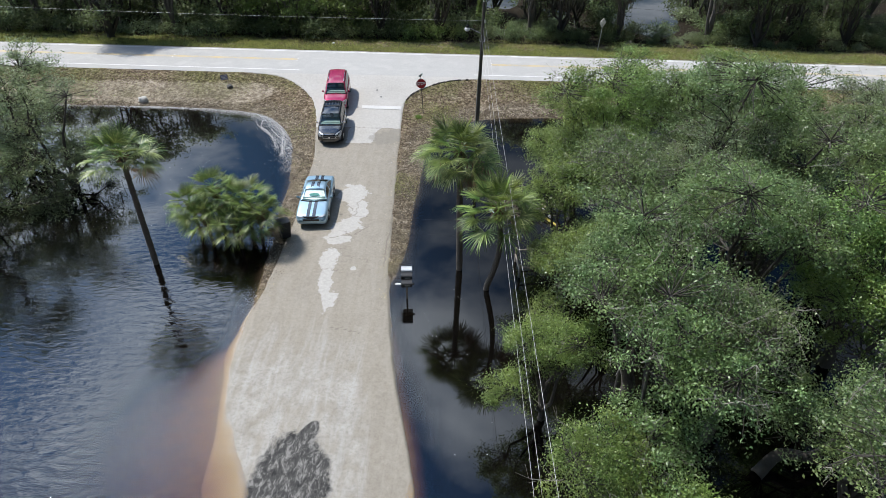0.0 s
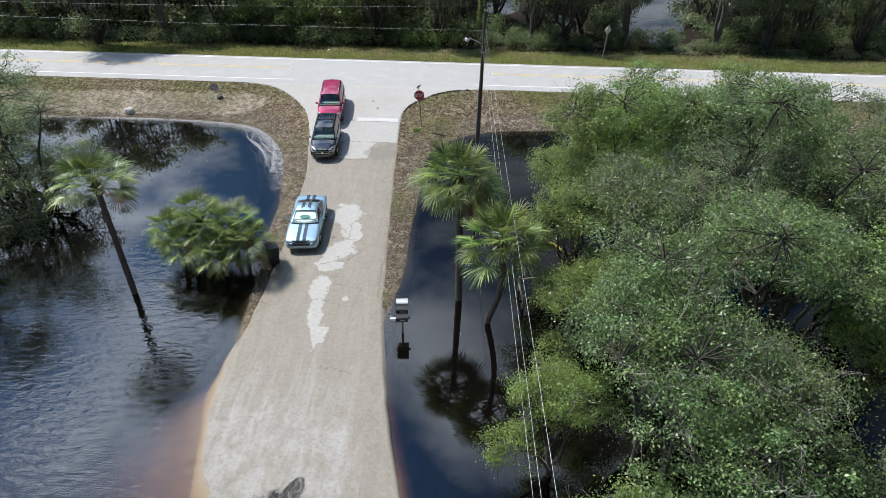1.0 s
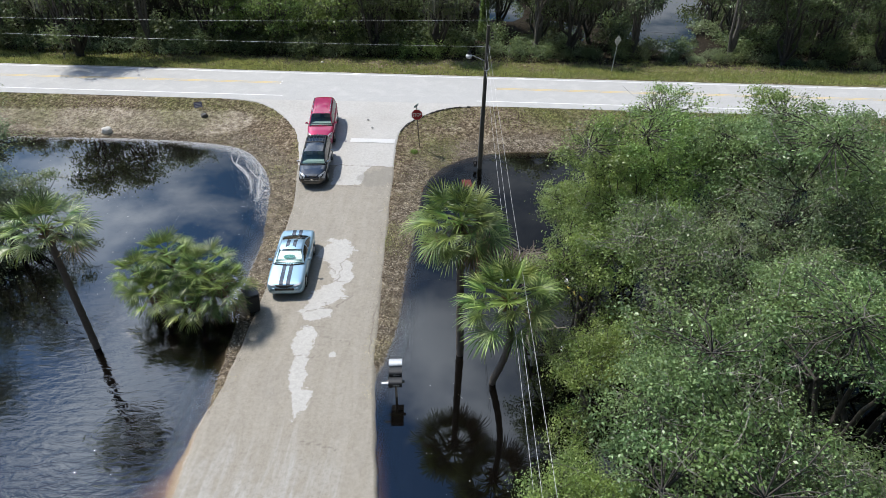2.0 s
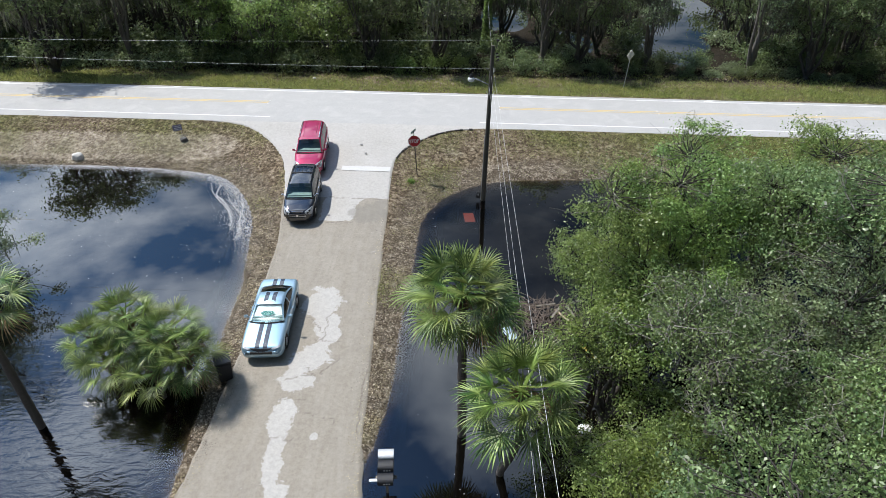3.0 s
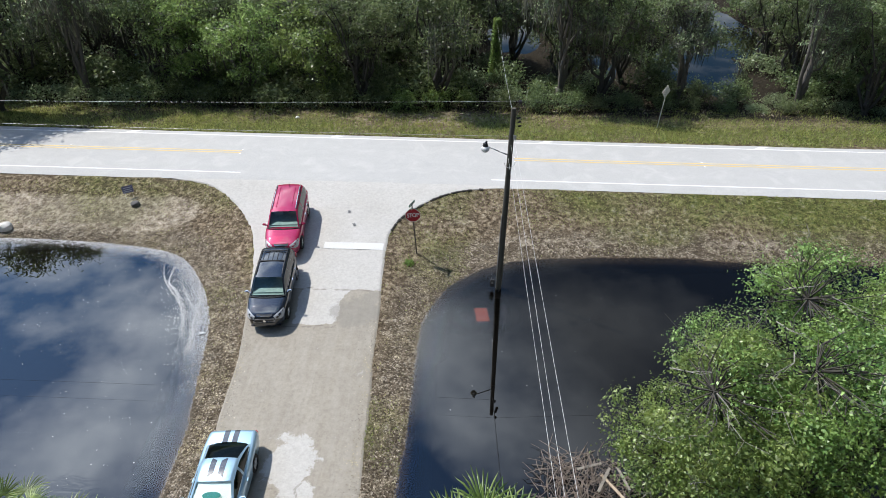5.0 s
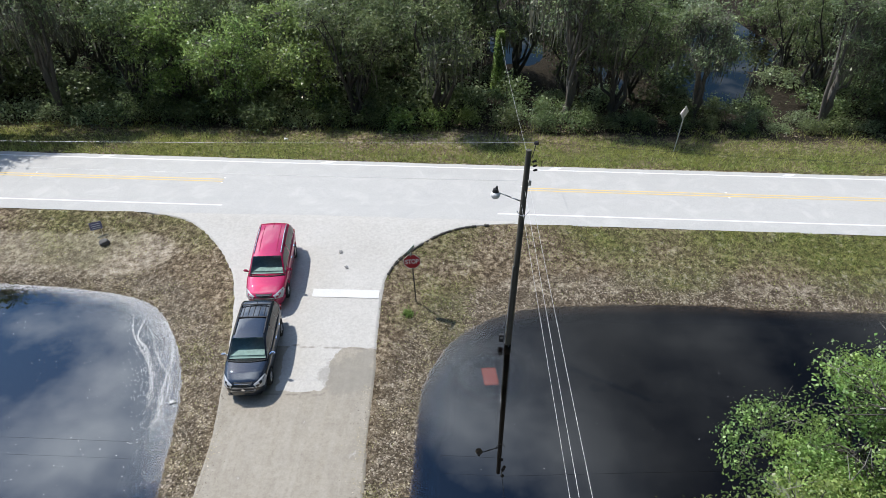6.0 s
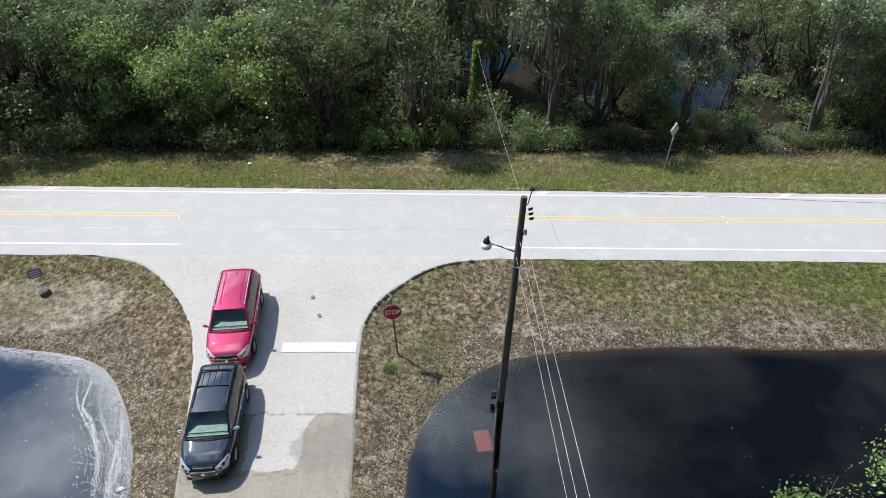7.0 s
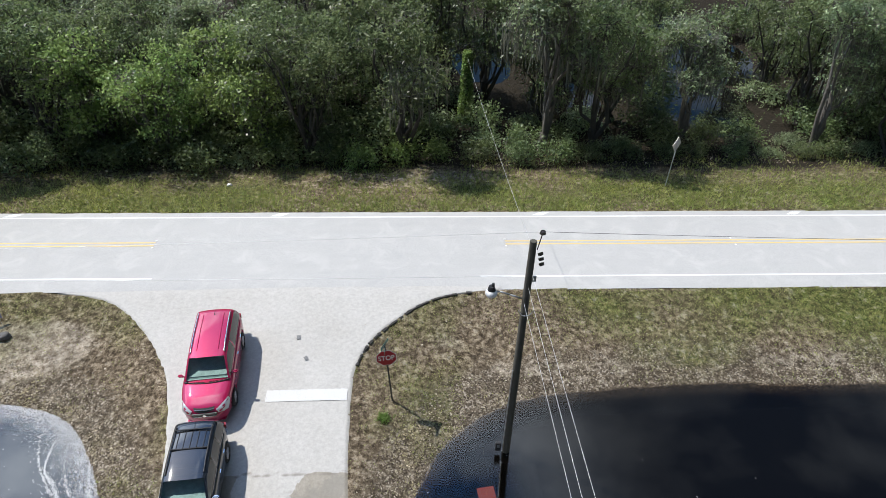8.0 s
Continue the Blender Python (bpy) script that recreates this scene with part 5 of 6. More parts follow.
        ob = part(nm, bm, mat, th, lab, smooth=True)
        if nm == "windshield":
            ob.visible_shadow = False
    # black frame round the windshield's foot
    bm = bmesh.new()
    for k in range(12):
        x0, x1 = w0 * 0.95 * (k / 6 - 1), w0 * 0.95 * ((k + 1) / 6 - 1)
        yy = lambda x: yw - 0.15 * (1 - (x / w0) ** 2)
        cyl(bm, (x0, yy(x0), belt + 0.035), (x1, yy(x1), belt + 0.035), 0.03, 0.03, 6)
    part("cowl", bm, M_BLACK, th, "black cowl below the windshield", smooth=True)
    # lamps, grille, bumpers, plate
    yn = stations[0][0]
    zf = stations[1][2]
    ST = np.array(stations)

    def surf(x, y):
        """Height of the body's upper skin."""
        w, zb, zc = [float(np.interp(y, ST[:, 0], ST[:, k])) for k in (1, 2, 3)]
        return float(np.interp(abs(x) / w, [0, 0.55, 0.78, 0.9, 0.955, 1.0, 1.15], [zc, zc - 0.014, zc - 0.3 * (zc - zb) - 0.01, zb + 0.012, zb - 0.03, zb - 0.13, zb - 0.3]))

    for s in (-1, 1):
        bm = bmesh.new()
        inner, outer = ([(0.44, 0.10), (0.56, 0.20), (0.70, 0.36), (0.86, 0.62)], [(0.52, 0.04), (0.72, 0.14), (0.86, 0.28), (0.91, 0.60)]) if suv else ([(0.50, 0.10), (0.62, 0.14), (0.74, 0.20), (0.84, 0.27)], [(0.52, 0.03), (0.66, 0.06), (0.80, 0.12), (0.89, 0.22)])
        rows = []
        for (ax, ay), (bx, by) in zip(inner, outer):
            row = []
            for k in range(4):
                x, y = W * (ax + (bx - ax) * k / 3), yn + ay + (by - ay) * k / 3
                row.append(bm.verts.new((s * x, y, surf(x, y) + 0.014)))
            rows.append(row)
        for r in range(3):
            for k in range(3):
                bm.faces.new((rows[r][k], rows[r][k + 1], rows[r + 1][k + 1], rows[r + 1][k]))
        down = bmesh.ops.extrude_face_region(bm, geom=bm.faces[:])
        bmesh.ops.translate(bm, verts=[v for v in down["geom"] if isinstance(v, bmesh.types.BMVert)], vec=(0, 0.02, -0.09))
        bmesh.ops.recalc_face_normals(bm, faces=bm.faces)
        part("headlight", bm, M_LAMPGLASS, th, "clear headlight")
        bm = bmesh.new()
        box(bm, s * W * 0.80, stations[-1][0] - 0.09, stations[-1][2] - 0.02, 0.2, 0.16, 0.26 if suv else 0.16, None, 0.03)
        part("tail_light", bm, M_TAIL, th, "red tail light")
        bm = bmesh.new()
        mx = s * (W + 0.06)
        box(bm, mx, yw + 0.30, belt + 0.07, 0.20, 0.11, 0.14, Matrix.Identity(4), 0.04)
        box(bm, s * (W - 0.03), yw + 0.31, belt + 0.0, 0.14, 0.06, 0.05, None, 0.015)
        part("side_mirror", bm, mirror or paint, th, smooth=False)
        for y in ((mids[0] + 0.02,) if not suv else (mids[0] - 0.02, mids[1] - 0.05)):
            bm = bmesh.new()
            box(bm, s * (W - 0.005), y - 0.12, belt - 0.13, 0.035, 0.18, 0.03, None, 0.01)
            part("door_handle", bm, M_CHROME if suv else paint, th)
    bm = bmesh.new()
    gw, gy0, gy1 = (0.40 * W, 0.03, 0.17) if suv else (0.52 * W, 0.0, 0.075)
    rows = []
    for j in range(4):
        y = yn + gy0 + (gy1 - gy0) * j / 3
        rows.append([bm.verts.new((gw * (0.86 + 0.14 * j / 3) * (k / 5 - 1), y + 0.05 * (k / 5 - 1) ** 2, surf(gw * (k / 5 - 1), y + 0.05 * (k / 5 - 1) ** 2) + 0.012)) for k in range(11)])
    for j in range(3):
        for k in range(10):
            bm.faces.new((rows[j][k], rows[j][k + 1], rows[j + 1][k + 1], rows[j + 1][k]))
    box(bm, 0, yn + (0.03 if suv else 0.045), zf - (0.10 if suv else 0.15), W * (0.95 if suv else 1.05), 0.12, 0.13 if suv else 0.16, None, 0.02)
    g = part("grille", bm, M_BLACK, th, "black grille")
    if suv:
        bm = bmesh.new()
        y = yn + 0.09
        for k in range(8):
            x0, x1 = gw * 0.92 * (k / 4 - 1), gw * 0.92 * ((k + 1) / 4 - 1)
            cyl(bm, (x0, y + 0.05 * (x0 / gw) ** 2, surf(x0, y) + 0.02), (x1, y + 0.05 * (x1 / gw) ** 2, surf(x1, y) + 0.02), 0.014, 0.014, 6)
        part("grille_bar", bm, M_CHROME, g, "chrome grille bar")
    if suv:
        for dz in (-0.18, -0.10) if tall else (-0.18, -0.115):
            bm = bmesh.new()
            box(bm, 0, yn - 0.018, zf + dz, W * (0.85 if tall else 1.05), 0.02, 0.022, None, 0.006)
            part("grille_bar", bm, M_CHROME, g, "chrome grille bar")
        bm = bmesh.new()
        cyl(bm, (0, yn - 0.01, zf - 0.13), (0, yn - 0.035, zf - 0.13), 0.07, 0.065, 14)
        part("badge", bm, M_CHROME, g, "chrome badge")
    bm = bmesh.new()
    box(bm, 0, yn + 0.16, stations[0][4] + 0.03, W * 1.45, 0.26, 0.11, None, 0.045)
    part("front_bumper", bm, paint if not suv or tall else M_BLACK, th)
    bm = bmesh.new()
    box(bm, 0, stations[-1][0] - 0.04, stations[-1][4] + 0.10, W * 1.7, 0.18, 0.16, None, 0.05)
    part("rear_bumper", bm, paint, th)
    for s in (-1, 1):
        bm = bmesh.new()
        cyl(bm, (s * 0.08, yw - 0.10, top(yw - 0.10) + 0.02), (s * 0.08 + 0.5 * (1 if s > 0 else -0.9), yw - 0.06, top(yw - 0.06) + 0.02), 0.012, 0.008, 5)
        part("wiper", bm, M_BLACK, th)
    if rails:
        for s in (-1, 1):
            bm = bmesh.new()
            pts = [(s * w1 * 0.90, yf + 0.18 + (yr - yf - 0.3) * k / 8, roof - 0.015 + 0.055 * min(1, 4 * k / 8, 4 * (8 - k) / 8)) for k in range(9)]
            bm.free()
            V, F = tubes([[*a, *b, 0.022, 0.022] for a, b in zip(pts[:-1], pts[1:])], 8)
            weld(array_mesh("roof_rail", V, F, rails, th, smooth=True), 0.012)
    if crossbars:
        for y in (yf + (yr - yf) * 0.50, yf + (yr - yf) * 0.86):
            bm = bmesh.new()
            cyl(bm, (-w1 * 0.9, y, roof + 0.045), (w1 * 0.9, y, roof + 0.045), 0.028, 0.028, 8)
            part("crossbar", bm, M_BLACK, th)
    if suv:
        for x in ((-0.44, -0.22, 0.0, 0.22, 0.44) if crossbars else (-0.40, 0.40)):
            bm = bmesh.new()
            a = yf + (yr - yf) * (0.52 if crossbars else 0.12)
            b = yf + (yr - yf) * (0.86 if crossbars else 0.92)
            for k in range(6):
                f0, f1 = k / 6, (k + 1) / 6
                z = lambda f: roof_z(a + (b - a) * f) + 0.033 - 0.03 * (x / w1) ** 2
                cyl(bm, (x, a + (b - a) * f0, z(f0)), (x, a + (b - a) * f1, z(f1)), 0.016, 0.016, 6)
            part("roof_rib", bm, M_BLACK if crossbars else paint, th)
        bm = bmesh.new()
        cyl(bm, (0.02, yr - 0.30, roof - 0.03), (0.06, yr - 0.12, roof + 0.14), 0.02, 0.006, 6)
        part("antenna", bm, M_BLACK, th)
    if stripes:
        for x in (-0.17, 0.17):
            for nm, a, b, fz in (("hood_stripe", yn + 0.10, yw - 0.05, top), ("deck_stripe", yb + 0.04, stations[-1][0] - 0.10, top),
                                 ("roof_stripe", yf - 0.02, yr + 0.02, lambda y: roof_z(y) + 0.031)):
                bm = bmesh.new()
                n = 22
                rows = [[bm.verts.new((x + dx, a + (b - a) * k / n, fz(a + (b - a) * k / n) + 0.005)) for dx in (-0.095, 0.095)] for k in range(n + 1)]
                for k in range(n):
                    bm.faces.new((rows[k][0], rows[k][1], rows[k + 1][1], rows[k + 1][0]))
                part(nm, bm, M_STRIPE, body, "dark racing stripe")
    if shade:
        bm = bmesh.new()
        ruled(bm, (-w0 * 0.84, yw + 0.10, belt + 0.05), (w0 * 0.84, yw + 0.10, belt + 0.05), (-w1 * 0.84, yf + 0.06, zt + 0.0), (w1 * 0.84, yf + 0.06, zt + 0.0), 8, 0.09)
        sh = part("sunshade", bm, M_SHADE, th, "silver folding sunshade behind the windshield")
        bm = bmesh.new()
        c0 = Vector((0, (yw + yf) / 2 + 0.0, (belt + zt) / 2 + 0.035))
        u, v = Vector((1, 0, 0)), Vector((0, yf - yw - 0.05, zt - belt - 0.03)).normalized()
        o = c0 + Vector((0, -0.07, 0.02))
        bm.faces.new([bm.verts.new(o + u * math.cos(t) * 0.30 + v * math.sin(t) * 0.12) for t in [2 * math.pi * k / 24 for k in range(24)]])
        part("oval_print", bm, M_TEAL, sh, "teal oval print")
    return th


def parked(x, y, turn, half, long=1.0):
    """Pose of a car on the lane at its tilt; the front points to the camera's start."""
    z0, z1 = float(lane_height(y - half)), float(lane_height(y + half))
    return pose(x, y, (z0 + z1) / 2 + 0.045, math.degrees(math.atan2(z1 - z0, 2 * half)), 0, turn) @ Matrix.Diagonal((1, long, 1, 1))


car("muscle_coupe", "pale blue two-door coupe with dark twin stripes, parked beside the lane", parked(-7.62, 32.62, 3.5, 1.35), 4.7,
    [(-2.38, 0.70, 0.60, 0.62, 0.30), (-2.32, 0.80, 0.70, 0.73, 0.26), (-2.18, 0.87, 0.76, 0.80, 0.23), (-1.9, 0.91, 0.79, 0.85, 0.20), (-1.3, 0.925, 0.86, 0.93, 0.20), (-0.75, 0.92, 0.90, 0.98, 0.20), (0, 0.91, 0.91, 0.98, 0.20),
     (0.9, 0.925, 0.93, 0.98, 0.20), (1.5, 0.925, 0.96, 1.00, 0.20), (2.0, 0.90, 0.96, 1.01, 0.22), (2.28, 0.86, 0.94, 0.99, 0.28), (2.36, 0.78, 0.80, 0.84, 0.34)],
    (-0.80, -0.02, 0.80, 1.62, 0.94, 1.37, 0.80, 0.60), (-1.42, 1.30), 0.335, M_BLUE, False, stripes=True, shade=True)
car("black_suv", "dark blue-black crossover with roof rack crossbars, parked nose-out", parked(-8.5, 43.32, 4.0, 1.4, 0.925), 4.7,
    [(-2.40, 0.38, 0.70, 0.74, 0.30), (-2.33, 0.60, 0.82, 0.87, 0.28), (-2.14, 0.76, 0.89, 0.96, 0.26), (-1.75, 0.86, 0.97, 1.06, 0.25), (-1.2, 0.92, 1.03, 1.11, 0.25), (-0.9, 0.92, 1.05, 1.12, 0.25), (0, 0.92, 1.06, 1.12, 0.25),
     (1.2, 0.925, 1.08, 1.12, 0.25), (1.9, 0.89, 1.08, 1.12, 0.27), (2.22, 0.81, 1.05, 1.10, 0.32), (2.33, 0.72, 1.0, 1.04, 0.38), (2.38, 0.58, 0.92, 0.96, 0.42)],
    (-1.12, -0.32, 1.92, 2.27, 1.07, 1.68, 0.84, 0.67), (-1.43, 1.43), 0.36, M_BLACKCAR, True, rails=M_BLACK, crossbars=True, mirror=M_CHROME)
car("red_suv", "red three-row crossover with chrome roof rails, parked behind another car", parked(-8.95, 48.42, 5.0, 1.4, 0.95), 4.95,
    [(-2.52, 0.40, 0.76, 0.80, 0.32), (-2.45, 0.62, 0.88, 0.93, 0.30), (-2.26, 0.79, 0.95, 1.01, 0.28), (-1.85, 0.89, 1.02, 1.11, 0.27), (-1.3, 0.95, 1.07, 1.15, 0.27), (-0.9, 0.95, 1.09, 1.16, 0.27), (0, 0.95, 1.10, 1.16, 0.27),
     (1.3, 0.955, 1.12, 1.16, 0.27), (2.05, 0.93, 1.12, 1.16, 0.29), (2.34, 0.87, 1.08, 1.13, 0.34), (2.45, 0.75, 1.02, 1.07, 0.40), (2.50, 0.6, 0.95, 1.0, 0.44)],
    (-1.16, -0.42, 2.05, 2.38, 1.11, 1.76, 0.87, 0.69), (-1.47, 1.45), 0.375, M_REDCAR, True, rails=M_CHROME, tall=True)


# ---- signs, pole, wires ----
def stop_sign():
    x, y = -1.90, 47.2
    z = ground_z(x, y)
    th = empty("stop_sign", pose(x, y, z, 0, -3.5, 4), "red octagonal stop sign on a steel post with street-name blades", "sign")
    bm = bmesh.new()
    box(bm, 0, 0, 1.5, 0.06, 0.045, 3.2, None, 0.008)
    part("post", bm, M_POST, th)
    oct_ = lambda r: [(r * math.cos(radians(22.5 + 45 * k)), r * math.sin(radians(22.5 + 45 * k))) for k in range(8)]
    for nm, r, mat, y0, y1, lab in (("border", 0.41, M_SIGNWHITE, -0.030, -0.034, "white reflective border"), ("face", 0.385, M_SIGNRED, -0.036, -0.039, "red reflective sign face")):
        bm = bmesh.new()
        a = [bm.verts.new((p, y0, 2.42 + q)) for p, q in oct_(r)]
        b = [bm.verts.new((p, y1, 2.42 + q)) for p, q in oct_(r)]
        bm.faces.new(a)
        bm.faces.new(b[::-1])
        for k in range(8):
            bm.faces.new((a[k], a[(k + 1) % 8], b[(k + 1) % 8], b[k]))
        bmesh.ops.recalc_face_normals(bm, faces=bm.faces)
        part(nm, bm, mat, th, lab)
    cu = bpy.data.curves.new("lettering", "FONT")
    cu.body, cu.size, cu.align_x, cu.align_y, cu.extrude = "STOP", 0.29, "CENTER", "CENTER", 0.001
    cu.offset = 0.006
    cu.materials.append(M_SIGNWHITE)
    ob = new("lettering", cu)
    ob.parent = th
    ob.matrix_basis = pose(0, -0.043, 2.415, 90, 0, 0) @ Matrix.Diagonal((0.88, 1.15, 1, 1))
    tagged(ob, "white STOP lettering")
    for zz, turn in ((2.93, 84), (3.08, 62)):
        bm = bmesh.new()
        box(bm, 0, 0, 0, 0.62, 0.006, 0.15, Matrix.Translation((0, 0, zz)) @ Matrix.Rotation(radians(turn), 4, "Z"), 0.002)
        bl = part("name_blade", bm, M_SIGNGREEN, th, "green street-name blade")
        bm = bmesh.new()
        box(bm, 0, -0.006, 0, 0.4, 0.004, 0.05, Matrix.Translation((0, 0, zz)) @ Matrix.Rotation(radians(turn), 4, "Z"))
        part("bar", bm, M_SIGNWHITE, bl)


def warning_sign():
    x, y = 14.95, 63.4
    th = empty("road_sign", pose(x, y, ground_z(x, y), 0, 5, 38), "bare aluminium back of a diamond road sign on a post", "sign")
    bm = bmesh.new()
    box(bm, 0, 0, 1.4, 0.06, 0.05, 3.2, None, 0.008)
    part("post", bm, M_SIGNBACK, th)
    bm = bmesh.new()
    box(bm, 0, 0, 0, 0.70, 0.012, 0.70, Matrix.Translation((0, 0.035, 2.75)) @ Matrix.Rotation(radians(45), 4, "Y"), 0.003)
    pl = part("plate", bm, M_SIGNBACK, th)
    for dz in (-0.2, 0.2):
        bm = bmesh.new()
        box(bm, 0, 0.012, 2.75 + dz, 0.36, 0.02, 0.04)
        part("brace", bm, M_STEEL, pl)


def wire(name, label, a, b, sag, r, mat, n=24):
    a, b = np.array(a), np.array(b)
    P = [a + (b - a) * t - np.array([0, 0, 4 * sag * t * (1 - t)]) for t in np.linspace(0, 1, n)]
    V, F = tubes([[*p, *q, r, r] for p, q in zip(P[:-1], P[1:])], 5)
    ob = weld(array_mesh(name, V, F, mat))
    tagged(ob, label, "power line", "overhead wires")


def utility_pole():
    bx, by, tx, top = 2.38, 45.05, 2.50, 9.58
    th = empty("utility_pole", pose(bx, by, 0), "dark weathered wooden utility pole with a street lamp, standing in floodwater", "utility pole")
    at = lambda z: Vector(((tx - bx) * z / top, 0, z))
    V, F = tubes([[*at(-1.0 + (top + 1.0) * k / 10), *at(-1.0 + (top + 1.0) * (k + 1) / 10), 0.155 - 0.005 * k, 0.155 - 0.005 * (k + 1)] for k in range(10)], 14)
    weld(array_mesh("post", V, F, M_POLE, th, smooth=True))
    bm = bmesh.new()
    cyl(bm, at(top - 0.02), at(top + 0.01), 0.108, 0.10, 14)
    part("post_top", bm, M_POLE, th)
    # street lamp
    bm = bmesh.new()
    pts = [at(7.45) + Vector((-0.12, 0, 0)), at(7.62) + Vector((-0.5, -0.02, 0)), at(7.78) + Vector((-0.85, -0.04, 0)), at(7.80) + Vector((-1.02, -0.05, 0))]
    for a, b in zip(pts[:-1], pts[1:]):
        cyl(bm, a, b, 0.028, 0.028, 8)
    arm = part("lamp_arm", bm, M_STEEL, th, "galvanised lamp arm", smooth=True)
    bm = bmesh.new()
    c = at(7.74) + Vector((-1.10, -0.05, 0))
    bmesh.ops.create_uvsphere(bm, u_segments=16, v_segments=10, radius=0.19, matrix=Matrix.Translation(c) @ Matrix.Diagonal((1, 1, 0.85, 1)))
    part("lamp_globe", bm, M_SIGNWHITE, arm, "white refractor globe", smooth=True)
    bm = bmesh.new()
    cyl(bm, c + Vector((0, 0, 0.12)), c + Vector((0, 0, 0.26)), 0.13, 0.09, 12)
    cyl(bm, c + Vector((0.04, 0, 0.26)), c + Vector((0.04, 0, 0.36)), 0.045, 0.045, 10)
    part("photocell_cap", bm, M_BLACK, arm, "dark lamp cap with photocell")
    # top pin insulator, dead-end insulators, bracket
    bm = bmesh.new()
    cyl(bm, at(top - 0.3) + Vector((0.14, 0, 0)), at(top + 0.28) + Vector((0.24, 0, 0)), 0.018, 0.018, 6)
    cyl(bm, at(top + 0.26) + Vector((0.24, 0, 0)), at(top + 0.34) + Vector((0.24, 0, 0)), 0.10, 0.075, 14)
    part("pin_insulator", bm, M_CERAMIC, th, "dark pin insulator")
    for k in range(3):
        bm = bmesh.new()
        o = at(top - 0.35 - 0.17 * k) + Vector((0.22 + 0.03 * k, -0.10 - 0.02 * k, 0))
        cyl(bm, o, o + Vector((0.02, -0.03, -0.06)), 0.085, 0.075, 12)
        part("insulator_disc", bm, M_CERAMIC, th)
    bm = bmesh.new()
    box(bm, 0, 0, 0, 0.12, 0.05, 0.22, Matrix.Translation(at(8.3) + Vector((0.14, -0.12, 0))), 0.01)
    part("wire_clamp", bm, M_STEEL, th)
    bm = bmesh.new()
    for k in range(7):
        a0, a1 = math.pi * (0.1 + 0.8 * k / 7), math.pi * (0.1 + 0.8 * (k + 1) / 7)
        cyl(bm, at(7.25) + Vector((-math.cos(a0) * 0.25, -0.2, -math.sin(a0) * 0.35)), at(7.25) + Vector((-math.cos(a1) * 0.25, -0.2, -math.sin(a1) * 0.35)), 0.014, 0.014, 5)
    part("drip_loop", bm, M_WIRE, th)
    # ground wire moulding, meter box
    bm = bmesh.new()
    cyl(bm, at(0.1) + Vector((-0.16, -0.09, 0)), at(4.4) + Vector((-0.14, -0.08, 0)), 0.022, 0.022, 6)
    part("conduit", bm, M_STEEL, th)
    bm = bmesh.new()
    box(bm, -0.33, -0.10, 0.42, 0.2, 0.14, 0.42, None, 0.015)
    bx_ = part("meter_box", bm, M_BLACK, th, "small dark meter box")
    bm = bmesh.new()
    box(bm, -0.33, -0.178, 0.48, 0.10, 0.012, 0.14, None, 0.004)
    part("cover", bm, M_STEEL, bx_)
    T = Vector((bx, by, 0)) + at(top)
    wire("power_line", "thin bare power line along the highway", (T.x + 0.24, by, top + 0.32), (-60, 45.9, 10.0), 0.5, 0.005, M_WIRE, 30)
    wire("power_line", "thin bare power line along the highway", (T.x + 0.24, by, top + 0.32), (48, 45.6, 8.3), 0.35, 0.006, M_CABLE, 30)
    wire("power_line", "thin power line along the highway", (T.x - 0.02, by, 8.32), (-60, 46.6, 9.2), 0.35, 0.006, M_WIRE, 30)
    wire("power_line", "pale service wire crossing the highway to a vine-clad post", (T.x - 0.05, by + 0.1, top - 0.15), (3.45, 75.6, 5.2), 0.25, 0.007, M_WIRE)
    wire("power_line", "pale service wire running above the pond towards the wood", (T.x + 0.05, by - 0.12, 8.45), (4.05, -10, 4.6), 0.35, 0.0055, M_WIRE, 30)
    wire("power_line", "pale service wire running above the pond towards the wood", (T.x - 0.02, by - 0.12, 7.95), (3.85, -10, 2.5), 0.25, 0.0055, M_WIRE, 30)
    wire("power_line", "pale service wire running above the pond towards the wood", (T.x - 0.10, by - 0.14, 7.35), (3.6, -10, 2.3), 0.15, 0.005, M_WIRE, 30)


def vine_post():
    x, y = 3.45, 75.6
    rng = np.random.RandomState(77)
    th = empty("vine_clad_post", pose(x, y, -0.1), "old post smothered in bright green vines", "post")
    V, F = tubes([[0, 0, -0.5, 0, 0, 5.4, 0.13, 0.11]], 10)
    array_mesh("post", V, F, M_POLE, th)
    n = 4200
    z = rng.uniform(0, 1, n) ** 0.8 * 5.8
    a, r = rng.uniform(0, 6.283, n), rng.uniform(0.1, 1, n) ** 0.5 * (0.75 - 0.07 * z)
    C = np.stack([np.cos(a) * r, np.sin(a) * r, z], 1)
    V, F = leaf_quads(C, rng, 0.17, 0.6, 0.4)
    tagged(array_mesh("vines", V, F, M_LEAF_BRIGHT, th, "bright green vine leaves"), kind="stuff")


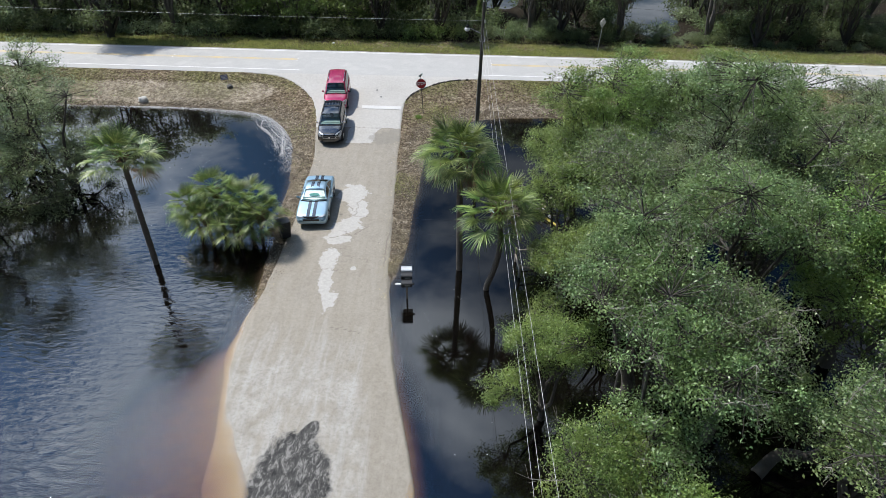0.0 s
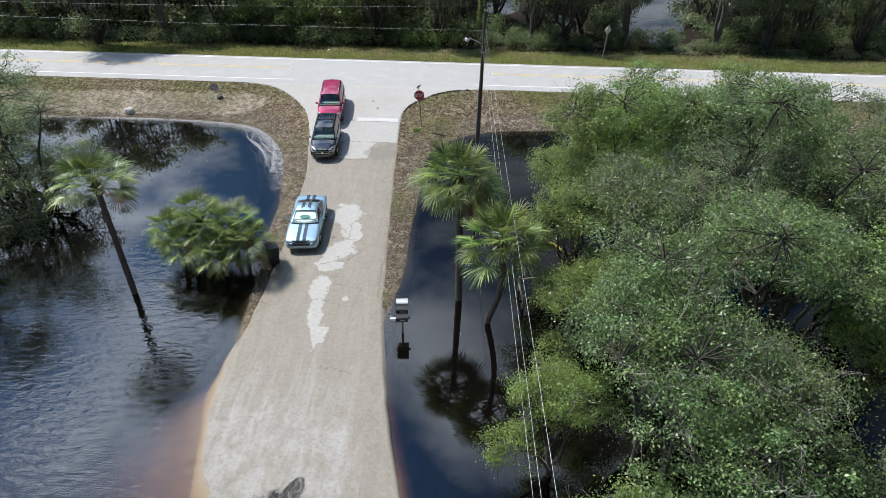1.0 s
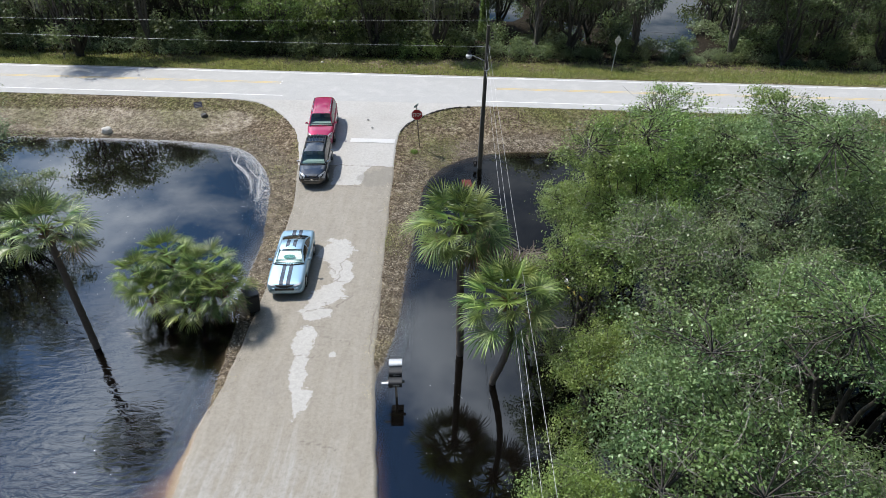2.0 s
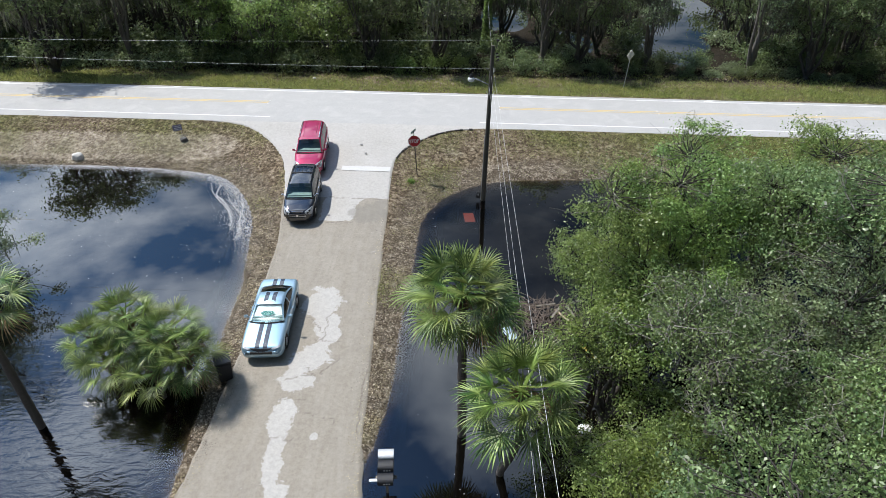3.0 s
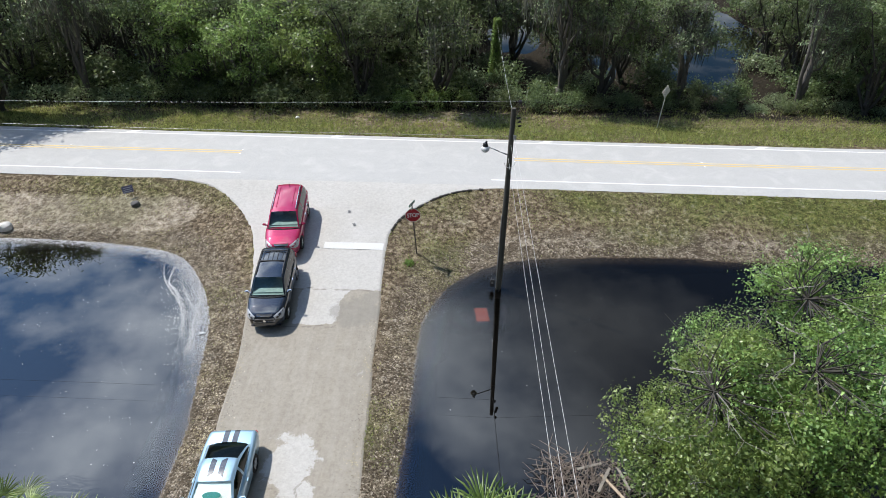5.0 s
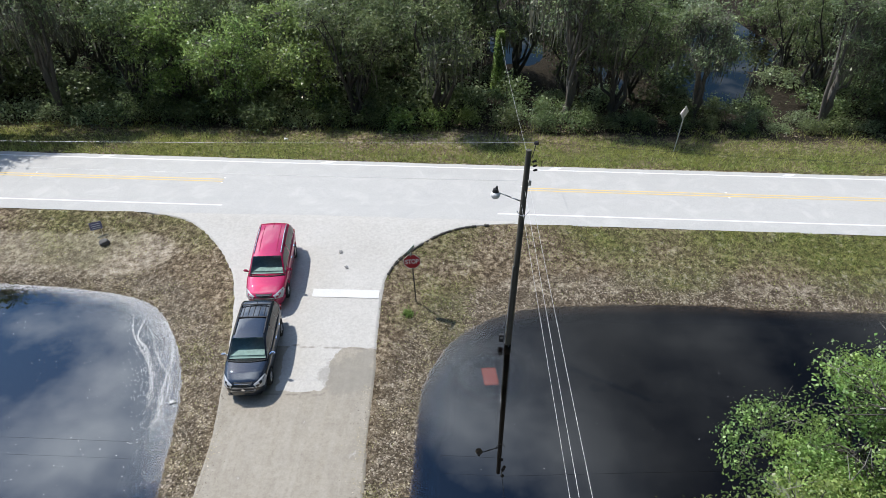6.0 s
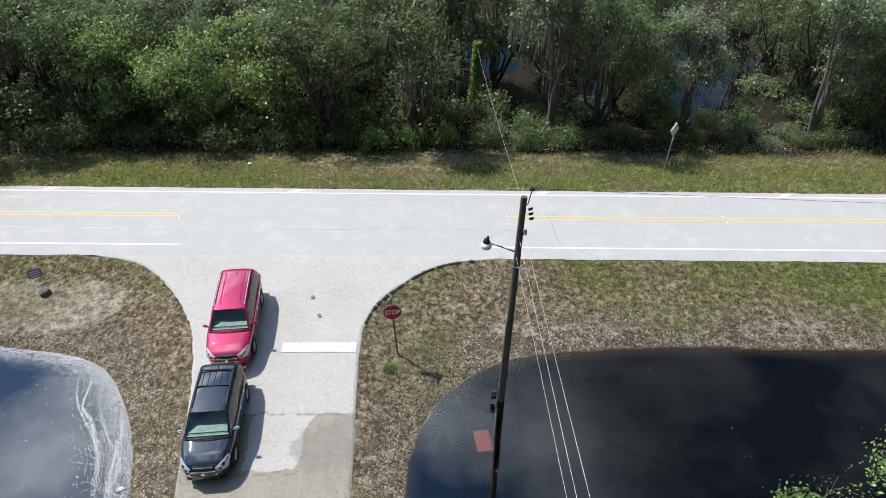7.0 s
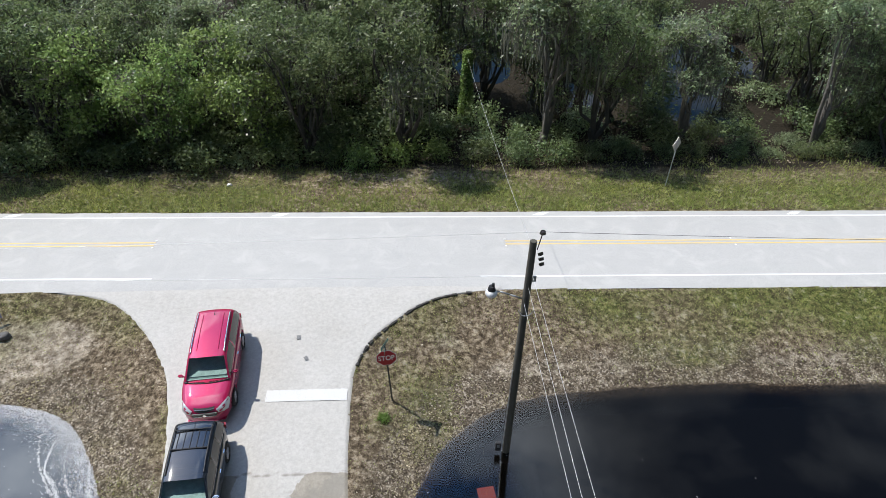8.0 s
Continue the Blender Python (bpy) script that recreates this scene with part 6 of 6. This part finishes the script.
def mailboxes():
    x, y = -1.50, 24.35
    th = empty("mailbox_stand", pose(x, y, 0, 0, 0, 4), "three dark mailboxes stacked on one post in floodwater", "mailbox")
    bm = bmesh.new()
    box(bm, 0, 0, 0.35, 0.09, 0.09, 2.1, None, 0.01)
    part("post", bm, M_WOOD, th)
    bm = bmesh.new()
    box(bm, 0.0, -0.1, 0.98, 0.72, 0.14, 0.04, None, 0.008)
    part("shelf", bm, M_WOOD, th)
    for nm, z, yy, mat, lab in (("mailbox", 1.18, -0.30, M_BLACK, "black arched mailbox"), ("mailbox", 1.32, 0.12, M_BLACK, "black arched mailbox"), ("mailbox", 1.40, 0.50, M_SIGNBACK, "pale grey mailbox")):
        bm = bmesh.new()
        n = 10
        prof = [(-0.2, -0.10), (-0.2, 0.04)] + [(-0.2 * math.cos(math.pi * k / n), 0.04 + 0.1 * math.sin(math.pi * k / n)) for k in range(1, n)] + [(0.2, 0.04), (0.2, -0.10)]
        a = [bm.verts.new((-0.26, yy + p, z + q)) for p, q in prof]
        b = [bm.verts.new((0.26, yy + p, z + q)) for p, q in prof]
        bm.faces.new(a)
        bm.faces.new(b[::-1])
        for k in range(len(prof)):
            bm.faces.new((a[k], a[(k + 1) % len(prof)], b[(k + 1) % len(prof)], b[k]))
        bmesh.ops.recalc_face_normals(bm, faces=bm.faces)
        mb = part(nm, bm, mat, th, lab)
        bm = bmesh.new()
        box(bm, -0.268, yy, z + 0.02, 0.012, 0.34, 0.2, None, 0.003)
        part("door", bm, mat, mb)
        if mat is M_BLACK:
            bm = bmesh.new()
            for k in range(3):
                box(bm, -0.05 + 0.09 * k, yy - 0.203, z, 0.05, 0.004, 0.05)
            tagged(part("number_bars", bm, M_SIGNWHITE, mb), kind="stuff")
    bm = bmesh.new()
    box(bm, -0.40, -0.32, 1.16, 0.30, 0.10, 0.03, None, 0.006)
    part("newspaper_tray", bm, M_SIGNWHITE, th, "white tray beside the mailboxes")


def rubbish_bin():
    x, y = -8.78, 29.35
    th = empty("wheeled_bin", pose(x, y, ground_z(x, y) + 0.02, -3, 0, 28), "black wheeled refuse bin at the water's edge", "bin")
    bm = bmesh.new()
    a = [bm.verts.new(p) for p in ((-0.24, -0.26, 0.06), (0.24, -0.26, 0.06), (0.24, 0.26, 0.06), (-0.24, 0.26, 0.06))]
    b = [bm.verts.new(p) for p in ((-0.31, -0.36, 1.0), (0.31, -0.36, 1.0), (0.31, 0.36, 1.0), (-0.31, 0.36, 1.0))]
    bm.faces.new(a[::-1])
    bm.faces.new(b)
    for k in range(4):
        bm.faces.new((a[k], a[(k + 1) % 4], b[(k + 1) % 4], b[k]))
    bmesh.ops.bevel(bm, geom=bm.edges[:], offset=0.03, segments=2, affect="EDGES")
    body = part("body", bm, M_BLACK, th)
    bm = bmesh.new()
    box(bm, 0, 0.0, 1.05, 0.66, 0.78, 0.07, None, 0.03)
    part("lid", bm, M_BLACK, th)
    for s in (-1, 1):
        bm = bmesh.new()
        cyl(bm, (s * 0.22, 0.30, 0.12), (s * 0.28, 0.30, 0.12), 0.13, 0.13, 14)
        part("wheel", bm, M_RUBBER, th)
    bm = bmesh.new()
    cyl(bm, (-0.24, 0.42, 0.95), (0.24, 0.42, 0.95), 0.02, 0.02, 8)
    part("handle", bm, M_BLACK, th)


def dock():
    th = empty("old_dock", pose(4.75, 27.3, 0, 0, 0, 6), "weathered wooden dock posts and rails in floodwater", "dock")
    for dx, dy, h in ((-0.55, 0.5, 0.9), (0.65, 0.55, 0.9), (-0.6, -0.9, 0.8), (0.6, -0.85, 0.55)):
        bm = bmesh.new()
        cyl(bm, (dx, dy, -0.8), (dx, dy, h), 0.07, 0.065, 8)
        part("post", bm, M_WOOD, th)
    for a, b in (((-0.6, 0.5, 0.72), (1.2, 0.58, 0.76)), ((-0.62, -0.88, 0.6), (1.1, -0.8, 0.5)), ((-0.58, 0.5, 0.5), (-0.62, -0.9, 0.45))):
        bm = bmesh.new()
        cyl(bm, a, b, 0.05, 0.045, 7)
        part("rail", bm, M_WOOD, th)
    bm = bmesh.new()
    bmesh.ops.create_icosphere(bm, subdivisions=2, radius=0.3, matrix=Matrix.Translation((1.0, -0.35, 0.35)) @ Matrix.Diagonal((1.1, 0.8, 0.45, 1)))
    for v in bm.verts:
        v.co += Vector((noise.noise(v.co * 4), noise.noise(v.co * 4 + Vector((9, 0, 0))), noise.noise(v.co * 4 + Vector((0, 9, 0))))) * 0.08
    ob = part("plastic_bag", bm, M_SIGNWHITE, None, smooth=True)
    ob.matrix_basis = pose(4.75, 27.3, 0, 0, 0, 6)
    tagged(ob, "crumpled white plastic bag caught on the dock", "rubbish")


def debris_pile():
    rng = np.random.RandomState(55)
    th = empty("brush_pile", pose(4.9, 33.6, 0), "heap of dead branches and broken boards in floodwater", "brush pile")
    segs = []
    for _ in range(420):
        a, r = rng.uniform(0, 6.28), rng.uniform(0, 1) ** 0.6 * 1.9
        p = np.array([math.cos(a) * r, math.sin(a) * r * 0.85, rng.uniform(0, 0.75) * (1 - r / 2.3)])
        d = rng.normal(size=3) * np.array([1, 1, 0.3])
        d /= np.linalg.norm(d)
        L = rng.uniform(0.3, 1.3)
        q = p + d * L
        m = (p + q) / 2 + rng.normal(size=3) * 0.06
        rr = rng.uniform(0.008, 0.022)
        segs += [[*p, *m, rr, rr * 0.8], [*m, *q, rr * 0.8, rr * 0.4]]
    V, F = tubes(segs, 4)
    tagged(array_mesh("dead_wood", V, F, simple("dead_branches", (0.20, 0.155, 0.125), 0.9, 0, 8, 0.5, 0.3), th, "tangle of dead brown branches"), kind="stuff")
    for k, (x, y, z, l, a, e) in enumerate(((1.0, -0.5, 0.62, 1.9, 118, 8), (0.6, 0.1, 0.55, 1.2, 60, 5), (1.55, -1.3, 0.35, 0.9, 140, 3), (0.2, 0.7, 0.45, 1.0, 20, 6), (1.3, 0.2, 0.5, 1.1, 100, 10))):
        bm = bmesh.new()
        box(bm, 0, 0, 0, l, 0.10, 0.035, pose(x, y, z, 0, e, a), 0.006)
        part("board", bm, simple("raw_board", (0.40, 0.31, 0.22), 0.8, 0, 6, 0.3, 0.2) if k == 0 else M_WOOD, th)
    for k, (x, y, z, s) in enumerate(((1.35, -0.95, 0.5, 0.24), (1.65, -1.5, 0.3, 0.28))):
        bm = bmesh.new()
        box(bm, 0, 0, 0, s, s * 0.8, s * 0.6, pose(0, 0, 0, 10, 14, 30 + 40 * k), 0.02)
        ob = part("foam_block", bm, M_SIGNWHITE)
        ob.matrix_basis = pose(4.9 + x, 33.6 + y, z)
        tagged(ob, "off-white broken foam block on the brush pile", "rubbish")
    bm = bmesh.new()
    box(bm, 0, 0, 0, 0.55, 0.75, 0.05, None, 0.02)
    ob = part("cooler_lid", bm, simple("pale_blue_plastic", (0.55, 0.68, 0.78), 0.5, 0, 8, 0.15))
    ob.matrix_basis = pose(3.3, 32.6, 0.12, 14, 10, 35)
    tagged(ob, "pale blue plastic lid floating in floodwater", "rubbish")
    bm = bmesh.new()
    cyl(bm, (-0.9, 0, 0), (0.9, 0, 0), 0.07, 0.07, 12)
    ob = part("yellow_pipe", bm, simple("yellow_pipe", (0.42, 0.33, 0.05), 0.6, 0, 6, 0.3), smooth=True)
    ob.matrix_basis = pose(6.75, 31.45, 0.12, 0, 6, 118)
    tagged(ob, "dull yellow pipe lying in floodwater", "pipe")


def yard_sign():
    x, y = -19.3, 51.75
    th = empty("yard_sign", pose(x, y, ground_z(x, y), -18, 0, 30), "small purple-grey yard sign on wire legs", "sign")
    bm = bmesh.new()
    box(bm, 0, 0, 0.55, 0.6, 0.012, 0.42, None, 0.003)
    pl = part("panel", bm, M_PURPLE, th)
    for k in range(3):
        bm = bmesh.new()
        box(bm, 0, -0.010, 0.43 + 0.11 * k, 0.44, 0.004, 0.04)
        part("bar", bm, M_SIGNWHITE, pl)
    for s in (-1, 1):
        bm = bmesh.new()
        cyl(bm, (s * 0.2, 0, -0.2), (s * 0.2, 0, 0.4), 0.006, 0.006, 5)
        part("leg", bm, M_STEEL, th)


def lump(name, label, category, x, y, size, mat, z=None, seed=1, flat=0.6):
    bm = bmesh.new()
    bmesh.ops.create_icosphere(bm, subdivisions=3, radius=1.0)
    for v in bm.verts:
        d = v.co.normalized()
        v.co = d * (1 + 0.35 * noise.noise(d * 1.6 + Vector((seed * 3.1, 0, 0))) + 0.10 * noise.noise(d * 5 + Vector((seed, 0, 0))))
        v.co = Vector((v.co.x * size, v.co.y * size * 0.8, v.co.z * size * flat))
    ob = part(name, bm, mat, smooth=True)
    ob.matrix_basis = pose(x, y, (ground_z(x, y) if z is None else z) + size * flat * 0.45)
    tagged(ob, label, category)


def fallen_log():
    P = curve_points([(12.0, 14.6), (12.9, 15.1), (13.9, 14.9), (15.2, 15.6)], 6)
    Z = np.linspace(0.1, 1.3, len(P)) + 0.15 * np.sin(np.linspace(0, 5, len(P)))
    V, F = tubes([[*P[k], Z[k], *P[k + 1], Z[k + 1], 0.24 - 0.005 * k, 0.235 - 0.005 * k] for k in range(len(P) - 1)], 9)
    tagged(weld(array_mesh("fallen_trunk", V, F, M_BARK_DARK, smooth=True), 0.02), "grey fallen trunk lying across the flooded wood", "log")


fallen_log()
stop_sign()
warning_sign()
utility_pole()
vine_post()
mailboxes()
rubbish_bin()
dock()
debris_pile()
yard_sign()
lump("boulder", "pale limestone boulder at the pond's edge", "rock", -25.65, 49.35, 0.42, M_STONE, None, 1)
lump("stone", "dark stone lying beside the yard sign", "rock", -18.75, 51.2, 0.28, simple("dark_stone", (0.12, 0.115, 0.11), 0.9, 0, 6, 0.3, 0.4), None, 2)
lump("litter_bag", "small white litter bag on the far verge", "rubbish", -12.1, 64.3, 0.16, M_SIGNWHITE, None, 3)
lump("foam_lump", "pale lump floating near the shore", "rubbish", -11.45, 41.2, 0.14, M_FOAM, 0.0, 4, 0.35)
for k, (x, y) in enumerate(((-5.95, 50.3), (-5.5, 49.15))):
    bm = bmesh.new()
    bmesh.ops.create_grid(bm, x_segments=5, y_segments=5, size=0.10)
    for v in bm.verts:
        v.co.x *= 0.8 + 0.3 * noise.noise(v.co * 9 + Vector((k * 5, 0, 0)))
        v.co.z = 0.02 + 0.03 * abs(noise.noise(v.co * 14))
    ob = part("flattened_rag", bm, simple("grey_rag", (0.20, 0.20, 0.20), 0.9, 0, 12, 0.3, 0.3))
    ob.matrix_basis = pose(x, y, float(lane_cross(np.array(x), np.array(y))) + 0.012, 4, 0, 40 * k)
    tagged(ob, "flattened grey scrap on the asphalt", "rubbish")
bm = bmesh.new()
box(bm, 0, 0, 0, 0.62, 0.95, 0.02, None, 0.006)
ob = part("sunken_board", bm, M_ORANGE)
ob.matrix_basis = pose(1.50, 43.15, -0.16, 3, 2, 8)
tagged(ob, "orange-red board lying just under the floodwater", "board")
th = empty("marker_post", pose(5.9, 70.6, ground_z(5.9, 70.6), 0, 8, 0), "short pale marker post in the brush", "post")
bm = bmesh.new()
box(bm, 0, 0, 0.5, 0.09, 0.03, 1.4, None, 0.006)
part("stake", bm, M_SIGNWHITE, th)
bm = bmesh.new()
box(bm, 0, -0.02, 1.05, 0.16, 0.02, 0.26, None, 0.006)
part("cap", bm, simple("yellow_cap", (0.50, 0.42, 0.16), 0.6), th)


# ---- grass, dry leaves, scum ----
def scatter(n, x0, x1, y0, y1, keep, rng):
    X, Y = rng.uniform(x0, x1, n), rng.uniform(y0, y1, n)
    Z, ds, dp, wet = ground_height(X, Y)
    a, b = lane_x(Y)
    v = Y - SLOPE * X
    free = ~wet & ~((X > a - 0.03) & (X < b + 0.03) & (Y < 53.4)) & ~((v > NEAR_EDGE - 0.02) & (v < FAR_EDGE + 0.02))
    ok = free & (rng.uniform(0, 1, n) < keep(X, Y, v, ds, dp))
    return X[ok], Y[ok], Z[ok]


rng = np.random.RandomState(88)


def blades(name, label, X, Y, Z, height, lean, mat):
    n = len(X)
    H = height * rng.uniform(0.5, 1.4, n)
    a = rng.uniform(0, 6.283, n)
    w = np.stack([np.cos(a), np.sin(a), 0 * a], 1) * (0.012 + 0.12 * H)[:, None]
    b = rng.uniform(0, 6.283, n)
    tip = np.stack([np.cos(b) * H * lean, np.sin(b) * H * lean, H], 1)
    C = np.stack([X, Y, Z - 0.01], 1)
    V = np.stack([C - w, C + w, C + tip], 1).reshape(-1, 3)
    tagged(array_mesh(name, V, np.arange(n * 3).reshape(n, 3), mat), label, "grass", kind="stuff")


patch = lambda X, Y: wave_noise(X, Y, 0.45, 41)
X, Y, Z = scatter(150000, -60, 60, 59.8, 69, lambda X, Y, v, ds, dp: np.clip(0.75 - 0.08 * dp + 0.5 * patch(X, Y), 0.05, 1), rng)
blades("grass", "uneven green and straw-coloured grass on the far verge", X, Y, Z, 0.17, 0.7, M_GRASS)
X, Y, Z = scatter(130000, -40, 40, 47.5, 53.2, lambda X, Y, v, ds, dp: np.clip((0.25 + 0.5 * np.clip((X - 2) / 14, 0, 1)) * np.clip(1.15 - (NEAR_EDGE - v) / 4, 0.15, 1) + 0.45 * patch(X, Y), 0.02, 1), rng)
blades("grass", "short thin grass on the near verge", X, Y, Z, 0.065, 0.9, M_GRASS)
X, Y, Z = scatter(60000, -13, 1, 34, 53, lambda X, Y, v, ds, dp: np.clip(0.15 + 1.1 * wave_noise(X, Y, 0.25, 11), 0.03, 1), rng)
blades("grass", "thin weeds between dry leaves beside the lane", X, Y, Z, 0.06, 0.9, M_GRASS)
blades("weed", "small bright green weed clump by the stop sign", *[rng.normal(m, s, 260) for m, s in ((-2.25, 0.13), (46.35, 0.12))], np.full(260, ground_z(-2.25, 46.35)), 0.16, 0.6, M_LEAF_BRIGHT)

X, Y, Z = scatter(420000, -34, 30, 23, 53.3, lambda X, Y, v, ds, dp: np.clip(1.2 - ds / 2.2, 0.05, 1) * np.clip(0.5 + 0.9 * wave_noise(X, Y, 0.8, 43), 0.08, 1) * (0.35 + 0.65 * (X < 2)), rng)
V, F = leaf_quads(np.stack([X, Y, Z + 0.015], 1), rng, 0.085, 0.6, 1.3)
tagged(array_mesh("dry_leaves", V, F, M_LITTER), "dry brown and pale leaves strewn along the banks", "leaves", kind="stuff")
X, Y, Z = scatter(9000, -50, 50, 67.0, 72, lambda X, Y, v, ds, dp: 0.8 + 0 * X, rng)
V, F = leaf_quads(np.stack([X, Y, Z + 0.02], 1), rng, 0.14, 0.6, 1.2)
tagged(array_mesh("dry_leaves", V, F, M_LITTER), "dry leaves and stalks below the far thicket", "leaves", kind="stuff")
# crumbs and leaves blown onto the lane's edges
n = 2500
Y = rng.uniform(24, 42, n)
a, b = lane_x(Y)
s = rng.randint(0, 2, n)
off = np.abs(rng.normal(0, 0.28, n))
X = np.where(s == 0, a + off, b - off)
V, F = leaf_quads(np.stack([X, Y, lane_cross(X, Y) + 0.012], 1), rng, 0.038, 0.7, 2.5)
tagged(array_mesh("gravel_crumbs", V, F, M_LITTER), "gravel crumbs and leaf scraps along the lane's edges", "gravel", kind="stuff")

# scum drifting on the left pond, thick along the shore and in wandering streaks
pts = []
S = LEFT_SHORE[(LEFT_SHORE[:, 1] > 37) & (LEFT_SHORE[:, 0] > -40)]
for _ in range(13000):
    k = rng.randint(0, len(S) - 1)
    p = S[k] + (S[k + 1] - S[k]) * rng.uniform()
    if p[1] < 43 and rng.uniform() > (p[1] - 36.5) / 6.5:
        continue
    e = S[k + 1] - S[k]
    nrm = np.array([e[1], -e[0]]) / (np.linalg.norm(e) + 1e-9)
    band = 0.75 * (0.35 + 0.65 * max(0, 1 - abs(p[1] - 43) / 7)) if p[0] > -20 else 0.25
    pts.append(p + nrm * abs(rng.normal(0, band)))
for line in (((-15.4, 46.6), (-14.9, 45.4), (-14.2, 44.4), (-13.2, 43.2), (-12.7, 42.2), (-12.3, 41.0)), ((-14.3, 46.2), (-13.6, 44.6), (-12.8, 43.4), (-12.0, 42.4), (-11.8, 41.0), (-11.7, 39.8)), ((-14.7, 46.3), (-14.5, 45.0), (-13.9, 44.3), (-13.0, 43.0)), ((-13.0, 45.2), (-12.4, 43.6), (-12.1, 41.8), (-11.6, 40.2))):
    C = curve_points(line, 14)
    for _ in range(520):
        f = rng.uniform() ** 0.7
        p = C[int(f * (len(C) - 1))]
        pts.append(p + rng.normal(0, 0.022 + 0.09 * f ** 3, 2))
for _ in range(420):
    pts.append(np.array([rng.uniform(-32, -11), rng.uniform(30, 48)]))
for _ in range(130):
    pts.append(np.array([rng.uniform(-1, 14), rng.uniform(14, 47)]))
pts = np.array(pts)
pts = pts[inside(pts[:, 0], pts[:, 1], LEFT_POND) | inside(pts[:, 0], pts[:, 1], RIGHT_POND)]
V, F = leaf_quads(np.concatenate([pts, np.full((len(pts), 1), 0.006)], 1), rng, 0.042, 0.8, 40.0)
V[:, 2] = np.maximum(V[:, 2], 0.004)
tagged(array_mesh("pond_scum", V, F, M_FOAM), "pale scum flecks drifting in streaks on the pond", "scum", kind="stuff")
